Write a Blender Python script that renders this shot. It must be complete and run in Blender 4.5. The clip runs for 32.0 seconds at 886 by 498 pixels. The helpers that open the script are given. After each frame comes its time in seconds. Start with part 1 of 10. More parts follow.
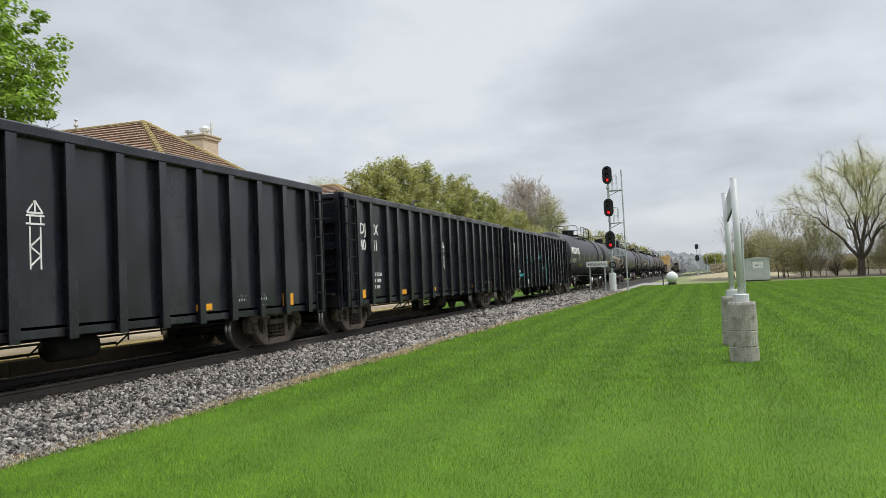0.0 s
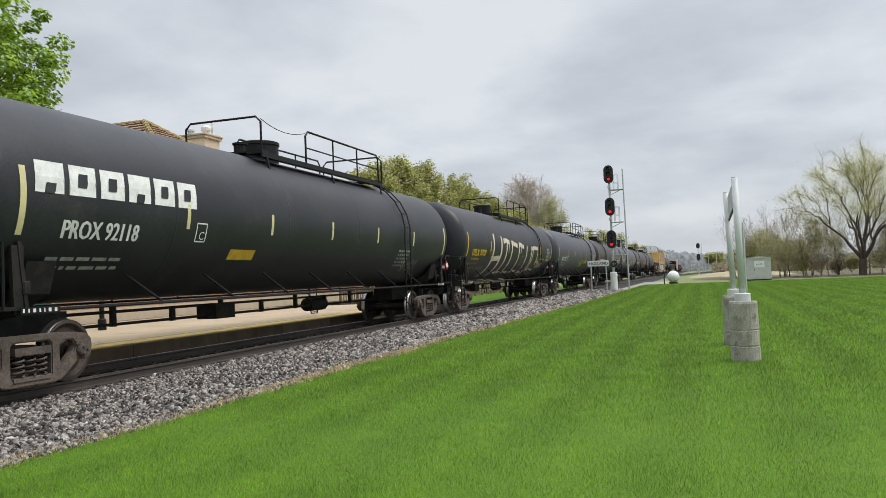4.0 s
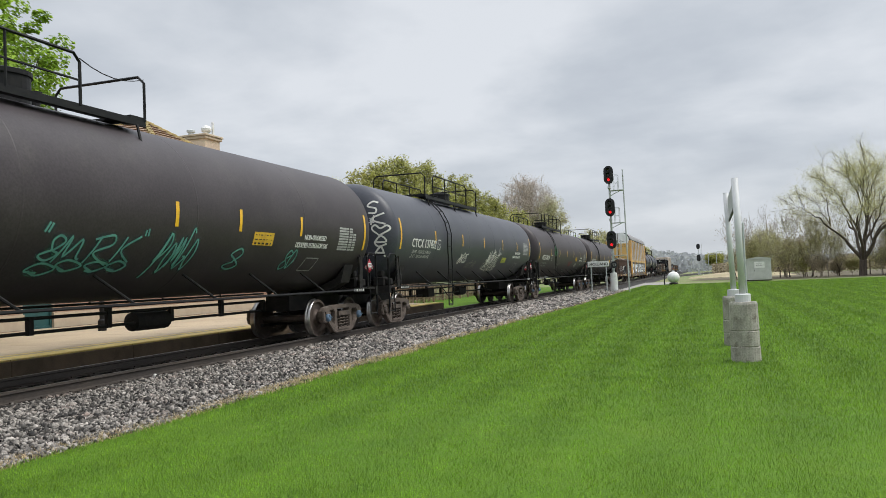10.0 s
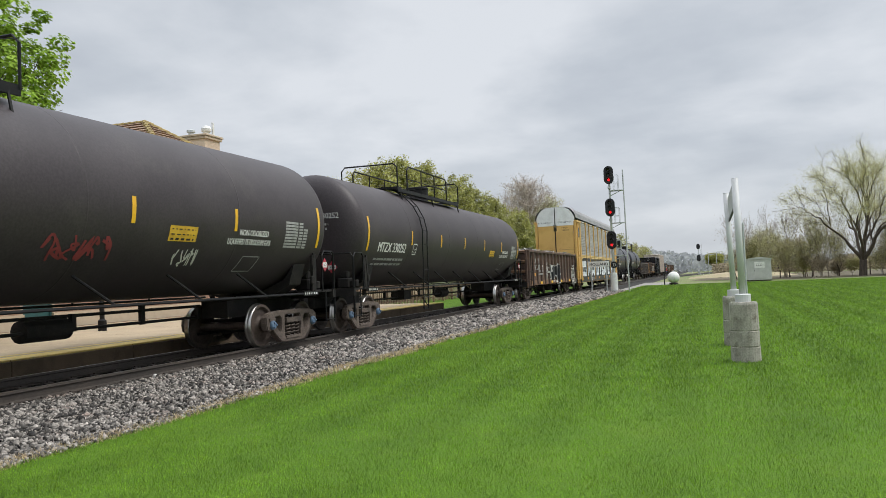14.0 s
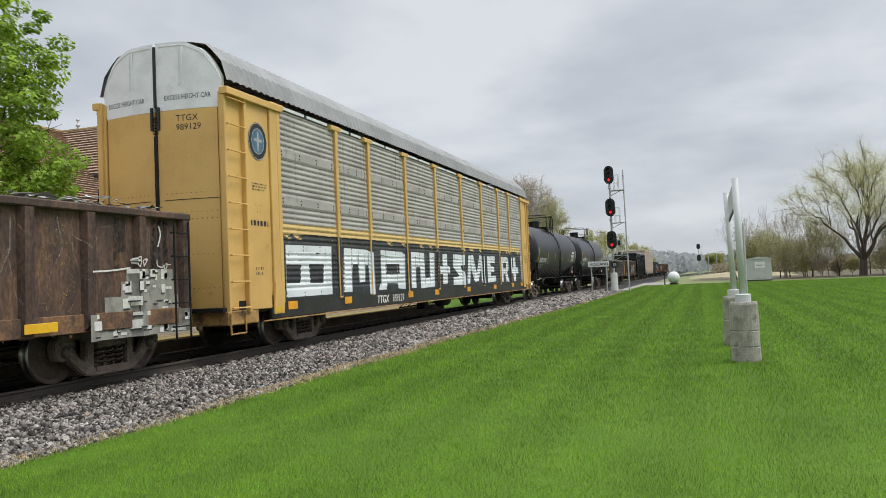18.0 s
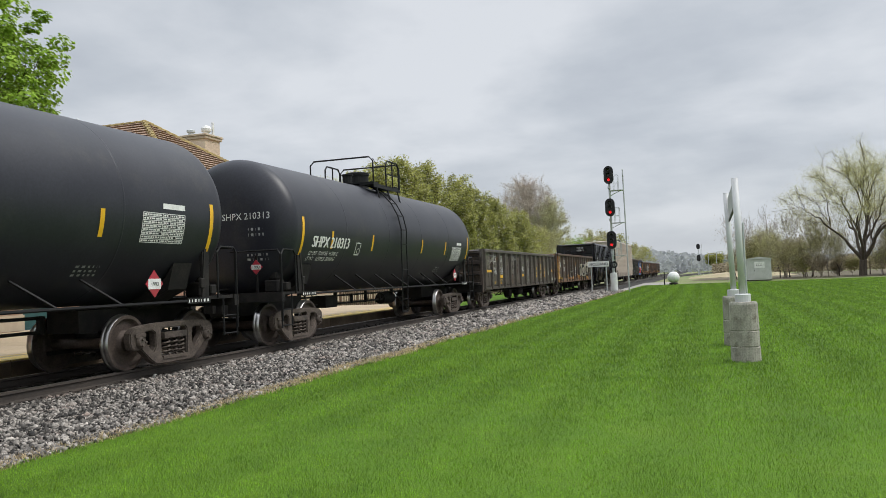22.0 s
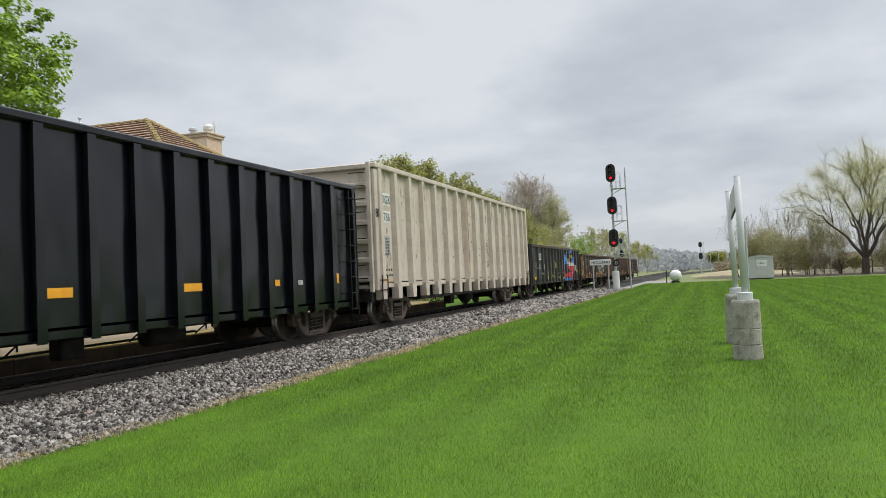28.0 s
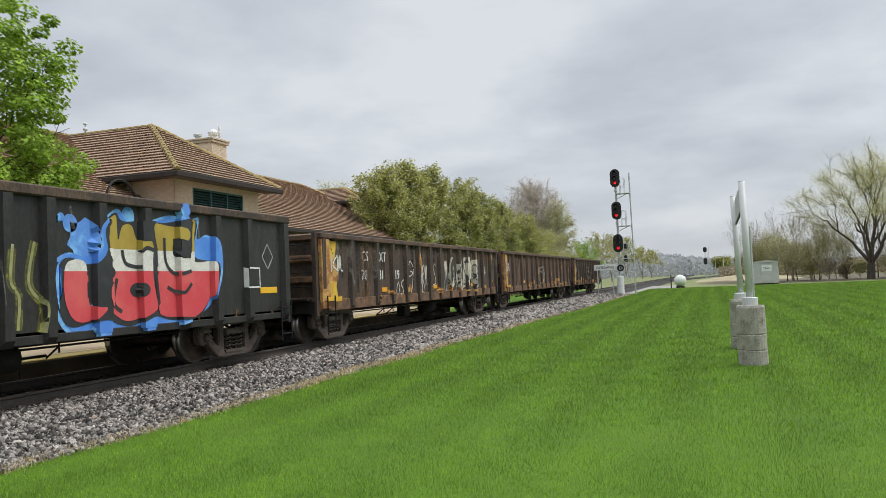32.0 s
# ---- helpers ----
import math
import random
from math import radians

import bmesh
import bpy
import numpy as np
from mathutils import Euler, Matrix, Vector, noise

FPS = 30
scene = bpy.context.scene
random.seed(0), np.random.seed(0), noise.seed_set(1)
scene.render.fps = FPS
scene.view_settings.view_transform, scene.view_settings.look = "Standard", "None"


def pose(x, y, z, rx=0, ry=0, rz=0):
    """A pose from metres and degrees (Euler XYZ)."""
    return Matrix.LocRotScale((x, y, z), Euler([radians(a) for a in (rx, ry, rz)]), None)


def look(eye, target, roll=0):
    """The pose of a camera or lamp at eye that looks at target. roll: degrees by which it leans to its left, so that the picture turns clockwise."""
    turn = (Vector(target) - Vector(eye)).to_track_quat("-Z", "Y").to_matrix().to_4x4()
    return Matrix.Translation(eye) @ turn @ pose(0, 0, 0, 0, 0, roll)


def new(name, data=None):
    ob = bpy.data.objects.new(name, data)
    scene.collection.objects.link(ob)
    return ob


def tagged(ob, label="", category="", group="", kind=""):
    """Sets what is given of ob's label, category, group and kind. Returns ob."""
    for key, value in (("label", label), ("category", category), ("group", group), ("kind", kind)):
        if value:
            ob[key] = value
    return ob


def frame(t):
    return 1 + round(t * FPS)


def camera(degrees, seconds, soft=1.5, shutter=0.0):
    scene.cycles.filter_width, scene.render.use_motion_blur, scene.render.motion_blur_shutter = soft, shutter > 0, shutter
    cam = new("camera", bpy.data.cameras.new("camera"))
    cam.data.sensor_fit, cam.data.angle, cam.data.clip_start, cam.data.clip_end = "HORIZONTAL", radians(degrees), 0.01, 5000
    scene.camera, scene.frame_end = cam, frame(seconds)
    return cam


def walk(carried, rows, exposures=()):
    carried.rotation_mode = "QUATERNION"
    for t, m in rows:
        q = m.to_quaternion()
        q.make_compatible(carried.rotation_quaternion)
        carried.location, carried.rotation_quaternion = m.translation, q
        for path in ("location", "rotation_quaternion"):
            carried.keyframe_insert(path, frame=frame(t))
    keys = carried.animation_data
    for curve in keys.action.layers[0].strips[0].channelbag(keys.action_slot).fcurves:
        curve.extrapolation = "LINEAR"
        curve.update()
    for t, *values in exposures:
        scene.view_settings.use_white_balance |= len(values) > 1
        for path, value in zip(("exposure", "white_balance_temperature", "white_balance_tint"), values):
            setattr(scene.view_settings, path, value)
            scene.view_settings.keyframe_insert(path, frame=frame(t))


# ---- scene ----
cam = camera(59.2, 32.0, soft=0.55)

# One plan: the track runs along +Y at x = XC, the lawn is z = 0, the eye stands over the origin.
EYE = (0.0, 0.0, 1.5)
XC, RAIL = -9.82, 0.21
TURN, TILT, LEAN, FOCAL = 18.2988, 2.1841, 2.4061, 1380.0


def aim(dx, dy):
    """The eye's pose, turned by a small amount to the left and up."""
    a = radians(TURN) + dx / FOCAL
    b = radians(TILT) + dy / FOCAL
    way = Vector((-math.sin(a) * math.cos(b), math.cos(a) * math.cos(b), math.sin(b)))
    return look(EYE, Vector(EYE) + way, -LEAN)


walk(cam, [(t, aim(dx, dy)) for t, dx, dy in (
    (0.0, -2.2, 0.0), (0.7, -1.6, 0.0), (1.5, 0.0, -0.4), (2.5, 0.0, -1.3), (4.0, 0.0, -1.3), (6.0, 0.0, -1.2),
    (7.5, 0.0, -0.3), (10.0, 0.2, -0.2), (13.0, 0.2, 0.0), (17.0, 0.6, 0.0), (20.0, 0.4, -0.3), (22.5, 0.0, 0.0),
    (23.5, -1.4, 0.0), (25.5, -1.2, 0.0), (27.5, 3.6, -3.2), (28.5, 3.9, -3.2), (29.0, 4.6, -3.0), (29.5, 5.2, 0.0),
    (30.0, 7.0, 0.0), (30.5, 8.0, 1.3), (31.0, 9.0, 3.0), (31.5, 9.8, 5.3), (32.0, 10.8, 6.2))],
    exposures=[(0.0, 0.06), (13.0, 0.05), (17.0, 0.0), (32.0, 0.0)])

# ---------------------------------------------------------------- light
world = bpy.data.worlds.new("overcast_sky")
scene.world = world
world.use_nodes = True
SUN_DIR = Vector((0.52, 0.16, 0.84)).normalized()


def build_world():
    nt = world.node_tree
    nt.nodes.clear()
    N, L = nt.nodes.new, nt.links.new
    out, bg = N("ShaderNodeOutputWorld"), N("ShaderNodeBackground")
    L(bg.outputs[0], out.inputs[0])
    sky = N("ShaderNodeTexSky")
    sky.sky_type, sky.sun_disc = "NISHITA", False
    sky.sun_elevation = math.asin(SUN_DIR.z)
    sky.sun_rotation = math.atan2(SUN_DIR.x, SUN_DIR.y)
    sky_dim = N("ShaderNodeVectorMath")
    sky_dim.operation = "SCALE"
    sky_dim.inputs[3].default_value = 0.1
    L(sky.outputs[0], sky_dim.inputs[0])
    tc = N("ShaderNodeTexCoord")
    sep = N("ShaderNodeSeparateXYZ")
    L(tc.outputs["Generated"], sep.inputs[0])
    # cloud layer seen in perspective: direction divided by height
    up = N("ShaderNodeMath")
    up.operation = "ADD"
    L(sep.outputs[2], up.inputs[0])
    up.inputs[1].default_value = 0.22
    div = N("ShaderNodeVectorMath")
    div.operation = "DIVIDE"
    comb = N("ShaderNodeCombineXYZ")
    for i in range(3):
        L(up.outputs[0], comb.inputs[i])
    L(tc.outputs["Generated"], div.inputs[0])
    L(comb.outputs[0], div.inputs[1])
    n1 = N("ShaderNodeTexNoise")
    n1.inputs["Scale"].default_value, n1.inputs["Detail"].default_value, n1.inputs["Roughness"].default_value = 1.4, 7, 0.52
    n1.inputs["Distortion"].default_value = 0.12
    L(div.outputs[0], n1.inputs["Vector"])
    n2 = N("ShaderNodeTexNoise")
    n2.inputs["Scale"].default_value, n2.inputs["Detail"].default_value = 0.55, 3
    L(div.outputs[0], n2.inputs["Vector"])
    add = N("ShaderNodeMath")
    add.operation = "MULTIPLY_ADD"
    L(n2.outputs[0], add.inputs[0])
    add.inputs[1].default_value = 0.7
    L(n1.outputs[0], add.inputs[2])
    ramp = N("ShaderNodeValToRGB")
    el = ramp.color_ramp.elements
    el[0].position, el[0].color = 0.60, (0.43, 0.465, 0.53, 1)
    el[1].position, el[1].color = 1.10, (0.74, 0.77, 0.815, 1)
    e = el.new(0.80)
    e.color = (0.56, 0.60, 0.655, 1)
    L(add.outputs[0], ramp.inputs[0])
    # overcast: the zenith is about three times as bright as the horizon
    zen = N("ShaderNodeMapRange")
    zen.inputs[1].default_value, zen.inputs[2].default_value = 0.38, 0.95
    zen.inputs[3].default_value, zen.inputs[4].default_value = 1.0, 2.9
    L(sep.outputs[2], zen.inputs[0])
    mul = N("ShaderNodeVectorMath")
    mul.operation = "SCALE"
    L(ramp.outputs[0], mul.inputs[0])
    L(zen.outputs[0], mul.inputs[3])
    # clear band of pale sky low over the horizon
    hz = N("ShaderNodeMapRange")
    hz.inputs[1].default_value, hz.inputs[2].default_value = 0.0, 0.16
    hz.inputs[3].default_value, hz.inputs[4].default_value = 0.6, 0.0
    L(sep.outputs[2], hz.inputs[0])
    mh = N("ShaderNodeMix")
    mh.data_type = "RGBA"
    L(hz.outputs[0], mh.inputs[0])
    L(mul.outputs[0], mh.inputs[6])
    mh.inputs[7].default_value = (0.63, 0.66, 0.70, 1)
    mx = N("ShaderNodeMix")
    mx.data_type = "RGBA"
    mx.inputs[0].default_value = 0.93
    L(sky_dim.outputs[0], mx.inputs[6])
    L(mh.outputs[2], mx.inputs[7])
    L(mx.outputs[2], bg.inputs[0])
    bg.inputs[1].default_value = 1.0


build_world()
sun = new("sun", bpy.data.lights.new("sun", "SUN"))
sun.data.energy, sun.data.angle, sun.data.color = 2.3, radians(28), (1.0, 0.97, 0.92)
sun.matrix_world = look(SUN_DIR * 60, (0, 0, 0))

# ---------------------------------------------------------------- materials
MATS = {}


def mat(name, a, b=None, rough=0.7, metal=0.0, scale=3.0, mixat=(0.4, 0.65), fine=0.0, fscale=60.0, bump=0.0, bscale=80.0,
        rand=0.0, island=0.0, thin=0.0, stretch=(1, 1, 1), glow=0.0, c=None, cscale=0.8, cat=(0.55, 0.75), spec=0.5, world_space=False, bands=None, upright=0.0, bdist=0.02):
    """A surface of two colours mixed by coarse noise, with fine grain, stains c and relief."""
    if name in MATS:
        return MATS[name]
    m = bpy.data.materials.new(name)
    MATS[name] = m
    m.use_nodes = True
    nt = m.node_tree
    N, L = nt.nodes.new, nt.links.new
    p = nt.nodes["Principled BSDF"]
    p.inputs["Roughness"].default_value, p.inputs["Metallic"].default_value = rough, metal
    p.inputs["Specular IOR Level"].default_value = spec
    tc = N("ShaderNodeTexCoord")
    mp = N("ShaderNodeMapping")
    mp.inputs["Scale"].default_value = stretch
    if world_space:
        geo = N("ShaderNodeNewGeometry")
        L(geo.outputs["Position"], mp.inputs[0])
    else:
        L(tc.outputs["Object"], mp.inputs[0])

    def noisy(sc, detail=4.0, rgh=0.6):
        n = N("ShaderNodeTexNoise")
        n.inputs["Scale"].default_value, n.inputs["Detail"].default_value, n.inputs["Roughness"].default_value = sc, detail, rgh
        L(mp.outputs[0], n.inputs["Vector"])
        return n.outputs[0]

    def band(sock, lo, hi, to0=0.0, to1=1.0):
        r = N("ShaderNodeMapRange")
        r.interpolation_type = "SMOOTHSTEP"
        r.inputs[1].default_value, r.inputs[2].default_value, r.inputs[3].default_value, r.inputs[4].default_value = lo, hi, to0, to1
        L(sock, r.inputs[0])
        return r.outputs[0]

    def blend(f, x, y, mode="MIX"):
        k = N("ShaderNodeMix")
        k.data_type, k.blend_type = "RGBA", mode
        for s, v in ((0, f), (6, x), (7, y)):
            if isinstance(v, (int, float, tuple)):
                k.inputs[s].default_value = v if not isinstance(v, tuple) else (*v, 1) if len(v) == 3 else v
            else:
                L(v, k.inputs[s])
        return k.outputs[2]

    col = blend(band(noisy(scale), *mixat), a, b if b else tuple(x * 0.8 for x in a))
    if c:
        col = blend(band(noisy(cscale, 6.0, 0.7), *cat), col, c)
    if bands:
        # mowing stripes along the y axis: sheen of leaning blades put into the colour
        sx, m1, sn = N("ShaderNodeSeparateXYZ"), N("ShaderNodeMath"), N("ShaderNodeMath")
        wob = N("ShaderNodeMath")
        L(mp.outputs[0], sx.inputs[0])
        wob.operation, m1.operation, sn.operation = "MULTIPLY_ADD", "MULTIPLY", "SINE"
        L(noisy(0.25, 2.0), wob.inputs[0])
        wob.inputs[1].default_value = 0.2
        L(sx.outputs[0], wob.inputs[2])
        L(wob.outputs[0], m1.inputs[0])
        m1.inputs[1].default_value = 2 * math.pi / bands[0]
        L(m1.outputs[0], sn.inputs[0])
        k = N("ShaderNodeVectorMath")
        k.operation = "SCALE"
        L(col, k.inputs[0])
        L(band(sn.outputs[0], -0.8, 0.8, 1 - bands[1], 1 + bands[1]), k.inputs[3])
        col = k.outputs[0]
    if fine:
        g = band(noisy(fscale, 2.0), 0.25, 0.75, 1 - fine, 1 + fine)
        k = N("ShaderNodeVectorMath")
        k.operation = "SCALE"
        L(col, k.inputs[0])
        L(g, k.inputs[3])
        col = k.outputs[0]
    for amount, sock in ((rand, "object"), (island, "island")):
        if amount:
            if sock == "object":
                r = N("ShaderNodeObjectInfo").outputs["Random"]
            else:
                r = N("ShaderNodeNewGeometry").outputs["Random Per Island"]
            k = N("ShaderNodeVectorMath")
            k.operation = "SCALE"
            L(col, k.inputs[0])
            L(band(r, 0, 1, 1 - amount, 1 + amount), k.inputs[3])
            col = k.outputs[0]
    L(col, p.inputs["Base Color"])
    if bump:
        bp = N("ShaderNodeBump")
        bp.inputs["Strength"].default_value, bp.inputs["Distance"].default_value = bump, bdist
        L(noisy(bscale, 3.0 if bdist < 0.03 else 0.5), bp.inputs["Height"])
        L(bp.outputs[0], p.inputs["Normal"])
    if upright:
        # blades bend over: their shading leans towards the sky
        geo2, vm = N("ShaderNodeNewGeometry"), N("ShaderNodeMix")
        vm.data_type = "VECTOR"
        vm.inputs[0].default_value = upright
        L(geo2.outputs["Normal"], vm.inputs[4])
        vm.inputs[5].default_value = (0, 0, 1)
        L(vm.outputs[1], p.inputs["Normal"])
    if thin:
        tr, ms = N("ShaderNodeBsdfTranslucent"), N("ShaderNodeMixShader")
        L(col, tr.inputs[0])
        ms.inputs[0].default_value = thin
        L(p.outputs[0], ms.inputs[1])
        L(tr.outputs[0], ms.inputs[2])
        L(ms.outputs[0], nt.nodes["Material Output"].inputs[0])
    if glow:
        p.inputs["Emission Color"].default_value = (*a, 1)
        p.inputs["Emission Strength"].default_value = glow
    return m


# paints and metals of the cars
BLACK = mat("black_tank_paint", (0.0145, 0.0152, 0.0225), (0.0200, 0.0207, 0.0285), spec=0.45, rough=0.42, scale=0.9, fine=0.18, fscale=25, c=(0.045, 0.042, 0.038), cscale=0.7, cat=(0.52, 0.8), bump=0.03, bscale=6)
DULLBLACK = mat("dull_black_tank_paint", (0.0175, 0.0175, 0.0225), (0.0240, 0.0240, 0.0290), spec=0.38, rough=0.45, scale=0.9, fine=0.18, fscale=25, c=(0.05, 0.047, 0.044), cscale=0.7, cat=(0.52, 0.8), bump=0.03, bscale=6)
SOOT = mat("brownish_black_tank_paint", (0.038, 0.030, 0.033), (0.047, 0.038, 0.041), spec=0.36, rough=0.5, scale=0.9, fine=0.18, fscale=25, c=(0.06, 0.052, 0.048), cscale=0.7, cat=(0.5, 0.8), bump=0.03, bscale=6)
SLATE = mat("slate_black_tank_paint", (0.046, 0.048, 0.061), (0.057, 0.060, 0.073), spec=0.42, rough=0.45, scale=0.9, fine=0.15, fscale=25, c=(0.06, 0.062, 0.064), cscale=0.7, cat=(0.5, 0.8), bump=0.03, bscale=6)
GONDOLA_BLACK = mat("black_gondola_paint", (0.0120, 0.0122, 0.0180), (0.0215, 0.0215, 0.0290), rough=0.24, bdist=0.075, scale=1.1, fine=0.2, fscale=18, c=(0.034, 0.032, 0.030), cscale=1.1, cat=(0.56, 0.8), bump=0.9, bscale=1.3, stretch=(1, 1, 0.6))
GLOSSBLACK = mat("glossy_black_gondola_paint", (0.0022, 0.0025, 0.0045), (0.0042, 0.0046, 0.0072), spec=0.5, rough=0.20, bdist=0.08, scale=1.1, fine=0.15, fscale=18, c=(0.016, 0.015, 0.015), cscale=1.1, cat=(0.56, 0.8), bump=0.9, bscale=1.3, stretch=(1, 1, 0.6))
GONDOLA_WORN = mat("worn_black_gondola_paint", (0.048, 0.037, 0.031), (0.084, 0.062, 0.049), rough=0.5, scale=1.8, fine=0.35, fscale=22, c=(0.17, 0.155, 0.14), cscale=2.2, cat=(0.54, 0.76), bump=0.15, bscale=12, stretch=(1, 1.3, 0.45))
SMOKYBLACK = mat("smoky_black_gondola_paint", (0.017, 0.016, 0.0165), (0.030, 0.027, 0.026), rough=0.45, scale=1.8, fine=0.35, fscale=22, c=(0.065, 0.060, 0.056), cscale=2.2, cat=(0.60, 0.82), bump=0.15, bscale=12, stretch=(1, 1.3, 0.45))
GONDOLA_RUST = mat("rusted_brown_gondola_paint", (0.056, 0.033, 0.025), (0.118, 0.066, 0.043), rough=0.75, scale=2.2, stretch=(1, 1.4, 0.5), fine=0.4, fscale=22, c=(0.20, 0.10, 0.045), cscale=1.2, cat=(0.56, 0.74), bump=0.2, bscale=14)
GONDOLA_OLD = mat("faded_brown_gondola_paint", (0.042, 0.029, 0.022), (0.085, 0.054, 0.036), rough=0.75, scale=2.2, stretch=(1, 1.4, 0.5), fine=0.4, fscale=22, c=(0.26, 0.14, 0.05), cscale=1.5, cat=(0.6, 0.76), bump=0.2, bscale=14)
SILLRUST = mat("rusted_sill_steel", (0.20, 0.105, 0.050), (0.10, 0.058, 0.036), rough=0.8, scale=2.5, mixat=(0.42, 0.6), fine=0.3, fscale=25, c=(0.045, 0.033, 0.027), cscale=2.0, cat=(0.52, 0.68), bump=0.2, bscale=14)
RUST_PATCH = mat("orange_rust_paint", (0.50, 0.29, 0.085), (0.28, 0.115, 0.04), rough=0.85, scale=3.5, mixat=(0.42, 0.58), fine=0.3, c=(0.06, 0.04, 0.03), cscale=3.0, cat=(0.57, 0.68), bump=0.2)
CREAM = mat("dirty_cream_gondola_paint", (0.578, 0.500, 0.425), (0.467, 0.396, 0.332), rough=0.65, scale=1.4, fine=0.05, fscale=14, c=(0.36, 0.28, 0.20), cscale=2.2, cat=(0.54, 0.78), bump=0.04, bscale=6, stretch=(1, 1.2, 0.7))
YELLOW = mat("autorack_yellow_paint", (0.66, 0.41, 0.13), (0.58, 0.35, 0.105), rough=0.55, scale=0.8, fine=0.04, fscale=30, c=(0.34, 0.20, 0.07), cscale=1.3, cat=(0.62, 0.85), bump=0.02)
GALV = mat("galvanised_corrugated_panel", (0.395, 0.372, 0.345), (0.325, 0.305, 0.282), rough=0.65, metal=0.0, scale=1.2, fine=0.08, fscale=20, c=(0.20, 0.165, 0.13), cscale=1.6, cat=(0.55, 0.8), bump=0.08, bscale=25, stretch=(1, 0.6, 1.6))
ROOFGALV = mat("galvanised_roof_sheet", (0.27, 0.27, 0.27), (0.22, 0.22, 0.22), rough=0.55, metal=0.1, scale=1.2, fine=0.1, c=(0.3, 0.29, 0.27), cscale=0.9, cat=(0.58, 0.85))
OLDYELLOW = mat("grimy_yellow_steel", (0.42, 0.25, 0.08), (0.24, 0.13, 0.05), rough=0.75, scale=3, fine=0.15, fscale=30, c=(0.10, 0.06, 0.035), cscale=2.5, cat=(0.50, 0.68), bump=0.05)
WHITE_END = mat("white_door_paint", (0.78, 0.79, 0.80), (0.68, 0.69, 0.70), rough=0.6, scale=2, fine=0.08, c=(0.36, 0.33, 0.29), cscale=1.8, cat=(0.6, 0.85))
UNDER = mat("grimy_underframe", (0.011, 0.010, 0.0095), (0.021, 0.018, 0.016), spec=0.3, rough=0.8, scale=4, fine=0.3, fscale=40, bump=0.1)
TRUCK = mat("dusty_cast_steel", (0.085, 0.065, 0.052), (0.125, 0.098, 0.080), rough=0.85, scale=3, fine=0.3, fscale=35, c=(0.05, 0.042, 0.036), cscale=2, cat=(0.5, 0.7), bump=0.2, bscale=40, rand=0.2)
WHEEL = mat("brown_wheel_steel", (0.060, 0.045, 0.037), (0.090, 0.068, 0.056), rough=0.65, metal=0.4, scale=3, fine=0.25, fscale=30, bump=0.08, rand=0.25)
TREAD = mat("polished_tread_steel", (0.45, 0.44, 0.43), (0.30, 0.29, 0.28), rough=0.3, metal=1.0, scale=6)
CAP_BLUE = mat("blue_bearing_cap", (0.12, 0.20, 0.30), (0.09, 0.13, 0.19), rough=0.6, scale=8)
CAP_BROWN = mat("greasy_bearing_cap", (0.10, 0.075, 0.06), (0.06, 0.05, 0.04), rough=0.6, scale=8)
RAILING = mat("black_railing_paint", (0.007, 0.007, 0.008), (0.012, 0.0115, 0.011), spec=0.25, rough=0.55, scale=5)
STENCIL = mat("white_stencil_paint", (0.74, 0.74, 0.72), (0.62, 0.62, 0.60), rough=0.7, scale=6, fine=0.1)
STENCIL_DIM = mat("faded_white_stencil", (0.40, 0.40, 0.39), (0.28, 0.28, 0.27), rough=0.75, scale=8, fine=0.15)
STENCIL_YELLOW = mat("yellow_stencil_paint", (0.68, 0.42, 0.03), (0.58, 0.34, 0.03), rough=0.7, scale=6)
WORNYELLOW = mat("flaking_yellow_paint", (0.66, 0.42, 0.045), (0.52, 0.32, 0.04), rough=0.75, scale=4, fine=0.15, c=(0.05, 0.042, 0.036), cscale=5, cat=(0.56, 0.62))
REFLECT_Y = mat("yellow_reflector_tape", (0.80, 0.46, 0.02), (0.72, 0.40, 0.02), rough=0.35, scale=5)
ORANGE_Y = mat("orange_reflector_plate", (0.78, 0.36, 0.02), (0.70, 0.30, 0.02), rough=0.35, scale=5)
INK = mat("black_stencil_paint", (0.012, 0.012, 0.012), (0.02, 0.02, 0.02), rough=0.6)
PLACARD = mat("red_hazard_placard", (0.40, 0.03, 0.05), (0.34, 0.03, 0.04), rough=0.5)
TAG_WHITE = mat("white_spray_paint", (0.68, 0.67, 0.62), (0.58, 0.57, 0.53), rough=0.7, scale=5, fine=0.12, fscale=30)
TAG_CREAM = mat("cream_roller_paint", (0.66, 0.58, 0.47), (0.52, 0.45, 0.36), rough=0.75, scale=5, fine=0.15, fscale=40)
TAG_FLAKED = mat("flaking_cream_paint", (0.58, 0.53, 0.44), (0.42, 0.38, 0.31), rough=0.8, scale=5, fine=0.2, c=(0.06, 0.045, 0.035), cscale=4, cat=(0.54, 0.60), stretch=(1, 1.6, 0.6))
TAG_CYAN = mat("cyan_spray_paint", (0.05, 0.42, 0.46), (0.03, 0.30, 0.36), rough=0.7, scale=5)
TAG_PALECYAN = mat("pale_cyan_spray_paint", (0.30, 0.52, 0.50), (0.24, 0.42, 0.42), rough=0.7, scale=5)
PALETAPE = mat("faded_yellow_tape", (0.66, 0.58, 0.30), (0.56, 0.50, 0.28), rough=0.5, scale=5)
TAG_TEAL = mat("teal_spray_paint", (0.12, 0.33, 0.28), (0.08, 0.23, 0.20), rough=0.7, scale=5)
TAG_LIME = mat("lime_spray_paint", (0.50, 0.50, 0.08), (0.38, 0.38, 0.05), rough=0.7, scale=5)
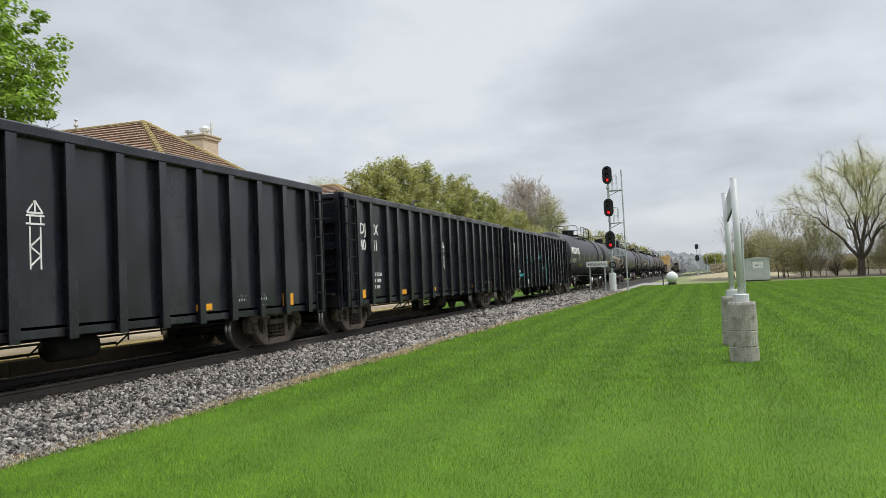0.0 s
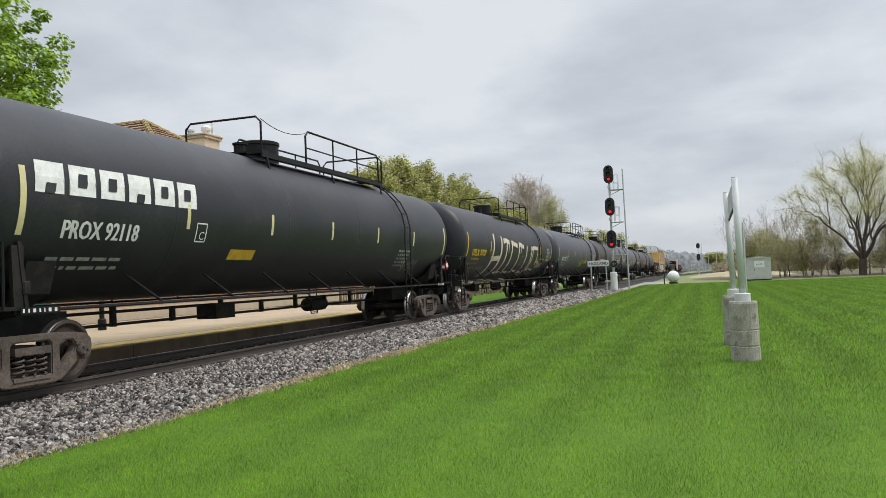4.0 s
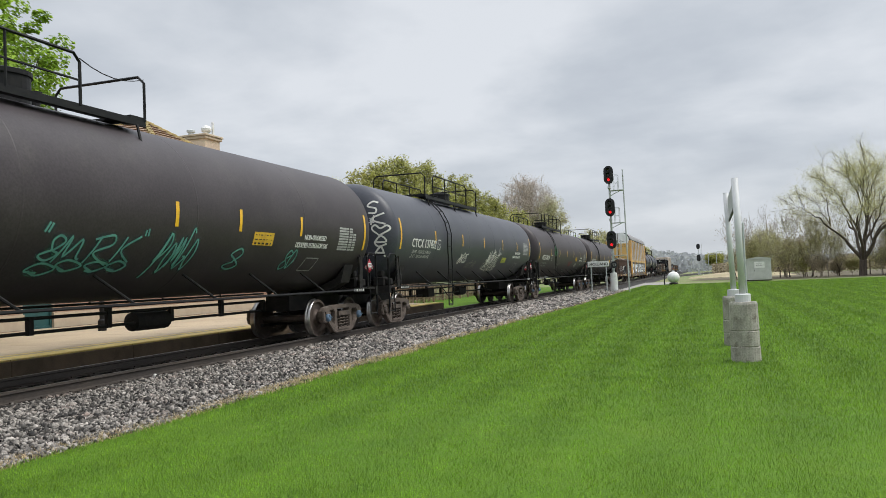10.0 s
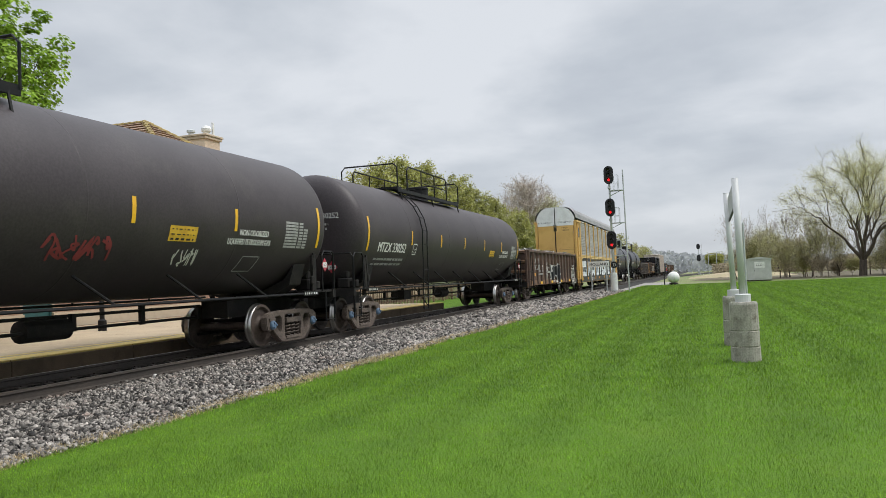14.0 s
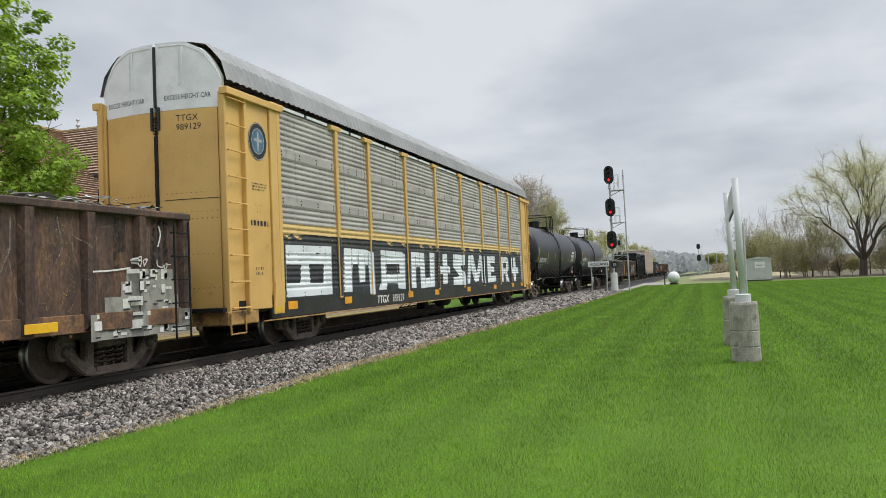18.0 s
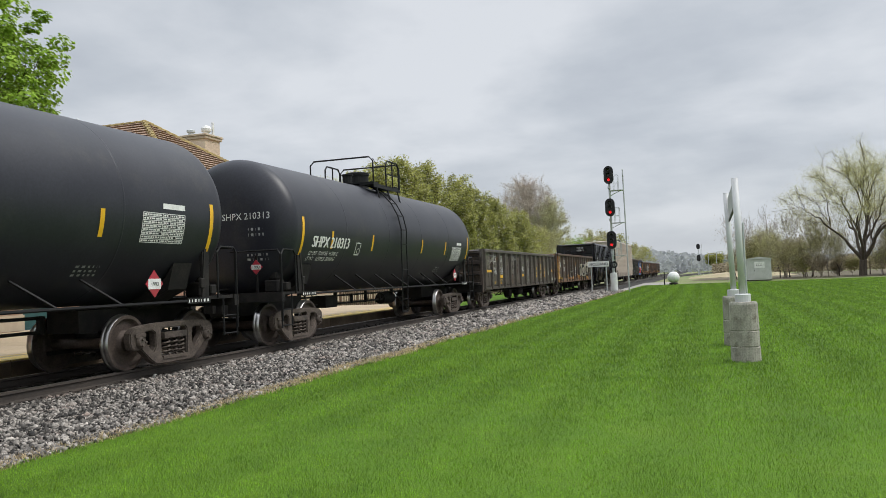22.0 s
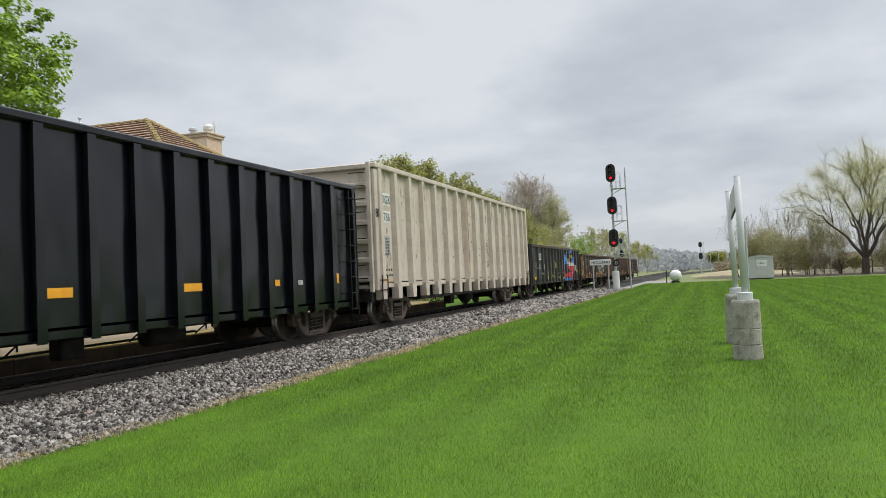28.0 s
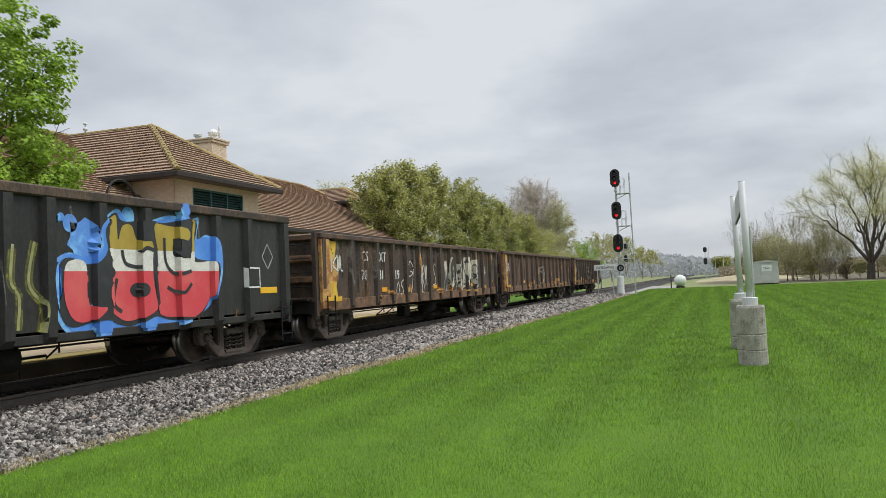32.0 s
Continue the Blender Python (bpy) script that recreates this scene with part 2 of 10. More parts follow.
TAG_GREEN = mat("green_spray_paint", (0.06, 0.32, 0.12), (0.05, 0.24, 0.10), rough=0.7, scale=5)
TAG_BLUE = mat("blue_spray_paint", (0.07, 0.22, 0.66), (0.10, 0.30, 0.75), rough=0.7, scale=2)
TAG_SKY = mat("sky_blue_spray_paint", (0.10, 0.26, 0.68), (0.20, 0.48, 0.82), rough=0.7, scale=2.4, mixat=(0.45, 0.6))
TAG_RED = mat("coral_red_spray_paint", (0.60, 0.06, 0.075), (0.64, 0.11, 0.11), rough=0.7, scale=1.2)
EMBLEM = mat("dull_blue_emblem_paint", (0.07, 0.16, 0.26), (0.05, 0.12, 0.20), rough=0.7)
TAG_DULLRED = mat("dull_red_spray_paint", (0.25, 0.04, 0.04), (0.18, 0.03, 0.03), rough=0.7)
TAG_OLIVE = mat("pale_olive_spray_paint", (0.30, 0.30, 0.14), (0.20, 0.20, 0.09), rough=0.75, scale=5)
TAG_RUSTRED = mat("rust_red_spray_paint", (0.30, 0.09, 0.05), (0.22, 0.06, 0.04), rough=0.75, scale=5)
TAG_GOLD = mat("gold_spray_paint", (0.40, 0.30, 0.05), (0.34, 0.24, 0.04), rough=0.7, scale=2)
TAG_BLACK = mat("black_spray_paint", (0.022, 0.024, 0.026), (0.035, 0.037, 0.04), rough=0.7, scale=3)
TAG_SILVER = mat("pale_silver_spray_paint", (0.72, 0.75, 0.77), (0.62, 0.66, 0.68), rough=0.55, scale=1.2, fine=0.05, fscale=25)
TAG_GREY = mat("pale_scratchy_spray_paint", (0.30, 0.29, 0.25), (0.20, 0.19, 0.17), rough=0.8, scale=5)


def mist_of(name, colour, amount):
    """Thin overspray: patchy paint that lets the surface below show through."""
    m = bpy.data.materials.new(name)
    m.use_nodes = True
    nt = m.node_tree
    N, L = nt.nodes.new, nt.links.new
    p = nt.nodes["Principled BSDF"]
    p.inputs["Base Color"].default_value, p.inputs["Roughness"].default_value = (*colour, 1), 0.7
    tc, n, r = N("ShaderNodeTexCoord"), N("ShaderNodeTexNoise"), N("ShaderNodeMapRange")
    n.inputs["Scale"].default_value, n.inputs["Detail"].default_value = 14, 6
    L(tc.outputs["Object"], n.inputs["Vector"])
    r.inputs[1].default_value, r.inputs[2].default_value, r.inputs[3].default_value, r.inputs[4].default_value = 0.3, 0.75, 0.0, amount
    L(n.outputs[0], r.inputs[0])
    L(r.outputs[0], p.inputs["Alpha"])
    return m


MIST_LIME = mist_of("lime_overspray", (0.45, 0.45, 0.06), 0.45)
MIST_TEAL = mist_of("teal_overspray", (0.06, 0.22, 0.19), 0.30)
MIST_WHITE = mist_of("white_overspray", (0.60, 0.60, 0.58), 0.25)
MIST_CYAN = mist_of("cyan_overspray", (0.05, 0.40, 0.44), 0.35)
SCUFF = mist_of("pale_scuffed_paint", (0.40, 0.38, 0.34), 0.40)
GRIME = mist_of("brown_rust_wash", (0.20, 0.095, 0.035), 0.85)
SOOTWASH = mist_of("dark_grime_wash", (0.012, 0.010, 0.009), 0.8)
HALO = mat("yellow_overspray", (0.62, 0.43, 0.16), (0.54, 0.38, 0.16), rough=0.7, scale=4, fine=0.12, fscale=40)
RUBBED = mist_of("worn_brown_rub", (0.13, 0.080, 0.066), 0.40)
OCHRE = mist_of("ochre_scratches", (0.30, 0.20, 0.075), 0.75)

# surroundings
# ground green kept darker than the blades: their gap shade is in its colour
GRASS = mat("shade_darkened_lawn", (0.082, 0.165, 0.009), (0.066, 0.138, 0.008), rough=0.85, scale=0.35, mixat=(0.35, 0.65), fine=0.35, fscale=55, c=(0.110, 0.190, 0.017), cscale=0.9, cat=(0.5, 0.75), bump=0.5, bscale=45, spec=0.2, world_space=True, bands=(1.15, 0.03))
BLADE = mat("grass_blade", (0.170, 0.335, 0.013), (0.112, 0.248, 0.009), rough=0.6, scale=1.1, mixat=(0.34, 0.66), c=(0.215, 0.370, 0.020), cscale=4.0, cat=(0.44, 0.70), thin=0.25, island=0.50, spec=0.20, world_space=True, bands=(1.15, 0.09), upright=0.88)
DRYBLADE = mat("dry_grass_blade", (0.60, 0.46, 0.27), (0.40, 0.34, 0.16), rough=0.85, scale=2, island=0.3, world_space=True)
ROUGHGROUND = mat("rough_spring_grass", (0.125, 0.175, 0.045), (0.185, 0.175, 0.08), rough=0.9, scale=0.12, mixat=(0.35, 0.65), fine=0.3, fscale=12, bump=0.4, bscale=8, world_space=True)
DRYGRASS = mat("straw_dry_grass", (0.33, 0.27, 0.17), (0.27, 0.24, 0.125), rough=0.9, scale=0.4, fine=0.3, fscale=9, bump=0.4, bscale=6, world_space=True)
# near-black bed: shade between the stones and under the train put in as colour
SHADEBED = mat("ballast_bed", (0.030, 0.028, 0.025), (0.014, 0.013, 0.012), rough=0.95, scale=22, mixat=(0.35, 0.6), fine=0.4, fscale=45, c=(0.08, 0.055, 0.045), cscale=1.2, cat=(0.55, 0.7), bump=1.0, bscale=28, world_space=True)
STONE = mat("ballast_stone", (0.232, 0.212, 0.188), (0.066, 0.059, 0.051), rough=0.85, scale=16, fine=0.25, fscale=70, c=(0.20, 0.155, 0.13), cscale=1.5, cat=(0.52, 0.7), island=0.88, world_space=True)
# stone colour darkened to stand for the shade beneath the train
SHADESTONE = mat("shade_darkened_stone", (0.040, 0.036, 0.032), (0.018, 0.016, 0.014), rough=0.9, scale=14, fine=0.2, island=0.6, world_space=True)
STONE_ONE = mat("ballast_stone_single", (0.215, 0.196, 0.175), (0.060, 0.054, 0.047), rough=0.85, scale=14, fine=0.2, fscale=70, rand=0.7, world_space=True)
WHITESTONE = mat("white_quartz_stone", (0.72, 0.70, 0.68), (0.58, 0.56, 0.54), rough=0.8, scale=20)
TIE = mat("weathered_oak_tie", (0.085, 0.066, 0.052), (0.05, 0.041, 0.034), rough=0.9, scale=3, fine=0.3, fscale=25, bump=0.3, stretch=(0.6, 6, 6), rand=0.3)
RAILSTEEL = mat("brown_rail_web", (0.056, 0.047, 0.040), (0.080, 0.064, 0.052), rough=0.65, metal=0.2, scale=2, fine=0.2, stretch=(1, 0.3, 1), bump=0.05)
RAILHEAD = mat("worn_rail_head", (0.20, 0.185, 0.17), (0.15, 0.135, 0.12), rough=0.42, metal=0.85, scale=2, stretch=(1, 0.2, 1))
CONCRETE = mat("platform_concrete", (0.44, 0.34, 0.225), (0.38, 0.295, 0.20), rough=0.85, scale=0.6, fine=0.12, fscale=30, c=(0.36, 0.30, 0.21), cscale=0.8, cat=(0.55, 0.8), bump=0.1, world_space=True)
TACTILE = mat("yellow_tactile_edge", (0.74, 0.54, 0.17), (0.66, 0.48, 0.15), rough=0.75, scale=1.4, fine=0.15, fscale=40, c=(0.40, 0.33, 0.20), cscale=1.5, cat=(0.52, 0.75), bump=0.2, bscale=30, world_space=True)
PLATEDGE = mat("stained_concrete_face", (0.16, 0.115, 0.075), (0.10, 0.075, 0.05), rough=0.9, scale=1.2, fine=0.2, c=(0.07, 0.06, 0.05), cscale=1.0, cat=(0.5, 0.7), bump=0.2, world_space=True)
PIER = mat("weathered_concrete_pier", (0.36, 0.34, 0.29), (0.25, 0.235, 0.20), rough=0.9, scale=4, fine=0.2, fscale=50, c=(0.15, 0.13, 0.10), cscale=3.5, cat=(0.55, 0.72), bump=0.3, bscale=40)
GALVPOST = mat("painted_light_grey_post", (0.56, 0.565, 0.565), (0.49, 0.495, 0.50), rough=0.5, scale=3, fine=0.05, stretch=(1, 1, 0.3))
CABINET = mat("light_grey_cabinet_paint", (0.47, 0.48, 0.46), (0.42, 0.43, 0.41), rough=0.6, scale=2, fine=0.06)
SIGWHITE = mat("white_signal_paint", (0.72, 0.72, 0.70), (0.62, 0.62, 0.60), rough=0.6, scale=3, c=(0.45, 0.42, 0.36), cscale=3, cat=(0.62, 0.8))
SIGSTEEL = mat("silver_signal_paint", (0.52, 0.54, 0.54), (0.44, 0.46, 0.46), rough=0.45, metal=0.4, scale=3)
SIGBLACK = mat("matt_black_signal_paint", (0.010, 0.010, 0.011), (0.016, 0.016, 0.017), rough=0.6)
REDLAMP = mat("lit_red_signal_lens", (0.9, 0.012, 0.02), (0.9, 0.012, 0.02), rough=0.3, glow=1.1)
DARKLENS = mat("unlit_dark_lens", (0.012, 0.012, 0.013), (0.016, 0.016, 0.016), rough=0.15)
ROOFTILE = mat("brown_clay_roof_tile", (0.325, 0.22, 0.15), (0.26, 0.175, 0.12), rough=0.8, scale=1.6, fine=0.08, fscale=20, c=(0.27, 0.235, 0.13), cscale=0.5, cat=(0.55, 0.75), island=0.06, bump=0.05)
HIPTILE = mat("mossy_hip_tile", (0.36, 0.27, 0.10), (0.25, 0.18, 0.08), rough=0.85, scale=4, fine=0.2, rand=0.2)
BRICK = mat("tan_brick", (0.62, 0.49, 0.37), (0.57, 0.45, 0.335), rough=0.85, scale=5, fine=0.10, fscale=30, rand=0.06, island=0.06, world_space=True)
MORTAR = mat("pale_mortar", (0.56, 0.46, 0.35), (0.50, 0.41, 0.32), rough=0.95, scale=8, fine=0.1, world_space=True)
PINKBRICK = mat("pinkish_brick", (0.42, 0.25, 0.17), (0.36, 0.21, 0.15), rough=0.85, scale=5, fine=0.15, rand=0.15, island=0.2, world_space=True)
FASCIA = mat("dark_brown_fascia", (0.022, 0.016, 0.013), (0.03, 0.022, 0.018), rough=0.75, scale=2)
SOFFIT = mat("brown_soffit", (0.085, 0.065, 0.052), (0.07, 0.053, 0.043), rough=0.8, scale=2)
TEAL = mat("dark_teal_paint", (0.022, 0.085, 0.085), (0.018, 0.066, 0.068), rough=0.5, scale=3)
STUCCO = mat("tan_trim", (0.50, 0.41, 0.30), (0.46, 0.37, 0.27), rough=0.85, scale=3)
BARK = mat("grey_brown_bark", (0.085, 0.066, 0.052), (0.055, 0.043, 0.035), rough=0.95, scale=6, fine=0.3, fscale=25, bump=0.4, bscale=20, stretch=(1, 1, 0.3))
PALEBARK = mat("pale_twig_bark", (0.31, 0.26, 0.21), (0.22, 0.185, 0.15), rough=0.95, scale=3)
LEAF_BRIGHT = mat("fresh_bright_leaf", (0.30, 0.44, 0.055), (0.20, 0.32, 0.038), rough=0.6, scale=0.8, thin=0.45, island=0.35, spec=0.3)
LEAF_OLIVE = mat("young_olive_leaf", (0.40, 0.40, 0.120), (0.29, 0.295, 0.080), rough=0.7, scale=0.5, thin=0.4, island=0.45, spec=0.3)
LEAF_PALE = mat("pale_blossom_bud", (0.62, 0.62, 0.42), (0.50, 0.50, 0.30), rough=0.7, scale=0.8, thin=0.3, island=0.3)
LEAF_HAZE = mat("thin_spring_bud", (0.44, 0.42, 0.19), (0.34, 0.33, 0.15), rough=0.8, scale=0.5, thin=0.4, island=0.35)
LEAF_BUDS = mat("yellow_green_bud", (0.56, 0.54, 0.25), (0.46, 0.45, 0.20), rough=0.8, scale=0.5, thin=0.5, island=0.35)
LEAF_GREYBUD = mat("greyish_pink_bud", (0.60, 0.53, 0.46), (0.50, 0.44, 0.37), rough=0.9, scale=0.5, thin=0.3, island=0.3)
LEAF_TWIG = mat("reddish_bud_twig", (0.34, 0.285, 0.20), (0.28, 0.235, 0.16), rough=0.9, scale=0.5, thin=0.3, island=0.3)
# pale blue-grey: the haze of distance is painted into the leaf colour
FARWOOD = mat("far_woods_haze_in_colour", (0.42, 0.435, 0.45), (0.38, 0.395, 0.41), rough=1.0, scale=0.05, thin=0.5, island=0.03, world_space=True)
FENCEWOOD = mat("brown_fence_wood", (0.19, 0.125, 0.085), (0.14, 0.092, 0.064), rough=0.9, scale=2, fine=0.2, rand=0.2)
SCRAP = mat("pale_scrap_load", (0.42, 0.41, 0.39), (0.22, 0.20, 0.18), rough=0.8, scale=4, island=0.5)
GLASS = mat("dark_window_glass", (0.02, 0.024, 0.027), (0.025, 0.03, 0.033), rough=0.08)
FARWALL = mat("blue_grey_sheeting", (0.22, 0.25, 0.28), (0.19, 0.22, 0.25), rough=0.6, scale=0.5)
GRAVEL = mat("pale_gravel_patch", (0.30, 0.285, 0.26), (0.22, 0.21, 0.19), rough=0.95, scale=3, fine=0.3, fscale=14, bump=0.4, bscale=12, world_space=True)
BUILDGLASS = mat("pale_far_glazing", (0.28, 0.35, 0.40), (0.22, 0.28, 0.33), rough=0.25, scale=0.3)
ROUGHVERGE = mat("brown_green_verge", (0.085, 0.075, 0.04), (0.12, 0.095, 0.06), rough=0.95, scale=0.4, fine=0.3, fscale=9, bump=0.5, bscale=6, world_space=True)

# ---------------------------------------------------------------- building blocks


def thing(name, at=(0, 0, 0), label="", category="", group="", kind=""):
    ob = new(name)
    ob.empty_display_size = 0.3
    ob.location = at
    return tagged(ob, label, category, group, kind)


def mesh_of(bm, name, material, smooth=False):
    me = bpy.data.meshes.new(name)
    bm.to_mesh(me)
    bm.free()
    me.materials.append(material)
    if smooth:
        for f in me.polygons:
            f.use_smooth = True
    return me


def hang(name, me, parent=None, at=(0, 0, 0), label=""):
    """An object on a mesh that may be shared, under its thing."""
    ob = new(name, me)
    if parent is not None:
        ob.parent = parent
    ob.location = at
    if label:
        tagged(ob, label)
    return ob


def part(name, bm, material, parent, label="", smooth=False, at=(0, 0, 0)):
    return hang(name, mesh_of(bm, name, material, smooth), parent, at, label)


def box(bm, x0, x1, y0, y1, z0, z1):
    v = [bm.verts.new((x, y, z)) for x in (x0, x1) for y in (y0, y1) for z in (z0, z1)]
    for f in ((0, 1, 3, 2), (4, 6, 7, 5), (0, 4, 5, 1), (2, 3, 7, 6), (0, 2, 6, 4), (1, 5, 7, 3)):
        bm.faces.new([v[i] for i in f])
    return bm


def boxes(*rows):
    bm = bmesh.new()
    for r in rows:
        box(bm, *r)
    return bm


def soft_box(x0, x1, y0, y1, z0, z1, r=0.01, seg=1):
    bm = boxes((x0, x1, y0, y1, z0, z1))
    bmesh.ops.bevel(bm, geom=bm.edges[:], offset=r, segments=seg, affect="EDGES")
    return bm


def slab(bm, pts, axis, a, b):
    """A prism: a polygon in the plane across the axis, from a to b along it."""
    def put(p, w):
        return (w, p[0], p[1]) if axis == "x" else (p[0], w, p[1]) if axis == "y" else (p[0], p[1], w)
    lo, hi = [bm.verts.new(put(p, a)) for p in pts], [bm.verts.new(put(p, b)) for p in pts]
    n = len(pts)
    bm.faces.new(lo[::-1])
    bm.faces.new(hi)
    for i in range(n):
        bm.faces.new((lo[i], lo[(i + 1) % n], hi[(i + 1) % n], hi[i]))
    bmesh.ops.recalc_face_normals(bm, faces=bm.faces[:])
    return bm


def rod(bm, p, q, r, r2=None, n=6):
    """A straight round bar from p to q."""
    p, q = Vector(p), Vector(q)
    d = (q - p).normalized()
    u = d.orthogonal().normalized()
    w = d.cross(u)
    r2 = r if r2 is None else r2
    rings = []
    for c, k in ((p, r), (q, r2)):
        rings.append([bm.verts.new(c + k * (math.cos(a) * u + math.sin(a) * w)) for a in (2 * math.pi * i / n for i in range(n))])
    for i in range(n):
        bm.faces.new((rings[0][i], rings[0][(i + 1) % n], rings[1][(i + 1) % n], rings[1][i]))
    bm.faces.new(rings[0][::-1])
    bm.faces.new(rings[1])
    return bm


def pipe(bm, pts, r, n=6):
    """A bent bar through points, with mitred joints."""
    pts = [Vector(p) for p in pts]
    u = (pts[1] - pts[0]).orthogonal().normalized()
    rings = []
    for i, p in enumerate(pts):
        d = (pts[min(i + 1, len(pts) - 1)] - pts[max(i - 1, 0)]).normalized()
        u = (u - u.dot(d) * d).normalized()
        w = d.cross(u)
        rings.append([bm.verts.new(p + r * (math.cos(2 * math.pi * k / n) * u + math.sin(2 * math.pi * k / n) * w)) for k in range(n)])
    for a, b in zip(rings, rings[1:]):
        for k in range(n):
            bm.faces.new((a[k], a[(k + 1) % n], b[(k + 1) % n], b[k]))
    bm.faces.new(rings[0][::-1])
    bm.faces.new(rings[-1])
    return bm


def lathe(bm, prof, axis="x", n=32, at=(0, 0, 0), close=True):
    """Turns a profile of (along, radius) round an axis."""
    rings = []
    for s, r in prof:
        ring = []
        for i in range(n):
            a = 2 * math.pi * i / n
            c, d = r * math.cos(a), r * math.sin(a)
            p = (s, c, d) if axis == "x" else (c, s, d) if axis == "y" else (c, d, s)
            ring.append(bm.verts.new((p[0] + at[0], p[1] + at[1], p[2] + at[2])))
        rings.append(ring)
    for a, b in zip(rings, rings[1:]):
        for k in range(n):
            bm.faces.new((a[k], a[(k + 1) % n], b[(k + 1) % n], b[k]))
    if close:
        bm.faces.new(rings[0][::-1])
        bm.faces.new(rings[-1])
    bmesh.ops.recalc_face_normals(bm, faces=bm.faces[:])
    return bm



def soup(name, verts, faces, material, parent=None, label=""):
    me = bpy.data.meshes.new(name)
    me.from_pydata(verts, [], faces)
    me.materials.append(material)
    return hang(name, me, parent, label=label)


def tris_mesh(name, co, nper, material, parent=None, label="", smooth=False):
    """Many small faces of nper corners each out of one array of corners."""
    me = bpy.data.meshes.new(name)
    n = len(co) // nper
    me.vertices.add(len(co))
    me.vertices.foreach_set("co", np.asarray(co, dtype=np.float32).ravel())
    me.loops.add(n * nper)
    me.loops.foreach_set("vertex_index", np.arange(n * nper, dtype=np.int32))
    me.polygons.add(n)
    me.polygons.foreach_set("loop_start", np.arange(0, n * nper, nper, dtype=np.int32))
    me.update(calc_edges=True)
    me.validate()
    me.materials.append(material)
    return hang(name, me, parent, label=label)


# ---- painted marks on car sides. A surface maps (along, up) to a point just proud of the paint.
def tank_face(r, zc, side=1, lift=0.006):
    def f(y, z):
        a = (z - zc) / r
        return (side * (r + lift) * math.cos(a), y, zc + (r + lift) * math.sin(a))
    return f


def rib_face(flat, proud, ribs, half, lift=0.004):
    def f(y, z):
        x = proud if any(abs(y - c) < half for c in ribs) else flat
        return (x + lift, y, z)
    return f


def flat_face(x, lift=0.004):
    return lambda y, z: (x + lift, y, z)


def end_face(y, lift=0.004):
    """The near end of a car: along is x (to the right seen from there), up is z."""
    return lambda u, z: (u, y - lift, z)


def stroke(bm, pts, width, face, step=0.06, layer=0):
    """A painted band along a line of (along, up) points."""
    dense = []
    for a, b in zip(pts, pts[1:]):
        n = max(1, int(math.dist(a, b) / step))
        dense += [(a[0] + (b[0] - a[0]) * i / n, a[1] + (b[1] - a[1]) * i / n) for i in range(n)]
    dense.append(pts[-1])
    rows = []
    for i, p in enumerate(dense):
        a, b = dense[max(i - 1, 0)], dense[min(i + 1, len(dense) - 1)]
        dx, dz = b[0] - a[0], b[1] - a[1]
        k = math.hypot(dx, dz) or 1
        nx, nz = -dz / k * width / 2, dx / k * width / 2
        m = max(1, int(width / 0.12))
        rows.append([bm.verts.new(Vector(face(p[0] + nx * (1 - 2 * j / m), p[1] + nz * (1 - 2 * j / m))) + Vector((.0007 * layer, 0, 0))) for j in range(m + 1)])
    for a, b in zip(rows, rows[1:]):
        for j in range(len(a) - 1):
            bm.faces.new((a[j], a[j + 1], b[j + 1], b[j]))


def patch(bm, y0, y1, z0, z1, face, step=0.12):
    """A painted rectangle."""
    stroke(bm, [((y0 + y1) / 2, z0), ((y0 + y1) / 2, z1)], y1 - y0, face, step)


def blob(bm, cy, cz, ry, rz, face, n=18, wob=0.0, seed=1):
    """A painted disc or rough patch."""
    g = random.Random(seed)
    rings = [[bm.verts.new(face(cy, cz))]]
    k = [1 + wob * (g.random() - 0.5) * 2 for _ in range(n)]
    for s in (0.35, 0.7, 1.0):
        rings.append([bm.verts.new(face(cy + ry * s * k[i] * math.cos(2 * math.pi * i / n), cz + rz * s * k[i] * math.sin(2 * math.pi * i / n))) for i in range(n)])
    for i in range(n):
        bm.faces.new((rings[0][0], rings[1][i], rings[1][(i + 1) % n]))
        for a, b in zip(rings[1:], rings[2:]):
            bm.faces.new((a[i], b[i], b[(i + 1) % n], a[(i + 1) % n]))


def paint(name, parent, material, face, strokes=(), patches=(), blobs=(), label=""):
    bm = bmesh.new()
    for i, (pts, w) in enumerate(strokes):
        stroke(bm, pts, w, face, layer=i % 9)
    for r in patches:
        patch(bm, *r, face)
    for i, b in enumerate(blobs):
        blob(bm, *b[:4], face, wob=b[4] if len(b) > 4 else 0.0, seed=i + 3)
    return part(name, bm, material, parent, label)


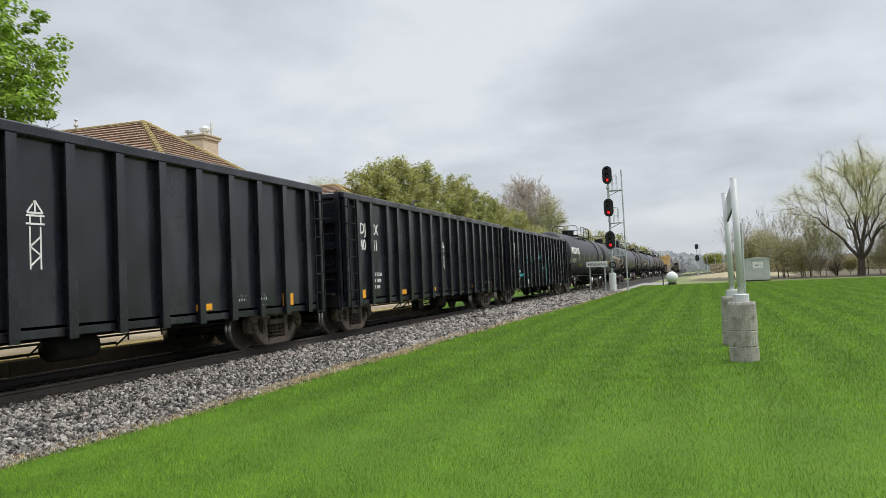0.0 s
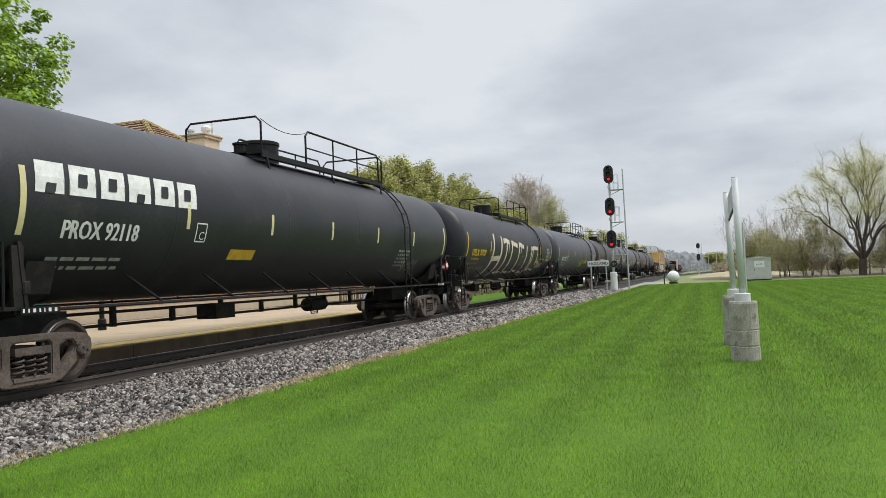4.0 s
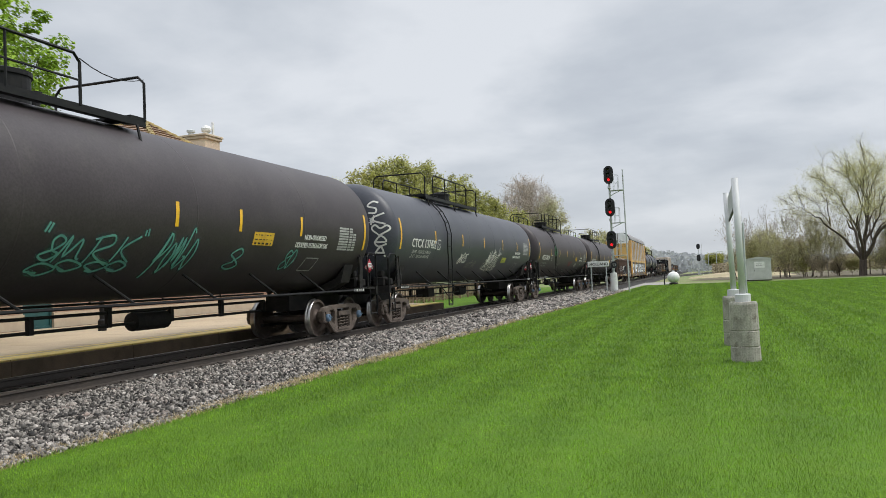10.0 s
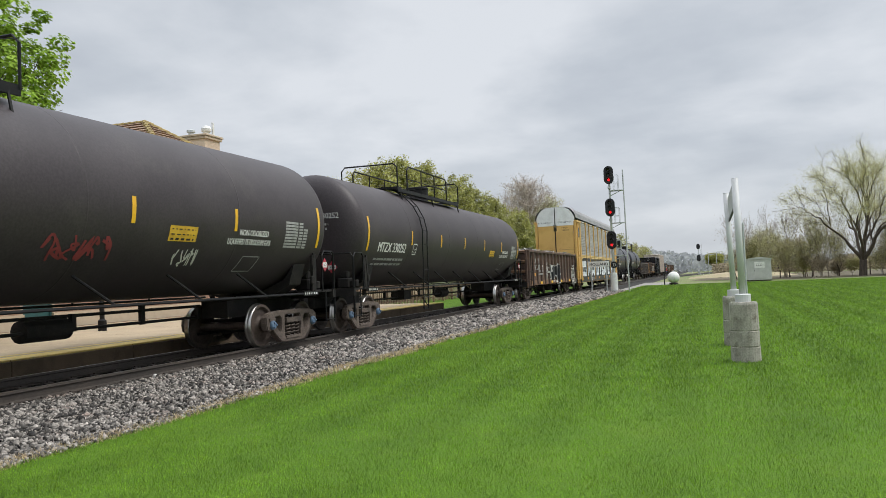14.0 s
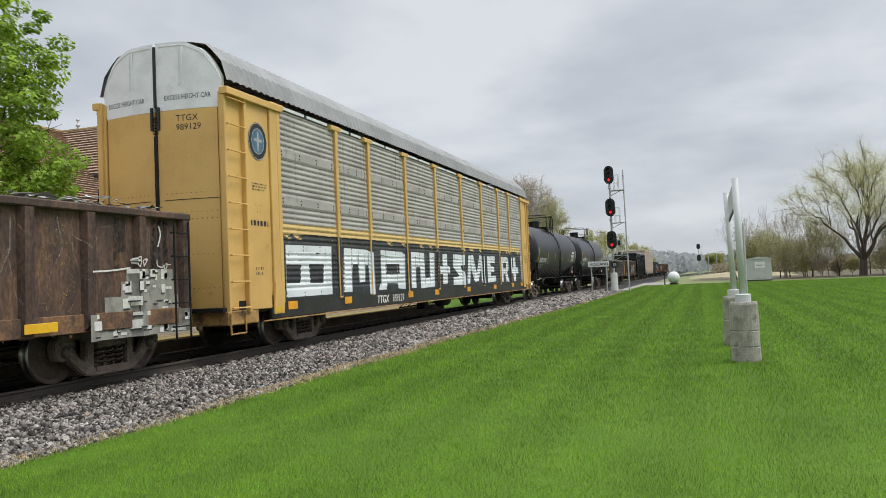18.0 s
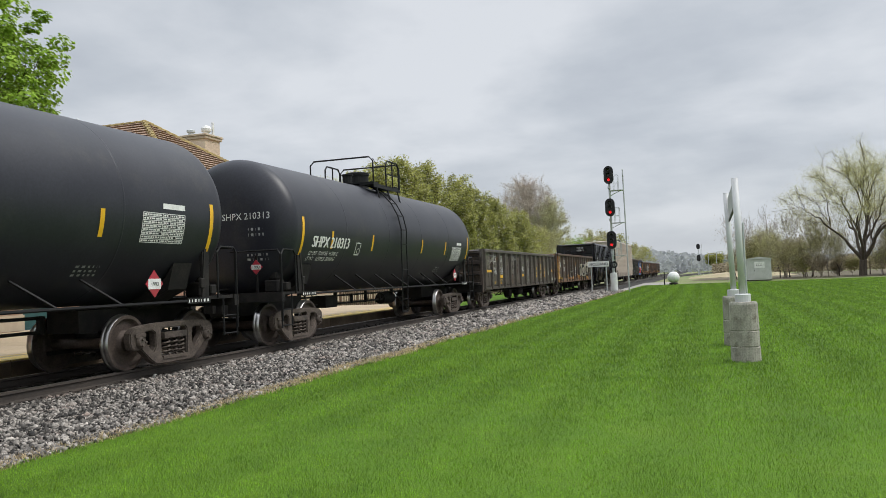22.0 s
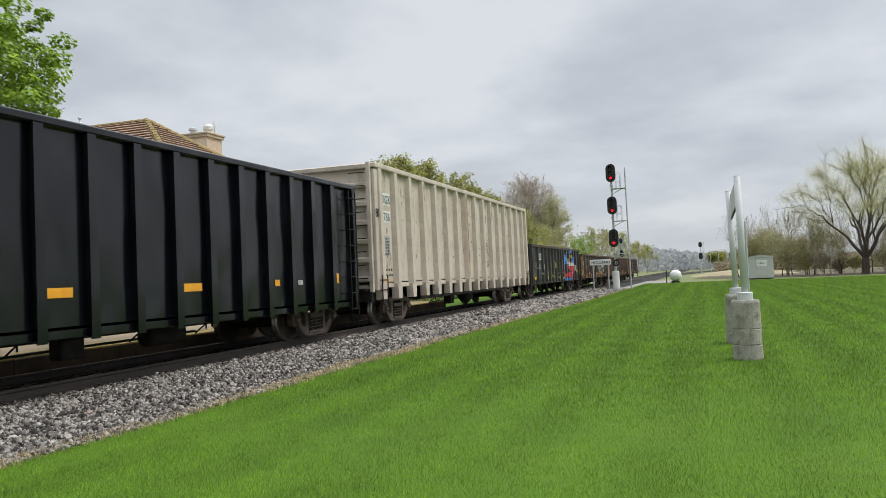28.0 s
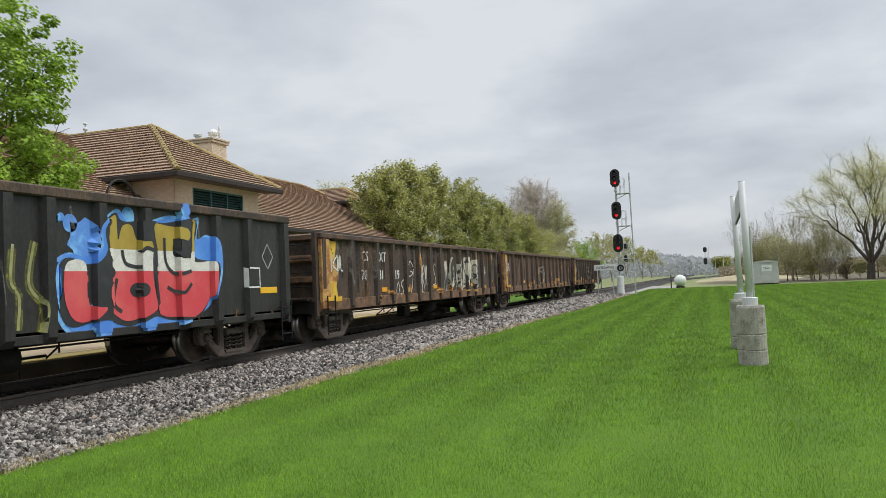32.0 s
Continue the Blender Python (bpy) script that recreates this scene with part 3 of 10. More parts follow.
def letters(name, body, y, z, size, face, material, parent, label="", bold=0.0, squeeze=1.0, slant=0.0):
    """Lettering in the built-in font, laid on a face; y is its left end, z its base line."""
    cu = bpy.data.curves.new(name, "FONT")
    cu.body, cu.size, cu.resolution_u, cu.shear = body, size * 1.38, 2, slant
    tmp = bpy.data.objects.new(name, cu)
    scene.collection.objects.link(tmp)
    bpy.context.view_layer.update()
    me = bpy.data.meshes.new_from_object(tmp.evaluated_get(bpy.context.evaluated_depsgraph_get()))
    bpy.data.objects.remove(tmp)
    bpy.data.curves.remove(cu)
    if bold:
        # heavier strokes: the same letters again, a little aside and a hair above
        bm = bmesh.new()
        for k in (-1, 0, 1):
            n0 = len(bm.verts)
            bm.from_mesh(me)
            bm.verts.ensure_lookup_table()
            for v in bm.verts[n0:]:
                p = face(y + v.co.x * squeeze + k * bold * 1.6, z + v.co.y)
                v.co = Vector(p) + Vector((.0008 * (k + 1), 0, 0))
        bm.to_mesh(me)
        bm.free()
    else:
        for v in me.vertices:
            v.co = face(y + v.co.x * squeeze, z + v.co.y)
    me.materials.clear()
    me.materials.append(material)
    me.name = name
    return hang(name, me, parent, label=label)


def bars(name, parent, material, face, y, z, w, rows, pitch, h, seed=1, gaps=True, label=""):
    """Rows of small print as plain bars."""
    g = random.Random(seed)
    bm = bmesh.new()
    for i in range(rows):
        u = y
        while u < y + w - 0.02:
            k = min(g.uniform(0.07, 0.22) * w, y + w - u)
            patch(bm, u, u + k - (0.03 if gaps else 0), z - i * pitch, z - i * pitch + h, face)
            u += k + (0.025 if gaps else 0)
    return tagged(part(name, bm, material, parent, label), kind="stuff")


def scribble(name, parent, material, face, y0, y1, z0, z1, width, turns, seed, label="spray-painted scrawl"):
    """An unreadable tag: loops and dashes inside a box."""
    g = random.Random(seed)
    bm = bmesh.new()
    w = (y1 - y0) / turns
    for i in range(turns):
        a = y0 + i * w
        h = z1 - z0
        pts = [(a + g.uniform(-.1, 1.2) * w, z0 + g.random() * h) for _ in range(4)]
        pts.insert(0, (a + w * g.uniform(0, .6), z0 + g.uniform(0.75, 1) * h))
        pts.append((a + w * g.uniform(.3, 1.3), z0 + g.uniform(0, .3) * h))
        smooth = []
        for j in range(len(pts) - 1):
            p0, p1, p2, p3 = (pts[max(0, min(len(pts) - 1, j + k))] for k in (-1, 0, 1, 2))
            for s in (0, .25, .5, .75):
                smooth.append(tuple(0.5 * (2 * p1[k] + (p2[k] - p0[k]) * s + (2 * p0[k] - 5 * p1[k] + 4 * p2[k] - p3[k]) * s * s + (3 * p1[k] - p0[k] - 3 * p2[k] + p3[k]) * s ** 3) for k in (0, 1)))
        smooth.append(pts[-1])
        stroke(bm, smooth, width * g.uniform(0.7, 1.2), face, 0.09, i % 7)
    return tagged(part(name, bm, material, parent, label), kind="stuff")


def curve_through(pts, closed=False, k=5):
    """A smooth line through a few points."""
    n = len(pts)
    out = []
    for j in range(n if closed else n - 1):
        p0, p1, p2, p3 = (pts[(j + d) % n] if closed else pts[max(0, min(n - 1, j + d))] for d in (-1, 0, 1, 2))
        for i in range(k):
            s = i / k
            out.append(tuple(0.5 * (2 * p1[a] + (p2[a] - p0[a]) * s + (2 * p0[a] - 5 * p1[a] + 4 * p2[a] - p3[a]) * s * s + (3 * p1[a] - p0[a] - 3 * p2[a] + p3[a]) * s ** 3) for a in (0, 1)))
    if not closed:
        out.append(pts[-1])
    return out


def fill(bm, outline, face, step=0.02, rise=.15):
    """A painted area inside a closed line, in upright strips."""
    a, b = min(p[0] for p in outline), max(p[0] for p in outline)
    n = max(2, int((b - a) / step))
    edges = list(zip(outline, outline[1:] + outline[:1]))

    def cuts(y):
        z = []
        for p, q in edges:
            if (p[0] <= y) != (q[0] <= y):
                z.append(p[1] + (q[1] - p[1]) * (y - p[0]) / (q[0] - p[0]))
        return sorted(z)
    for i in range(n):
        y0, y1 = a + (b - a) * i / n, a + (b - a) * (i + 1) / n
        mid = cuts((y0 + y1) / 2)
        c0, c1 = cuts(y0 + 1e-5), cuts(y1 - 1e-5)
        if len(c0) != len(mid):
            c0 = mid
        if len(c1) != len(mid):
            c1 = mid
        for j in range(0, len(mid) - 1, 2):
            m = max(1, int((mid[j + 1] - mid[j]) / rise))
            for k in range(m):
                f0, f1 = k / m, (k + 1) / m
                p = [(y0, c0[j] + (c0[j + 1] - c0[j]) * f0), (y1, c1[j] + (c1[j + 1] - c1[j]) * f0), (y1, c1[j] + (c1[j + 1] - c1[j]) * f1), (y0, c0[j] + (c0[j + 1] - c0[j]) * f1)]
                bm.faces.new([bm.verts.new(face(*q)) for q in p])


def area(name, parent, material, face, outline, label="", rounded=True):
    bm = bmesh.new()
    fill(bm, curve_through(outline, True) if rounded else outline, face)
    return part(name, bm, material, parent, label)


# a hand for spray tags: each sign is a few loose lines over a unit square
HAND = {
    "c": [[(.9, .85), (.5, 1), (.1, .6), (.1, .25), (.5, 0), (.95, .2)]],
    "d": [[(.75, .5), (.4, .6), (.05, .3), (.3, 0), (.7, .25), (.85, 1), (.8, .3), (1, 0)]],
    "n": [[(.05, 0), (.2, .95), (.35, .2), (.6, .95), (.75, .2), (1, .1)]],
    "g": [[(.85, .85), (.35, .95), (.05, .5), (.4, .25), (.8, .55), (.45, .5)], [(.85, .85), (.75, -.1), (.3, -.3), (.05, -.1)]],
    "8": [[(.5, .5), (.85, .75), (.5, 1), (.2, .75), (.5, .5), (.9, .25), (.5, 0), (.1, .25), (.5, .5)]],
    "R": [[(.1, 0), (.2, 1)], [(.05, .9), (.6, 1.05), (.75, .75), (.2, .5), (.95, 0)]],
    "S": [[(.9, .95), (.35, 1.02), (.12, .72), (.7, .4), (.72, .05), (.1, 0)]],
    "A": [[(0, 0), (.45, 1), (.8, 0)], [(.1, .35), (.85, .45)]],
    "P": [[(0, -.15), (.45, 1.15)], [(.1, .25), (.45, 1.15), (.9, .75), (.3, .35)]],
    "o": [[(.5, 0), (.1, .4), (.4, .95), (.85, .6), (.6, .05), (.3, .1)]],
    "G": [[(.85, 1.15), (.4, 1.1), (.1, .4), (.45, -.1), (.85, .3), (.5, .4)]],
    "K": [[(.1, 0), (.18, 1)], [(.9, 1), (.2, .5), (1, 0)]],
    "e": [[(.1, .5), (.9, .6), (.5, 1), (.1, .5), (.4, 0), (1, .2)]],
    "t": [[(.45, 1.3), (.4, .1), (.8, 0)], [(0, .8), (.9, .9)]],
    "h": [[(.5, 0), (.02, .6), (.2, 1), (.5, .75), (.8, 1), (.98, .6), (.5, 0)]],
    "w": [[(0, 1), (.2, 0), (.45, .8), (.7, 0), (1, 1)]],
    "Y": [[(.05, 1), (.45, .5), (.95, 1)], [(.45, .5), (.4, 0)]],
    "L": [[(.15, 1), (.1, .1), (.9, .05)]],
    "O": [[(.5, .15), (.02, .45), (.5, .8), (1, .5), (.5, .15), (.15, .25)]],
    "D": [[(.1, 0), (.1, 1), (.8, .85), (.85, .2), (.1, 0)]],
    "N": [[(.05, 0), (.1, 1), (.85, 0), (.95, 1)]],
    "'": [[(.3, .6), (.5, 1.1)], [(.7, .6), (.9, 1.1)]],
}


def tag(name, parent, material, face, y, z, w, h, word, width, slant=0.0, mist=None, rise=0.0, label="spray-painted tag"):
    """A sprayed tag in the hand above: w and h for each sign; mist lays a soft overspray round it."""
    lines = []
    g = random.Random(int(y * 131 + z * 977) + len(word))
    for i, ch in enumerate(word):
        du, dv, k = g.uniform(-.12, .12), g.uniform(-.12, .12), g.uniform(.85, 1.2)
        for line in HAND.get(ch, []):
            lines.append(curve_through([(y + (i + (u + g.gauss(0, .05)) * k + du) * w + (v - .5) * slant, z + i * rise + (v + g.gauss(0, .05) + dv) * h) for u, v in line]))
    if mist:
        bm = bmesh.new()
        for i, l in enumerate(lines):
            stroke(bm, l, width * 3.4, face, .09, i % 5)
        tagged(part("overspray", bm, mist, parent, "faint overspray round the tag"), kind="stuff")
    bm = bmesh.new()
    for i, l in enumerate(lines):
        stroke(bm, l, width, face, .06, 6 + i % 9)
    return tagged(part(name, bm, material, parent, label), kind="stuff")


def streaks(name, parent, material, face, y0, y1, z0, z1, n, width, seed, lean=0.05, label="", down=True):
    """Thin uneven streaks of dirt, rust or scuffed paint."""
    g = random.Random(seed)
    bm = bmesh.new()
    for i in range(n):
        y, l = g.uniform(y0, y1), (z1 - z0) * g.uniform(.15, 1) ** 1.6
        k = width + 2 * lean
        if abs(face(y - k, z0)[0] - face(y + k, z0)[0]) > .02 or abs(face(y, z0)[0] - face(y + k, z0)[0]) > .02:
            continue
        a = z1 - l if down else z0
        pts = [(y, a + l), (y + g.uniform(-1, 1) * lean * .6, a + l * .5), (y + g.uniform(-1, 1) * lean * 1.5, a)]
        stroke(bm, pts, width * g.uniform(.3, 1.3), face, .12, i % 11)
    return tagged(part(name, bm, material, parent, label), kind="stuff")

# ---------------------------------------------------------------- rolling stock
WHEELS = {"front": [], "rear": []}
SHARED = {}


def shared(key, make):
    if key not in SHARED:
        SHARED[key] = make()
    return SHARED[key]


def wheelset_mesh():
    bm = bmesh.new()
    for s in (1, -1):
        prof = [(0.69, 0.10), (0.69, 0.19), (0.715, 0.22), (0.735, 0.36), (0.69, 0.395), (0.685, 0.474), (0.715, 0.478), (0.728, 0.462),
                (0.745, 0.457), (0.825, 0.452), (0.830, 0.40), (0.790, 0.375), (0.765, 0.34), (0.770, 0.22), (0.80, 0.17), (0.835, 0.16), (0.835, 0.08)]
        lathe(bm, [(s * a, r) for a, r in prof], "x", 28)
    lathe(bm, [(-1.02, 0.075), (-0.86, 0.085), (-0.5, 0.09), (0, 0.085), (0.5, 0.09), (0.86, 0.085), (1.02, 0.075)], "x", 14)
    me = mesh_of(bm, "wheelset", WHEEL)
    me.materials.append(TREAD)
    for f in me.polygons:
        r = math.hypot(f.center.y, f.center.z)
        if r > 0.445:
            f.material_index = 1
        f.use_smooth = abs(f.normal.x) < 0.9
    return me


def side_frame_mesh():
    """A cast frame: one plate with three windows, rounded edges, wings over the bearings."""
    half_edge = [(0, .75), (.45, .75), (.80, .73), (1.00, .70), (1.10, .62), (1.12, .50), (1.08, .36), (.96, .32), (.86, .34), (.62, .14), (.50, .07), (.40, .05)]
    outer = half_edge + [(-y, z) for y, z in reversed(half_edge[1:])]
    side = [(.78, .54), (.74, .62), (.57, .63), (.50, .58), (.50, .36), (.54, .29), (.60, .32), (.74, .46)]
    middle = [(.34, .60), (.30, .65), (-.30, .65), (-.34, .60), (-.34, .19), (-.30, .15), (.30, .15), (.34, .19)]
    bm = bmesh.new()
    edges = []
    for loop in (outer, side, [(-y, z) for y, z in side], middle):
        vs = [bm.verts.new((.93, y, z)) for y, z in loop]
        edges += [bm.edges.new((a, b)) for a, b in zip(vs, vs[1:] + vs[:1])]
    bmesh.ops.triangle_fill(bm, use_beauty=True, edges=edges)
    grown = bmesh.ops.extrude_face_region(bm, geom=bm.faces[:])
    for v in grown["geom"]:
        if isinstance(v, bmesh.types.BMVert):
            v.co.x += .14
    bmesh.ops.recalc_face_normals(bm, faces=bm.faces)
    sharp = [e for e in bm.edges if len(e.link_faces) == 2 and e.calc_face_angle() > 1.2]
    bmesh.ops.bevel(bm, geom=sharp, offset=.018, segments=2, affect="EDGES")
    box(bm, .95, 1.10, -.30, .30, .48, .58)
    box(bm, .95, 1.09, -.32, .32, .13, .185)
    for y in (.889, -.889):
        box(bm, .95, 1.10, y - .12, y + .12, .545, .60)
    return mesh_of(bm, "side_frame", TRUCK)


def spring_mesh():
    bm = bmesh.new()
    n, turns, r, h = 8, 4, 0.080, 0.29
    pts = [(r * math.cos(2 * math.pi * i / n), r * math.sin(2 * math.pi * i / n), h * i / (n * turns)) for i in range(n * turns + 1)]
    pipe(bm, pts, 0.016, 5)
    return mesh_of(bm, "coil_spring", TRUCK, True)


def cap_mesh(material):
    bm = bmesh.new()
    lathe(bm, [(0.98, 0.095), (1.09, 0.10), (1.12, 0.09), (1.14, 0.075), (1.145, 0.03)], "x", 16)
    for k in range(3):
        a = 2 * math.pi * k / 3
        lathe(bm, [(1.165, 0.02), (1.195, 0.02), (1.20, 0.004)], "x", 6, at=(-.03, 0.055 * math.cos(a), 0.055 * math.sin(a)))
    return mesh_of(bm, "bearing_cap", material)


def bolster_mesh():
    bm = boxes((-.98, .98, -.19, .19, .38, .58), (-.35, .35, -.25, .25, .55, .68), (-.72, .72, -.62, -.54, .30, .38), (-.72, .72, .54, .62, .30, .38))
    for s in (1, -1):
        for y in (-.46, .46):
            box(bm, s * .74 - .05, s * .74 + .05, y - .03, y + .03, .30, .62)
        box(bm, s * .66 - .04, s * .66 + .04, -1.05, 1.05, .28, .34)
    lathe(bm, [(.55, .20), (.72, .20)], "z", 16)
    return mesh_of(bm, "truck", UNDER)


def add_truck(car, y, blue=False):
    me = shared("bolster", bolster_mesh)
    tr = hang("truck", me, car, (0, y, 0), "grimy two-axle truck with cast side frames")
    sf = shared("frame", side_frame_mesh)
    hang("side_frame", sf, tr)
    o = hang("side_frame", sf, tr)
    o.rotation_euler = (0, 0, math.pi)
    sp = shared("spring", spring_mesh)
    for s in (1, -1):
        for yy in (-.19, 0, .19):
            hang("coil_spring", sp, tr, (s * 1.01, yy, .19))
    for yy in (-.889, .889):
        c = shared("capb" if blue else "capn", lambda: cap_mesh(CAP_BLUE if blue else CAP_BROWN))
        hang("bearing_cap", c, tr, (0, yy, .457))
        o = hang("bearing_cap", c, tr, (0, yy, .457))
        o.rotation_euler = (0, 0, math.pi)
        w = hang("wheelset", shared("wheelset", wheelset_mesh), tr, (0, yy, .457), "brown steel wheelset with bright treads")
        WHEELS["front" if yy < 0 else "rear"].append(w)
    return tr


def coupler_mesh():
    bm = boxes((-.11, .11, -.05, .55, .79, .96), (-.16, .16, .50, .74, .74, 1.02), (-.02, .20, .70, .86, .76, 1.0))
    return mesh_of(bm, "coupler", UNDER)


def add_couplers(car, half, reach):
    me = shared("coupler", coupler_mesh)
    n = hang("coupler", me, car, (0, half + reach - .80, 0))
    n.scale = (1, 1, 1)
    o = hang("coupler", me, car, (0, -half - reach + .80, 0))
    o.rotation_euler = (0, 0, math.pi)
    for s in (1, -1):
        bm = bmesh.new()
        e = s * (half + reach)
        pipe(bm, [(-.35, e - s * .6, .78), (-.33, e - s * .35, .55), (-.2, e - s * .1, .42), (-.05, e, .40)], .028, 6)
        part("air_hose", bm, UNDER, car)


def ladder(car, x, y0, y1, z0, z1, n, r=0.014, name="ladder", material=None, legs=True):
    bm = bmesh.new()
    if legs:
        rod(bm, (x, y0, z0), (x, y0, z1), r * 1.2)
        rod(bm, (x, y1, z0), (x, y1, z1), r * 1.2)
    for i in range(n):
        z = z0 + (z1 - z0) * (i + .5) / n
        if legs and i == 0:
            lad = part(name, bm, material or RAILING, car)
        elif i == 0:
            lad = car
        rung = shared(("rung", round(y1 - y0, 3), r, material), lambda: mesh_of(pipe(bmesh.new(), [(-.07, y0 - y1, 0), (0, y0 - y1, 0), (0, 0, 0), (-.07, 0, 0)], r, 5), "rung", material or RAILING))
        hang("rung", rung, lad, (x, y1, z))
    return lad


def end_ladder(car, y, x0, x1, z0, z1, n, material):
    s = 1 if y > 0 else -1
    rung = shared(("end_rung", s, round(x1 - x0, 3), material), lambda: mesh_of(pipe(bmesh.new(), [(0, 0, 0), (0, s * .07, 0), (x1 - x0, s * .07, 0), (x1 - x0, 0, 0)], .014, 5), "grab_iron", material))
    for i in range(n):
        hang("grab_iron", rung, car, (x0, y, z0 + (z1 - z0) * (i + .5) / n))


def under_gear(car, half):
    bm = boxes((-.33, .33, -half + .3, half - .3, .62, .74), (-.36, .36, -half + .3, half - .3, .60, .63))
    part("centre_sill", bm, UNDER, car)
    bm = bmesh.new()
    lathe(bm, [(-.45, .10), (-.42, .19), (.42, .19), (.45, .10)], "y", 14, at=(.75, 1.2, .50))
    part("air_reservoir", bm, UNDER, car, smooth=True)
    bm = soft_box(.62, .90, -1.2, -.75, .30, .62, .03)
    part("brake_valve", bm, UNDER, car)
    bm = bmesh.new()
    rod(bm, (.8, -half + 2.8, .60), (.8, half - 2.8, .60), .018, n=5)
    rod(bm, (-.8, -half + 2.8, .48), (-.8, half - 2.8, .48), .018, n=5)
    rod(bm, (.55, -2.6, .42), (.55, 2.4, .46), .022, n=5)
    for y in (-2.6, -1.9, .6, 2.4):
        rod(bm, (.8, y, .60), (.55, y, .42), .016, n=5)
        rod(bm, (.8, y, .72), (.8, y, .50), .016, n=5)
    part("brake_rigging", bm, UNDER, car)


def gondola(label, s0, s1, z0, z1, nribs, material, ribmat=None, group="", rib_h=None, taper=0.0, rib_out=1.55, chord=0.16, scrap=False, ends=5, chordmat=None, rungs=True, category="gondola car", rib_ys=None, rib_w=0.075, sillmat=None, truck_in=1.42, tee=False):
    """An open car: floor, sides with posts, ribbed ends, top chord, ladders, sill, trucks. Returns car, half length, side face, posts."""
    half = (s1 - s0) / 2
    ribmat = ribmat or material
    car = thing("gondola_car", (XC, 0, RAIL), label, category, group or "cars of the freight train")
    W = 1.44
    part("floor", boxes((-W, W, -half, half, z0 + .10, z0 + .16)), UNDER, car)
    for s in (1, -1):
        bm = boxes((min(s * W, s * (W - .05)), max(s * W, s * (W - .05)), -half, half, z0, z1 - chord))
        part("side_wall", bm, material, car)
        bm = soft_box(min(s * (W - .07), s * rib_out), max(s * (W - .07), s * rib_out), -half - .02, half + .02, z1 - chord, z1, .02)
        part("top_chord", bm, chordmat or ribmat, car)
        bm = soft_box(min(s * (W - .02), s * (W + .03)), max(s * (W - .02), s * (W + .03)), -half, half, z0, z0 + (.26 if sillmat else .12), .008)
        part("bottom_sill", bm, sillmat or ribmat, car)
    ribs = rib_ys or [-half + .11 + (2 * half - .22) * i / (nribs - 1) for i in range(nribs)]

    def rib():
        bm = bmesh.new()
        o = rib_out - W
        if tee:
            # a broad flange on a thin web
            box(bm, 0, o - .025, -.018, .018, z0 - .02, z1 - chord)
            box(bm, o - .025, o, -rib_w, rib_w, z0 - .04, z1 - chord)
            return mesh_of(bm, "side_post", ribmat)
        vs = []
        for x, z, w in ((0, z0 - .02, rib_w + .045), (o * (1 - taper), z0 + .08, rib_w), (o, z1 - chord, rib_w), (0, z1 - chord, rib_w + .045)):
            vs.append((bm.verts.new((x, -w, z)), bm.verts.new((x, w, z))))
        for (a, b), (d, e) in zip(vs, vs[1:]):
            bm.faces.new((a, b, e, d))
        bm.faces.new([v[0] for v in vs])
        bm.faces.new([v[1] for v in reversed(vs)])
        bmesh.ops.recalc_face_normals(bm, faces=bm.faces)
        return mesh_of(bm, "side_post", ribmat)
    me = rib()
    for y in ribs:
        hang("side_post", me, car, (W, y, 0))
        o = hang("side_post", me, car, (-W, y, 0))
        o.rotation_euler = (0, 0, math.pi)
    for s in (1, -1):
        y = s * half
        part("end_wall", boxes((-W, W, min(y, y - s * .05), max(y, y - s * .05), z0, z1 - .02)), material, car)
        for i in range(ends):
            z = z0 + .25 + (z1 - z0 - .35) * i / (ends - 1)
            bm = bmesh.new()
            slab(bm, [(y, z - .09), (y + s * .11, z - .05), (y + s * .11, z + .05), (y, z + .09)], "x", -W + .10, W - .10)
            part("end_rib", bm, sillmat or ribmat, car)
        for x in (-W + .05, W - .05):
            part("corner_post", boxes((x - .05, x + .05, min(y, y + s * .12), max(y, y + s * .12), z0 - .1, z1)), ribmat, car)
        part("end_platform", boxes((-1.3, 1.3, min(y, y + s * .32), max(y, y + s * .32), 1.0, 1.04)), UNDER, car)
        part("end_sill", boxes((-1.4, 1.4, min(y, y + s * .16), max(y, y + s * .16), .70, .98)), UNDER, car)
        n = max(4, int((z1 - z0) / .36))
        for x in (1, -1):
            a, b = (y - s * .12, y - s * .50)
            if rungs or x < 0:
                ladder(car, x * (rib_out + .04), min(a, b), max(a, b), z0 - .25, z1 - .15, n)
            elif rungs is not None:
                ladder(car, x * (rib_out + .04), min(a, b), max(a, b), z0 - .45, z0 + .35, 3)
        end_ladder(car, y + s * .11, .85, 1.28, z0 + .1, z1 - .1, n, RAILING)
    bm = bmesh.new()
    lathe(bm, [(-half - .32, .28), (-half - .29, .29), (-half - .28, .26)], "y", 16, at=(-.55, 0, z1 - .8))
    rod(bm, (-.55, -half - .30, z1 - .8), (-.55, -half - .05, z1 - .8), .03)
    part("brake_wheel", bm, RAILING, car)
    under_gear(car, half)
    add_couplers(car, half, .66)
    add_truck(car, -half + truck_in)
    add_truck(car, half - truck_in)
    if scrap:
        g = random.Random(int(s0))
        co = []
        for _ in range(2600):
            y, x = g.uniform(-half + .2, half - .2), g.uniform(-1.3, 1.32)
            z = z1 - .01 + .12 * noise.noise((x, y * .7, s0)) + g.uniform(0, .12)
            d = g.uniform(.03, .13)
            p = [Vector((x + g.uniform(-d, d), y + g.uniform(-d * 2, d * 2), z + g.uniform(-d * .4, d * .4))) for _ in range(4)]
            co += [tuple(q) for q in (p[0], p[1], p[2], p[0], p[2], p[3], p[0], p[3], p[1], p[1], p[3], p[2])]
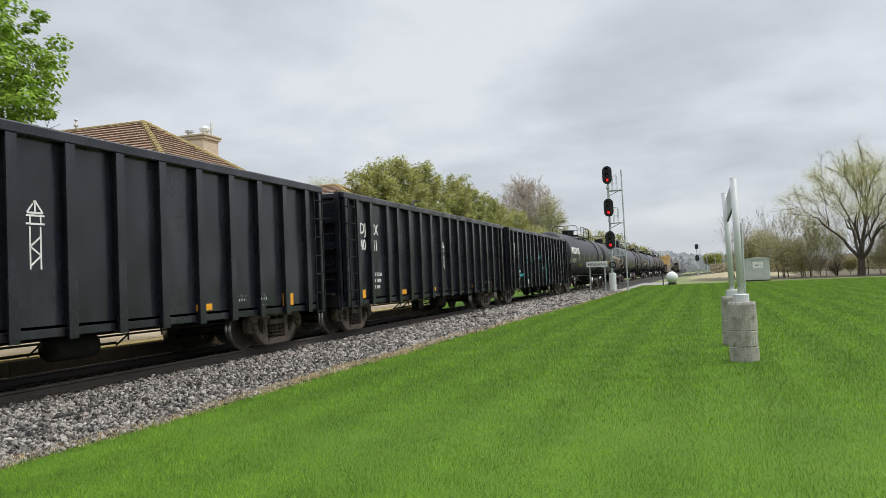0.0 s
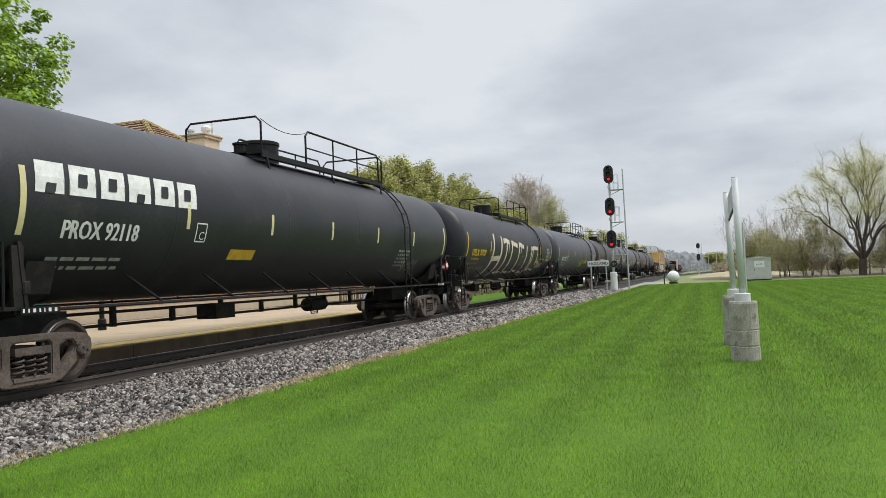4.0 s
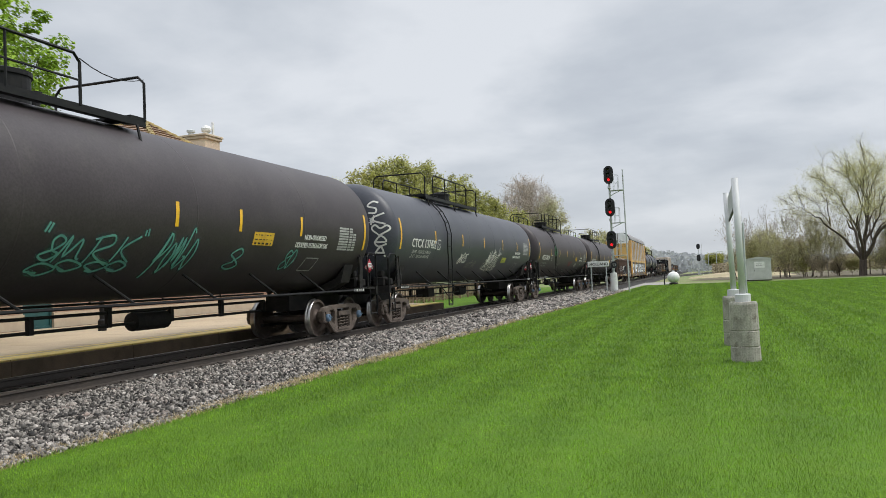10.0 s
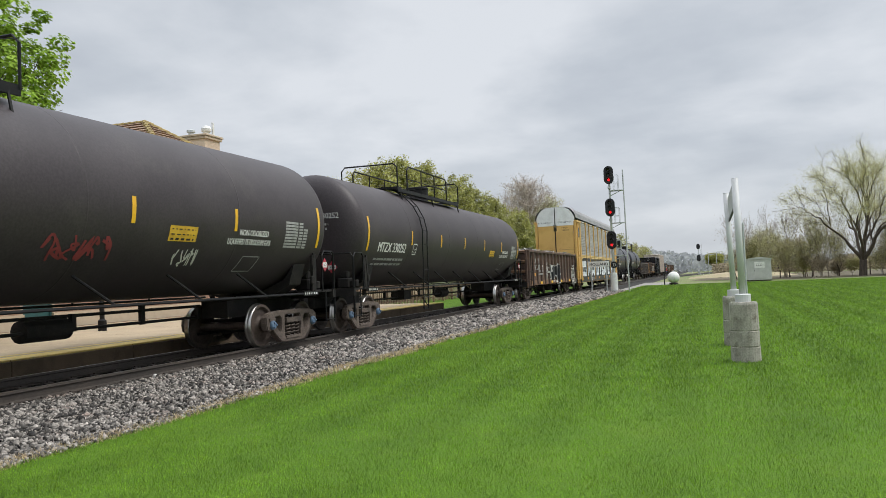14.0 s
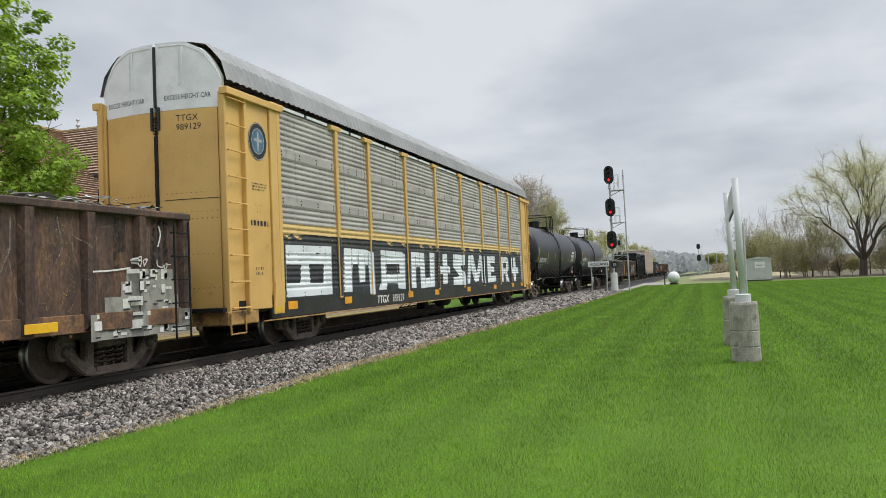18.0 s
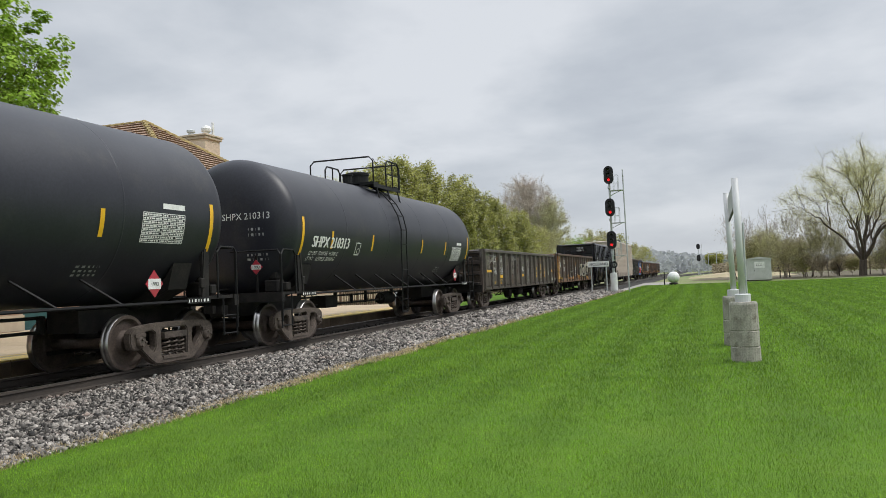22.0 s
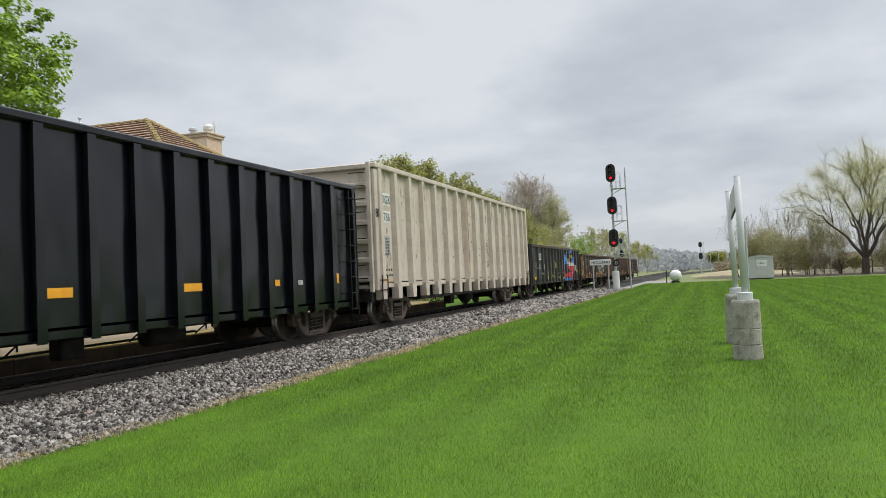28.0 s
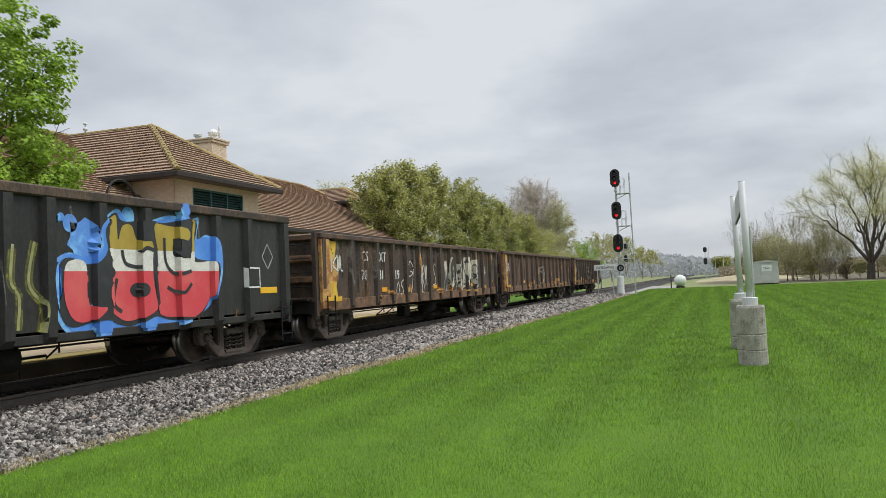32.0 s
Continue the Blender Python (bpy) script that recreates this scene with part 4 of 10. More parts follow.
        tris_mesh("scrap_load", co, 3, SCRAP, car, "loose pale scrap metal load")
        bm = boxes((-W + .06, W - .06, -half + .06, half - .06, z0 + .16, z1 - .16))
        part("load_bed", bm, UNDER, car)
    return car, half, rib_face(W, rib_out, ribs, rib_w + .04), ribs, (s0 + s1) / 2


def weld_line(car, half, z):
    for x in (1.438, -1.442):
        part("weld_line", soft_box(x, x + .006, -half + .05, half - .05, z, z + .018, .002), GONDOLA_BLACK, car)


def plates(car, x, ys, z, w=.34, h=.13, material=None):
    for y in ys:
        part("reflector_plate", soft_box(x, x + .012, y - w / 2, y + w / 2, z - h / 2, z + h / 2, .004), material or ORANGE_Y, car)


def tank_car(label, s0, s1, material, ladder_y, deck, dome_y, r=1.53, zc=2.68, blue=False, stripes=7, rail_w=.95, stripe_mat=None, placard=None, tapes=None, rail=None, dome_r=.40, low=.16, hazard=None):
    """A tank on stub sills: tank with dished heads, dome and railed deck, ladder, side bar with struts, end platforms, trucks."""
    half = (s1 - s0) / 2 + .28
    car = thing("tank_car", (XC, 0, RAIL), label, "tank car", "cars of the freight train")
    bm = bmesh.new()
    prof, n = [], 14
    for i in range(n + 1):
        a = math.pi / 2 * i / n
        prof.append((-half - .46 * math.cos(a) + .07, max(.02, r * math.sin(a) ** .46)))
    prof += [(y, r) for y in (-half + 1.2, -half * .5, 0, half * .5, half - 1.2)]
    prof += [(-y, k) for y, k in reversed(prof[:n + 1])]
    lathe(bm, prof, "y", 56, at=(0, 0, zc))
    part("tank", bm, material, car, smooth=True)
    for y in (-half * .62, -half * .2, half * .2, half * .62):
        bm = bmesh.new()
        lathe(bm, [(y - .02, r), (y - .012, r + .0025), (y + .012, r + .0025), (y + .02, r)], "y", 56, at=(0, 0, zc), close=False)
        part("weld_seam", bm, material, car, smooth=True)
    tc = half - .28 - .52
    for s in (1, -1):
        e = s * (half + .62)
        part("stub_sill", boxes((-.32, .32, min(e, s * (tc - 1.4)), max(e, s * (tc - 1.4)), .66, 1.02)), UNDER, car)
        bm = bmesh.new()
        slab(bm, [(-1.28, 1.75), (-1.15, 1.30), (-.5, .98), (.5, .98), (1.15, 1.30), (1.28, 1.75), (1.02, 1.42), (.0, 1.0), (-1.02, 1.42)], "y", s * tc - .25, s * tc + .25)
        part("saddle", bm, UNDER, car)
        e0, e1 = sorted((s * (half - .35), s * (half + .56)))
        part("end_platform", boxes((-1.42, 1.42, e0, e1, 1.10, 1.15)), UNDER, car)
        part("end_beam", boxes((-1.45, 1.45, min(e, e - s * .14), max(e, e - s * .14), .96, 1.16)), UNDER, car)
        # white stencilled strip, saddle posts, railings of the end platform
        for x in (1, -1):
            y = s * (half - .30)
            bm = bmesh.new()
            slab(bm, [(y - .07, 1.05), (y + .07, 1.05), (y + .10, 1.95), (y - .10, 1.95)], "x", x * 1.36 - .03, x * 1.36 + .03)
            part("jacking_post", bm, UNDER, car)
            bm = bmesh.new()
            f = s * (half + .58)
            pipe(bm, [(x * 1.42, f, .40), (x * 1.42, f, 1.95), (x * 1.36, f, 2.05)] + [(x * .2, f, 2.05)], .020, 6)
            pipe(bm, [(x * 1.44, s * (half - .02), 1.12), (x * 1.44, s * (half - .02), 1.95), (x * 1.44, s * (half + .08), 2.05), (x * 1.44, f - s * .08, 2.05), (x * 1.44, f, 1.95), (x * 1.44, f, .55)], .020, 6)
            for z in (.45, .78):
                rod(bm, (x * 1.42, f, z), (x * 1.42, f - s * .42, z), .015, n=5)
            rod(bm, (x * 1.42, f - s * .42, .42), (x * 1.42, f - s * .42, 1.12), .018, n=5)
            part("end_railing", bm, RAILING, car)
        part("stencil_strip", boxes((1.44, 1.452, s * (half - .6) - .33, s * (half - .6) + .33, 1.04, 1.14)), RAILING, car)
        bars("strip_print", car, STENCIL, flat_face(1.452), s * (half - .6) - .30, 1.065, .60, 1, .1, .05, 4)
        # brake valves and tie straps on the end platform
        y = s * (half + .05)
        valve = part("brake_valve", soft_box(.78, 1.12, y - .16, y + .16, 1.15, 1.42, .03), UNDER, car)
        part("valve_cover", soft_box(.84, 1.06, y - .10, y + .10, 1.42, 1.60, .03), UNDER, valve)
        part("valve_pipe_bracket", soft_box(1.12, 1.30, y - .08, y + .10, 1.18, 1.36, .02), UNDER, valve)
        bm = bmesh.new()
        pipe(bm, [(.80, y, 1.30), (.3, y + s * .1, 1.34), (-.4, y + s * .2, 1.22), (-1.2, y + s * .1, 1.30)], .022, 5)
        part("brake_pipe", bm, UNDER, car)
        y = s * (half - .42)
        bm = bmesh.new()
        slab(bm, [(y - .03, 1.12), (y + .03, 1.12), (y + .10 * s + .03, 2.0), (y + .10 * s - .03, 2.0)], "x", 1.37, 1.405)
        strap = part("tie_strap", bm, UNDER, car)
        part("turnbuckle", soft_box(1.36, 1.42, y - .06, y + .06, 1.30, 1.48, .015), UNDER, strap)
    # side bars along the tank with diagonal struts
    for x in (1, -1):
        bm = bmesh.new()
        rod(bm, (x * 1.43, -half + .5, 1.09), (x * 1.43, half - .5, 1.09), .026, n=6)
        m = 7
        for i in range(m):
            y = -tc + 2.0 + (2 * tc - 4.0) * i / (m - 1)
            a = -.82
            rod(bm, (x * 1.43, y + .32, 1.09), (x * (r + .0) * math.cos(a), y - .12, zc + r * math.sin(a)), .022, n=6)
        part("side_handrail", bm, RAILING, car)
    # piping frame hung under the tank
    bm = bmesh.new()
    for z in (.93, .70):
        rod(bm, (-.35, -tc + 1.5, z), (-.35, tc - 1.5, z), .030, n=5)
    for i in range(9):
        y = -tc + 1.5 + (2 * tc - 3.0) * i / 8
        box(bm, -.39, -.31, y - .05, y + .05, .66, 1.08 if i % 2 else .96)
    box(bm, -.6, -.1, -2.2, -1.5, .62, .95)
    lathe(bm, [(2.4, .08), (2.45, .18), (3.4, .18), (3.45, .08)], "y", 12, at=(-.45, 0, .72))
    part("brake_rigging", bm, UNDER, car)
    # dome, deck and railing
    top = zc + r
    bm = bmesh.new()
    lathe(bm, [(top - .08, dome_r), (top + .36, dome_r), (top + .37, dome_r + .025), (top + .44, dome_r + .025), (top + .46, dome_r - .03), (top + .47, .05)], "z", 28, at=(0, dome_y, 0))
    part("dome", bm, RAILING, car)
    bm = bmesh.new()
    lathe(bm, [(top - .05, .14), (top + .24, .14), (top + .26, .17), (top + .30, .17)], "z", 12, at=(.1, dome_y - .95, 0))
    part("valve", bm, RAILING, car)
    bm = bmesh.new()
    lathe(bm, [(top - .05, .09), (top + .30, .09), (top + .32, .12), (top + .36, .12)], "z", 12, at=(-.25, dome_y + .85, 0))
    part("valve", bm, RAILING, car)
    d0, d1 = deck
    for x in (1, -1):
        part("walkway", boxes((min(x * .58, x * rail_w), max(x * .58, x * rail_w), d0, d1, top - .06, top - .02)), RAILING, car)
        part("walkway_edge", boxes((x * rail_w - .02, x * rail_w + .02, d0, d1, top - .14, top - .061)), RAILING, car)
        for y in (d0 + .2, (d0 + d1) / 2, d1 - .2):
            part("walkway_bracket", rod(bmesh.new(), (x * rail_w, y, top - .10), (x * (rail_w + .1), y, top - .55), .025, n=5), RAILING, car)
    part("end_walkway", boxes((-rail_w, rail_w, d0, d0 + .35, top - .019, top + .02)), RAILING, car)
    part("end_walkway", boxes((-rail_w, rail_w, d1 - .35, d1, top - .019, top + .02)), RAILING, car)
    hgt = top + .74
    for x in (1, -1):
        bm = bmesh.new()
        c = .12
        r0, r1 = rail or (d0 + .5, d1)
        pipe(bm, [(x * rail_w, r0, top - .05), (x * rail_w, r0, hgt - c), (x * rail_w, r0 + c, hgt), (x * rail_w, r1 - c, hgt), (x * rail_w, r1, hgt - c), (x * rail_w, r1, top - .05)], .026, 6)
        rod(bm, (x * rail_w, r0, top + .34), (x * rail_w, r1, top + .34), .018, n=5)
        k = max(1, int((r1 - r0) / 1.5))
        for i in range(1, k + 1):
            y = r0 + (r1 - r0) * i / (k + 1)
            rod(bm, (x * rail_w, y, top - .05), (x * rail_w, y, hgt), .022, n=5)
        if rail and x > 0:
            # sagging chain across the gap beside the end hoop
            g0, g1 = (d0, r0) if r0 - d0 > d1 - r1 else (r1, d1)
            pipe(bm, [(rail_w, g0 + (g1 - g0) * q / 6, hgt - .06 - .14 * (1 - ((q - 3) / 3) ** 2)) for q in range(7)], .009, 4)
        part("side_railing", bm, RAILING, car)
    for y in (d0, d1):
        bm = bmesh.new()
        c = .12
        pipe(bm, [(-rail_w, y, top - .05), (-rail_w, y, hgt - c), (-rail_w + c, y, hgt), (rail_w - c, y, hgt), (rail_w, y, hgt - c), (rail_w, y, top - .05)], .024, 6)
        part("end_hoop", bm, RAILING, car)
    # ladders, with steps under the side bar
    for x in (1, -1):
        bm = bmesh.new()
        rails = []
        for y in (ladder_y - .21, ladder_y + .21):
            arc = [(x * (r + .09) * math.cos(a), y, zc + (r + .09) * math.sin(a)) for a in (math.radians(v) for v in (80, 65, 50, 35, 20, 5, -10))]
            arc += [(x * 1.60, y, 1.6), (x * 1.58, y, 1.09), (x * 1.56, y, .38)]
            pipe(bm, arc, .020, 5)
            rails.append(arc)
        for a, b in zip(*rails):
            rod(bm, a, b, .015, n=5)
        for z in (.42, .75):
            rod(bm, (x * 1.57, ladder_y - .21, z), (x * 1.57, ladder_y + .21, z), .015, n=5)
        rod(bm, (x * 1.57, ladder_y + .21, .45), (x * 1.43, ladder_y - .7, 1.09), .016, n=5)
        part("ladder", bm, RAILING, car)
    face = tank_face(r, zc)
    # reflective tape
    h2 = (s1 - s0) / 2
    for i, y in enumerate([-h2, h2]):
        bm = bmesh.new()
        patch(bm, y - .05, y + .05, zc - low - .45, zc - low + .47, face)
        part("reflective_tape", bm, stripe_mat or REFLECT_Y, car)
    for y in tapes or [-h2 + 2 * h2 * i / (stripes - 1) + .35 * (i - (stripes - 1) / 2) / stripes for i in range(1, stripes - 1)]:
        bm = bmesh.new()
        patch(bm, y - .045, y + .045, zc - low - .21, zc - low + .21, face)
        part("reflective_tape", bm, stripe_mat or REFLECT_Y, car)
    add_couplers(car, half + .62, .33)
    add_truck(car, -tc, blue)
    add_truck(car, tc, blue)
    # hazard placards
    y, x, z, q = (h2 + .35, 1.46, 1.73, .15) if hazard is None else (hazard, 1.46, 1.40, .21)
    bm = bmesh.new()
    slab(bm, [(y, z - q - .01), (y + q, z), (y, z + q + .01), (y - q, z)], "x", x, x + .012)
    p = part("placard", bm, PLACARD, car, "red diamond hazard placard")
    part("placard_panel", boxes((x + .012, x + .015, y - q * .72, y + q * .72, z - q * .40, z + q * .40)), STENCIL, p)
    if placard:
        letters("placard_number", placard, y - .095, z - .035, .07, flat_face(x + .015), INK, p)
    e = -half - .60
    bm = bmesh.new()
    slab(bm, [(.85, 1.54), (1.0, 1.70), (.85, 1.86), (.70, 1.70)], "y", e - .012, e)
    p = part("placard", bm, PLACARD, car, "red diamond hazard placard")
    part("placard_panel", boxes((.74, .96, e - .015, e - .012, 1.65, 1.75)), STENCIL, p)
    if placard:
        letters("placard_number", placard, .755, 1.665, .07, end_face(e - .015), INK, p)
    part("placard_holder", boxes((.83, .87, e, e + .03, 1.12, 1.95)), RAILING, car)
    return car, half, face, (s0 + s1) / 2


def plate_mark(car, face, y, z, s=.28, material=None):
    """The small square clearance mark with a C in it."""
    m = material or STENCIL
    paint("clearance_mark", car, m, face, [([(y, z), (y + s, z), (y + s, z + s * 1.15), (y, z + s * 1.15), (y, z)], .025)])
    letters("clearance_letter", "C", y + s * .30, z + s * .12, s * .55, face, m, car)


def label_print(car, r, zc, y0, y1, z0, z1):
    """Rows of small black print on a yellow label."""
    f = tank_face(r, zc, lift=.011)
    n = 3
    for i in range(n):
        h = (z1 - z0) / n
        bars("label_print", car, INK, f, y0 + .05, z0 + h * i + h * .25, y1 - y0 - .1, 1, .1, h * (.40 if i == 0 else .22), 5 + i)


def data_panel(car, face, y, z, w=.75, h=.72, seed=3):
    bm = bmesh.new()
    rows = 9
    for i in range(rows):
        zz = z + h * i / rows
        patch(bm, y, y + w * .55, zz, zz + .045, face)
        patch(bm, y + w * .60, y + w * .78, zz, zz + .045, face)
        if i < 7:
            patch(bm, y + w * .82, y + w, zz, zz + .045, face)
    part("data_panel", bm, STENCIL_DIM, car)


def test_table(car, face, y, z, w, h):
    """A stencilled test table: ruled white rows with broken entries, and a title strip above."""
    bm = bmesh.new()
    for i in range(9):
        patch(bm, y, y + w, z + h * i / 8 - .006, z + h * i / 8 + .006, face)
    for u in (0, .46, .64, .82, 1):
        patch(bm, y + w * u - .006, y + w * u + .006, z, z + h, face)
    patch(bm, y + w * .46, y + w, z + h + .08, z + h + .17, face)
    g = random.Random(8)
    for i in range(8):
        for a, b in ((.02, .43), (.48, .62), (.66, .80), (.84, .98)):
            u = a
            while u < b - .03:
                v = min(b, u + g.uniform(.03, .09))
                patch(bm, y + w * u, y + w * v, z + h * (i + .28) / 8, z + h * (i + .72) / 8, face)
                u = v + .015
    tagged(part("test_table", bm, STENCIL, car, "ruled white stencilled test table"), kind="stuff")



TRAIN = []  # (car, centre along the train)


def build_gondolas_ahead():
    tower = [[(.3, 0), (.3, .62)], [(.7, 0), (.7, .62)], [(.3, .05), (.7, .2)], [(.7, .2), (.3, .33)], [(.3, .33), (.7, .48)], [(.15, .66), (.85, .66)], [(.3, .66), (.3, .78)], [(.7, .66), (.7, .78)],
             [(.15, .78), (.85, .78)], [(.2, .82), (.5, 1)], [(.5, 1), (.8, .82)], [(.2, .82), (.8, .82)], [(.5, .82), (.5, 1)]]

    def one(s0, s1, mark, num, tower_at=.12):
        car, half, face, ribs, c = gondola("black high-sided open gondola car with white stencils", s0, s1, .72, 3.55, 17, GONDOLA_BLACK, rib_out=1.56, rib_w=.085, tee=True, rib_ys=[-(s1 - s0) / 2 + .10, -7.24, -6.40, -5.25, -4.45] + [-3.50 + .985 * i for i in range(12)] + [(s1 - s0) / 2 - .12])
        plates(car, 1.446, [-6.95], .98, .46, .22)
        plates(car, 1.446, [-1.25, half - 4.5], .96, .46, .12)
        plates(car, 1.446, [half - 1.55], .99, .44, .26)
        plates(car, 1.446, [half - 2.58], 1.07, .26, .12, STENCIL)
        bars("small_print", car, STENCIL_DIM, face, half - 2.72, .91, .36, 1, .08, .035, 7)
        plates(car, 1.446, [-4.0], .95, .50, .26 if mark and num[1] == "531" else .14, STENCIL if mark and num[1] == "531" else ORANGE_Y)
        weld_line(car, half, 2.52)
        if mark:
            y = -6.93
            letters("reporting_mark", mark[0], y, 2.56, .30, face, STENCIL, car, bold=.006, squeeze=.92)
            letters("reporting_mark", mark[1], ribs[2] + .10, 2.56, .30, face, STENCIL, car, bold=.006, squeeze=.92)
            letters("car_number", num[0], y - .03, 2.13, .30, face, STENCIL, car, bold=.006, squeeze=.92)
            letters("car_number", num[1], ribs[2] + .10, 2.13, .30, face, STENCIL, car, bold=.006, squeeze=.80)
            for n, line in enumerate(("LD LMT 212200", "LT WT  73800", "CU FT  4000")):
                letters("load_limit", line, ribs[2] + .06, 1.44 - .17 * n, .10, face, STENCIL, car, squeeze=.85, bold=.002)
        ty = -.08
        paint("stencil_tower", car, STENCIL, face, [([(ty - .22 + u * .44, 1.64 + v * .92) for u, v in line], .026) for line in tower], label="white stencilled lattice tower emblem")
        for y in (half - 3.4, half - 2.8):
            bars("small_print", car, STENCIL_DIM, face, y, 1.10, .32, 2, .08, .05, 4)
        TRAIN.append((car, c))
        return car, half, face, ribs

    one(0.15, 16.30, None, None)
    car = one(17.48, 33.58, ("DJ", "NX"), ("40", "541"))[0]
    for pts, r in (([(.7, -2.4, 3.3), (.7, -1.4, 3.75), (.6, -.4, 3.72)], .03), ([(.5, -1.6, 3.4), (.6, -.7, 3.72), (.5, -.2, 4.02), (.5, .4, 4.05)], .035), ([(.4, -.9, 3.4), (.5, -.5, 3.9), (.6, .6, 3.66)], .022), ([(.8, .4, 3.4), (.8, 1.6, 3.62), (.7, 2.4, 3.60)], .028), ([(.2, 1.2, 3.4), (.2, 1.9, 3.78)], .03)):
        bm = bmesh.new()
        pipe(bm, pts, r, 6)
        part("scrap_bar", bm, RAILING, car, "bent dark scrap bar above the rim")
    car, half, face, ribs = one(34.90, 51.10, ("DJ", "NX"), ("40", "531"))
    tagged(car, "black high-sided gondola car tagged with cyan spray scrawls")
    m = dict(material=TAG_CYAN, face=face)
    for y, z, w, h, word, k in ((-4.22, 2.14, .11, .22, "Yeod", 1), (-4.22, 1.80, .11, .20, "SGoY", 1), (-4.12, 1.42, .13, .22, "YoL", 1), (-4.05, 1.15, .12, .2, "oe", 1), (-3.12, 1.35, .40, .75, "P", 0), (-3.0, 1.25, .26, .3, "n", 0), (-2.26, 1.16, .34, .50, "h", 1)):
        tag("spray_tag", car, TAG_CYAN if k else TAG_TEAL, face, y, z, w, h, word, .030 if k else .026, .04, MIST_CYAN if w > .28 and k else None, label="cyan spray-painted scrawl")
    for y, w in ((-6.0, .20), (-5.75, .22)):
        paint("spray_patch", car, TAG_CYAN, face, blobs=[(y + .3, 1.50 if w < .21 else 1.30, w * .8, .085, .35)], label="cyan paint smear")

    def sprayed(lines, material, width, mist=None, label="spray-painted scrawl"):
        """Loose sprayed lines, each smooth through a few points of the side."""
        runs = [curve_through(line, k=6) for line in lines]
        if mist:
            paint("overspray", car, mist, face, [(r, width * 3.2) for r in runs], label="faint overspray round the scrawl")
        o = paint("spray_tag", car, material, rib_face(1.44, 1.56, ribs, .10, .008), [(r, width) for r in runs], label=label)
        return o

    def ring(y, z, a, b):
        return [(y + a * math.cos(q * .6283), z + b * math.sin(q * .6283)) for q in range(11)]
    # two words and a rounded figure with a long stem
    sprayed([[(-1.14, 2.34), (-1.15, 2.22), (-1.14, 2.13), (-1.04, 2.14)], ring(-.985, 2.22, .055, .065), [(-.91, 2.29), (-.86, 2.17), (-.82, 2.32)], [(-.79, 2.27), (-.72, 2.30), (-.76, 2.38), (-.80, 2.26), (-.74, 2.19), (-.66, 2.22)]], TAG_CYAN, .036, MIST_CYAN, "cyan sprayed word")
    sprayed([[(-1.30, 1.84), (-1.20, 1.90), (-1.24, 1.78), (-1.30, 1.84)], [(-1.17, 1.80), (-1.15, 1.92), (-1.09, 1.90), (-1.07, 1.79)], [(-1.02, 1.92), (-1.01, 1.80)], [(-.87, 2.00), (-.95, 2.02), (-.96, 1.95), (-.87, 1.89), (-.89, 1.82), (-.97, 1.83)]], TAG_CYAN, .038, MIST_CYAN, "cyan sprayed word")
    sprayed([ring(-1.0, 1.61, .14, .12), [(-.90, 1.55), (-.90, 1.40), (-1.05, 1.20), (-1.24, 1.14)], [(-1.10, 1.52), (-1.12, 1.36), (-1.20, 1.22)]], TAG_TEAL, .024, None, "thin teal sprayed figure")
    paint("spray_patch", car, TAG_TEAL, face, blobs=[(-1.02, 1.50, .16, .06, .3)], label="teal paint smear")
    # faint scrawl under the stencilled tower
    sprayed([[(-.42, 1.50), (-.30, 1.58), (-.22, 1.48), (-.12, 1.62), (-.06, 1.50), (.04, 1.66), (.10, 1.52), (.20, 1.74), (.24, 1.56), (.34, 1.68)], [(-.12, 1.54), (.02, 1.60), (.16, 1.80), (.12, 1.60), (.30, 1.62)], [(-.44, 1.30), (-.26, 1.36), (-.38, 1.12), (-.22, 1.22), (-.16, 1.34), (-.10, 1.22), (-.02, 1.40), (.02, 1.26), (.10, 1.44), (.14, 1.30)]], TAG_TEAL, .022, MIST_TEAL, "faint teal sprayed scrawl")
    # tall bright cyan signs, one above the other
    sprayed([[(.98, 1.84), (.90, 1.95), (.72, 1.90), (.64, 1.70), (.72, 1.50), (.90, 1.47), (1.0, 1.60), (.98, 1.72), (.70, 1.72)], [(.90, 2.04), (.92, 2.14), (1.02, 2.20), (1.08, 2.12), (1.20, 2.16), (1.22, 1.56), (1.06, 1.52), (1.05, 1.60), (1.12, 1.62), (1.10, 2.02), (.98, 1.98)], [(.60, 1.40), (.72, 1.44), (.78, 1.34), (.62, 1.10), (.82, 1.14)], [(.86, 1.10), (.84, 1.44), (1.02, 1.46), (1.04, 1.12), (1.14, 1.42), (1.20, 1.34), (1.14, 1.06), (.88, 1.08)],
             [(.56, .96), (.66, 1.00), (.64, .84), (.76, 1.02), (.80, .86), (.90, 1.02), (.94, .86), (1.04, 1.02), (1.10, .88), (1.20, 1.02)], [(.56, .78), (.62, .96)], [(.74, .80), (.78, .96)], [(1.02, .80), (1.04, .94)], [(1.16, .84), (1.22, 1.02)]], TAG_CYAN, .034, MIST_CYAN, "tall bright cyan sprayed signs")
    paint("spray_patch", car, TAG_CREAM, face, patches=[(.66, 1.08, .88, .99)])
    # two rings on a stem
    sprayed([ring(1.80, 1.86, .17, .17), ring(2.08, 1.84, .13, .18), [(1.78, 1.70), (1.80, 1.36), (1.86, 1.14), (1.80, .88), (1.90, .98), (1.94, 1.32), (2.04, 1.68)], [(1.84, 1.36), (2.0, 1.38)]], TAG_TEAL, .026, MIST_TEAL, "teal sprayed rings on a stem")
    streaks("paint_run", car, MIST_WHITE, face, 2.40, 2.52, 1.0, 1.86, 7, .06, 31, .02, "pale paint mist")
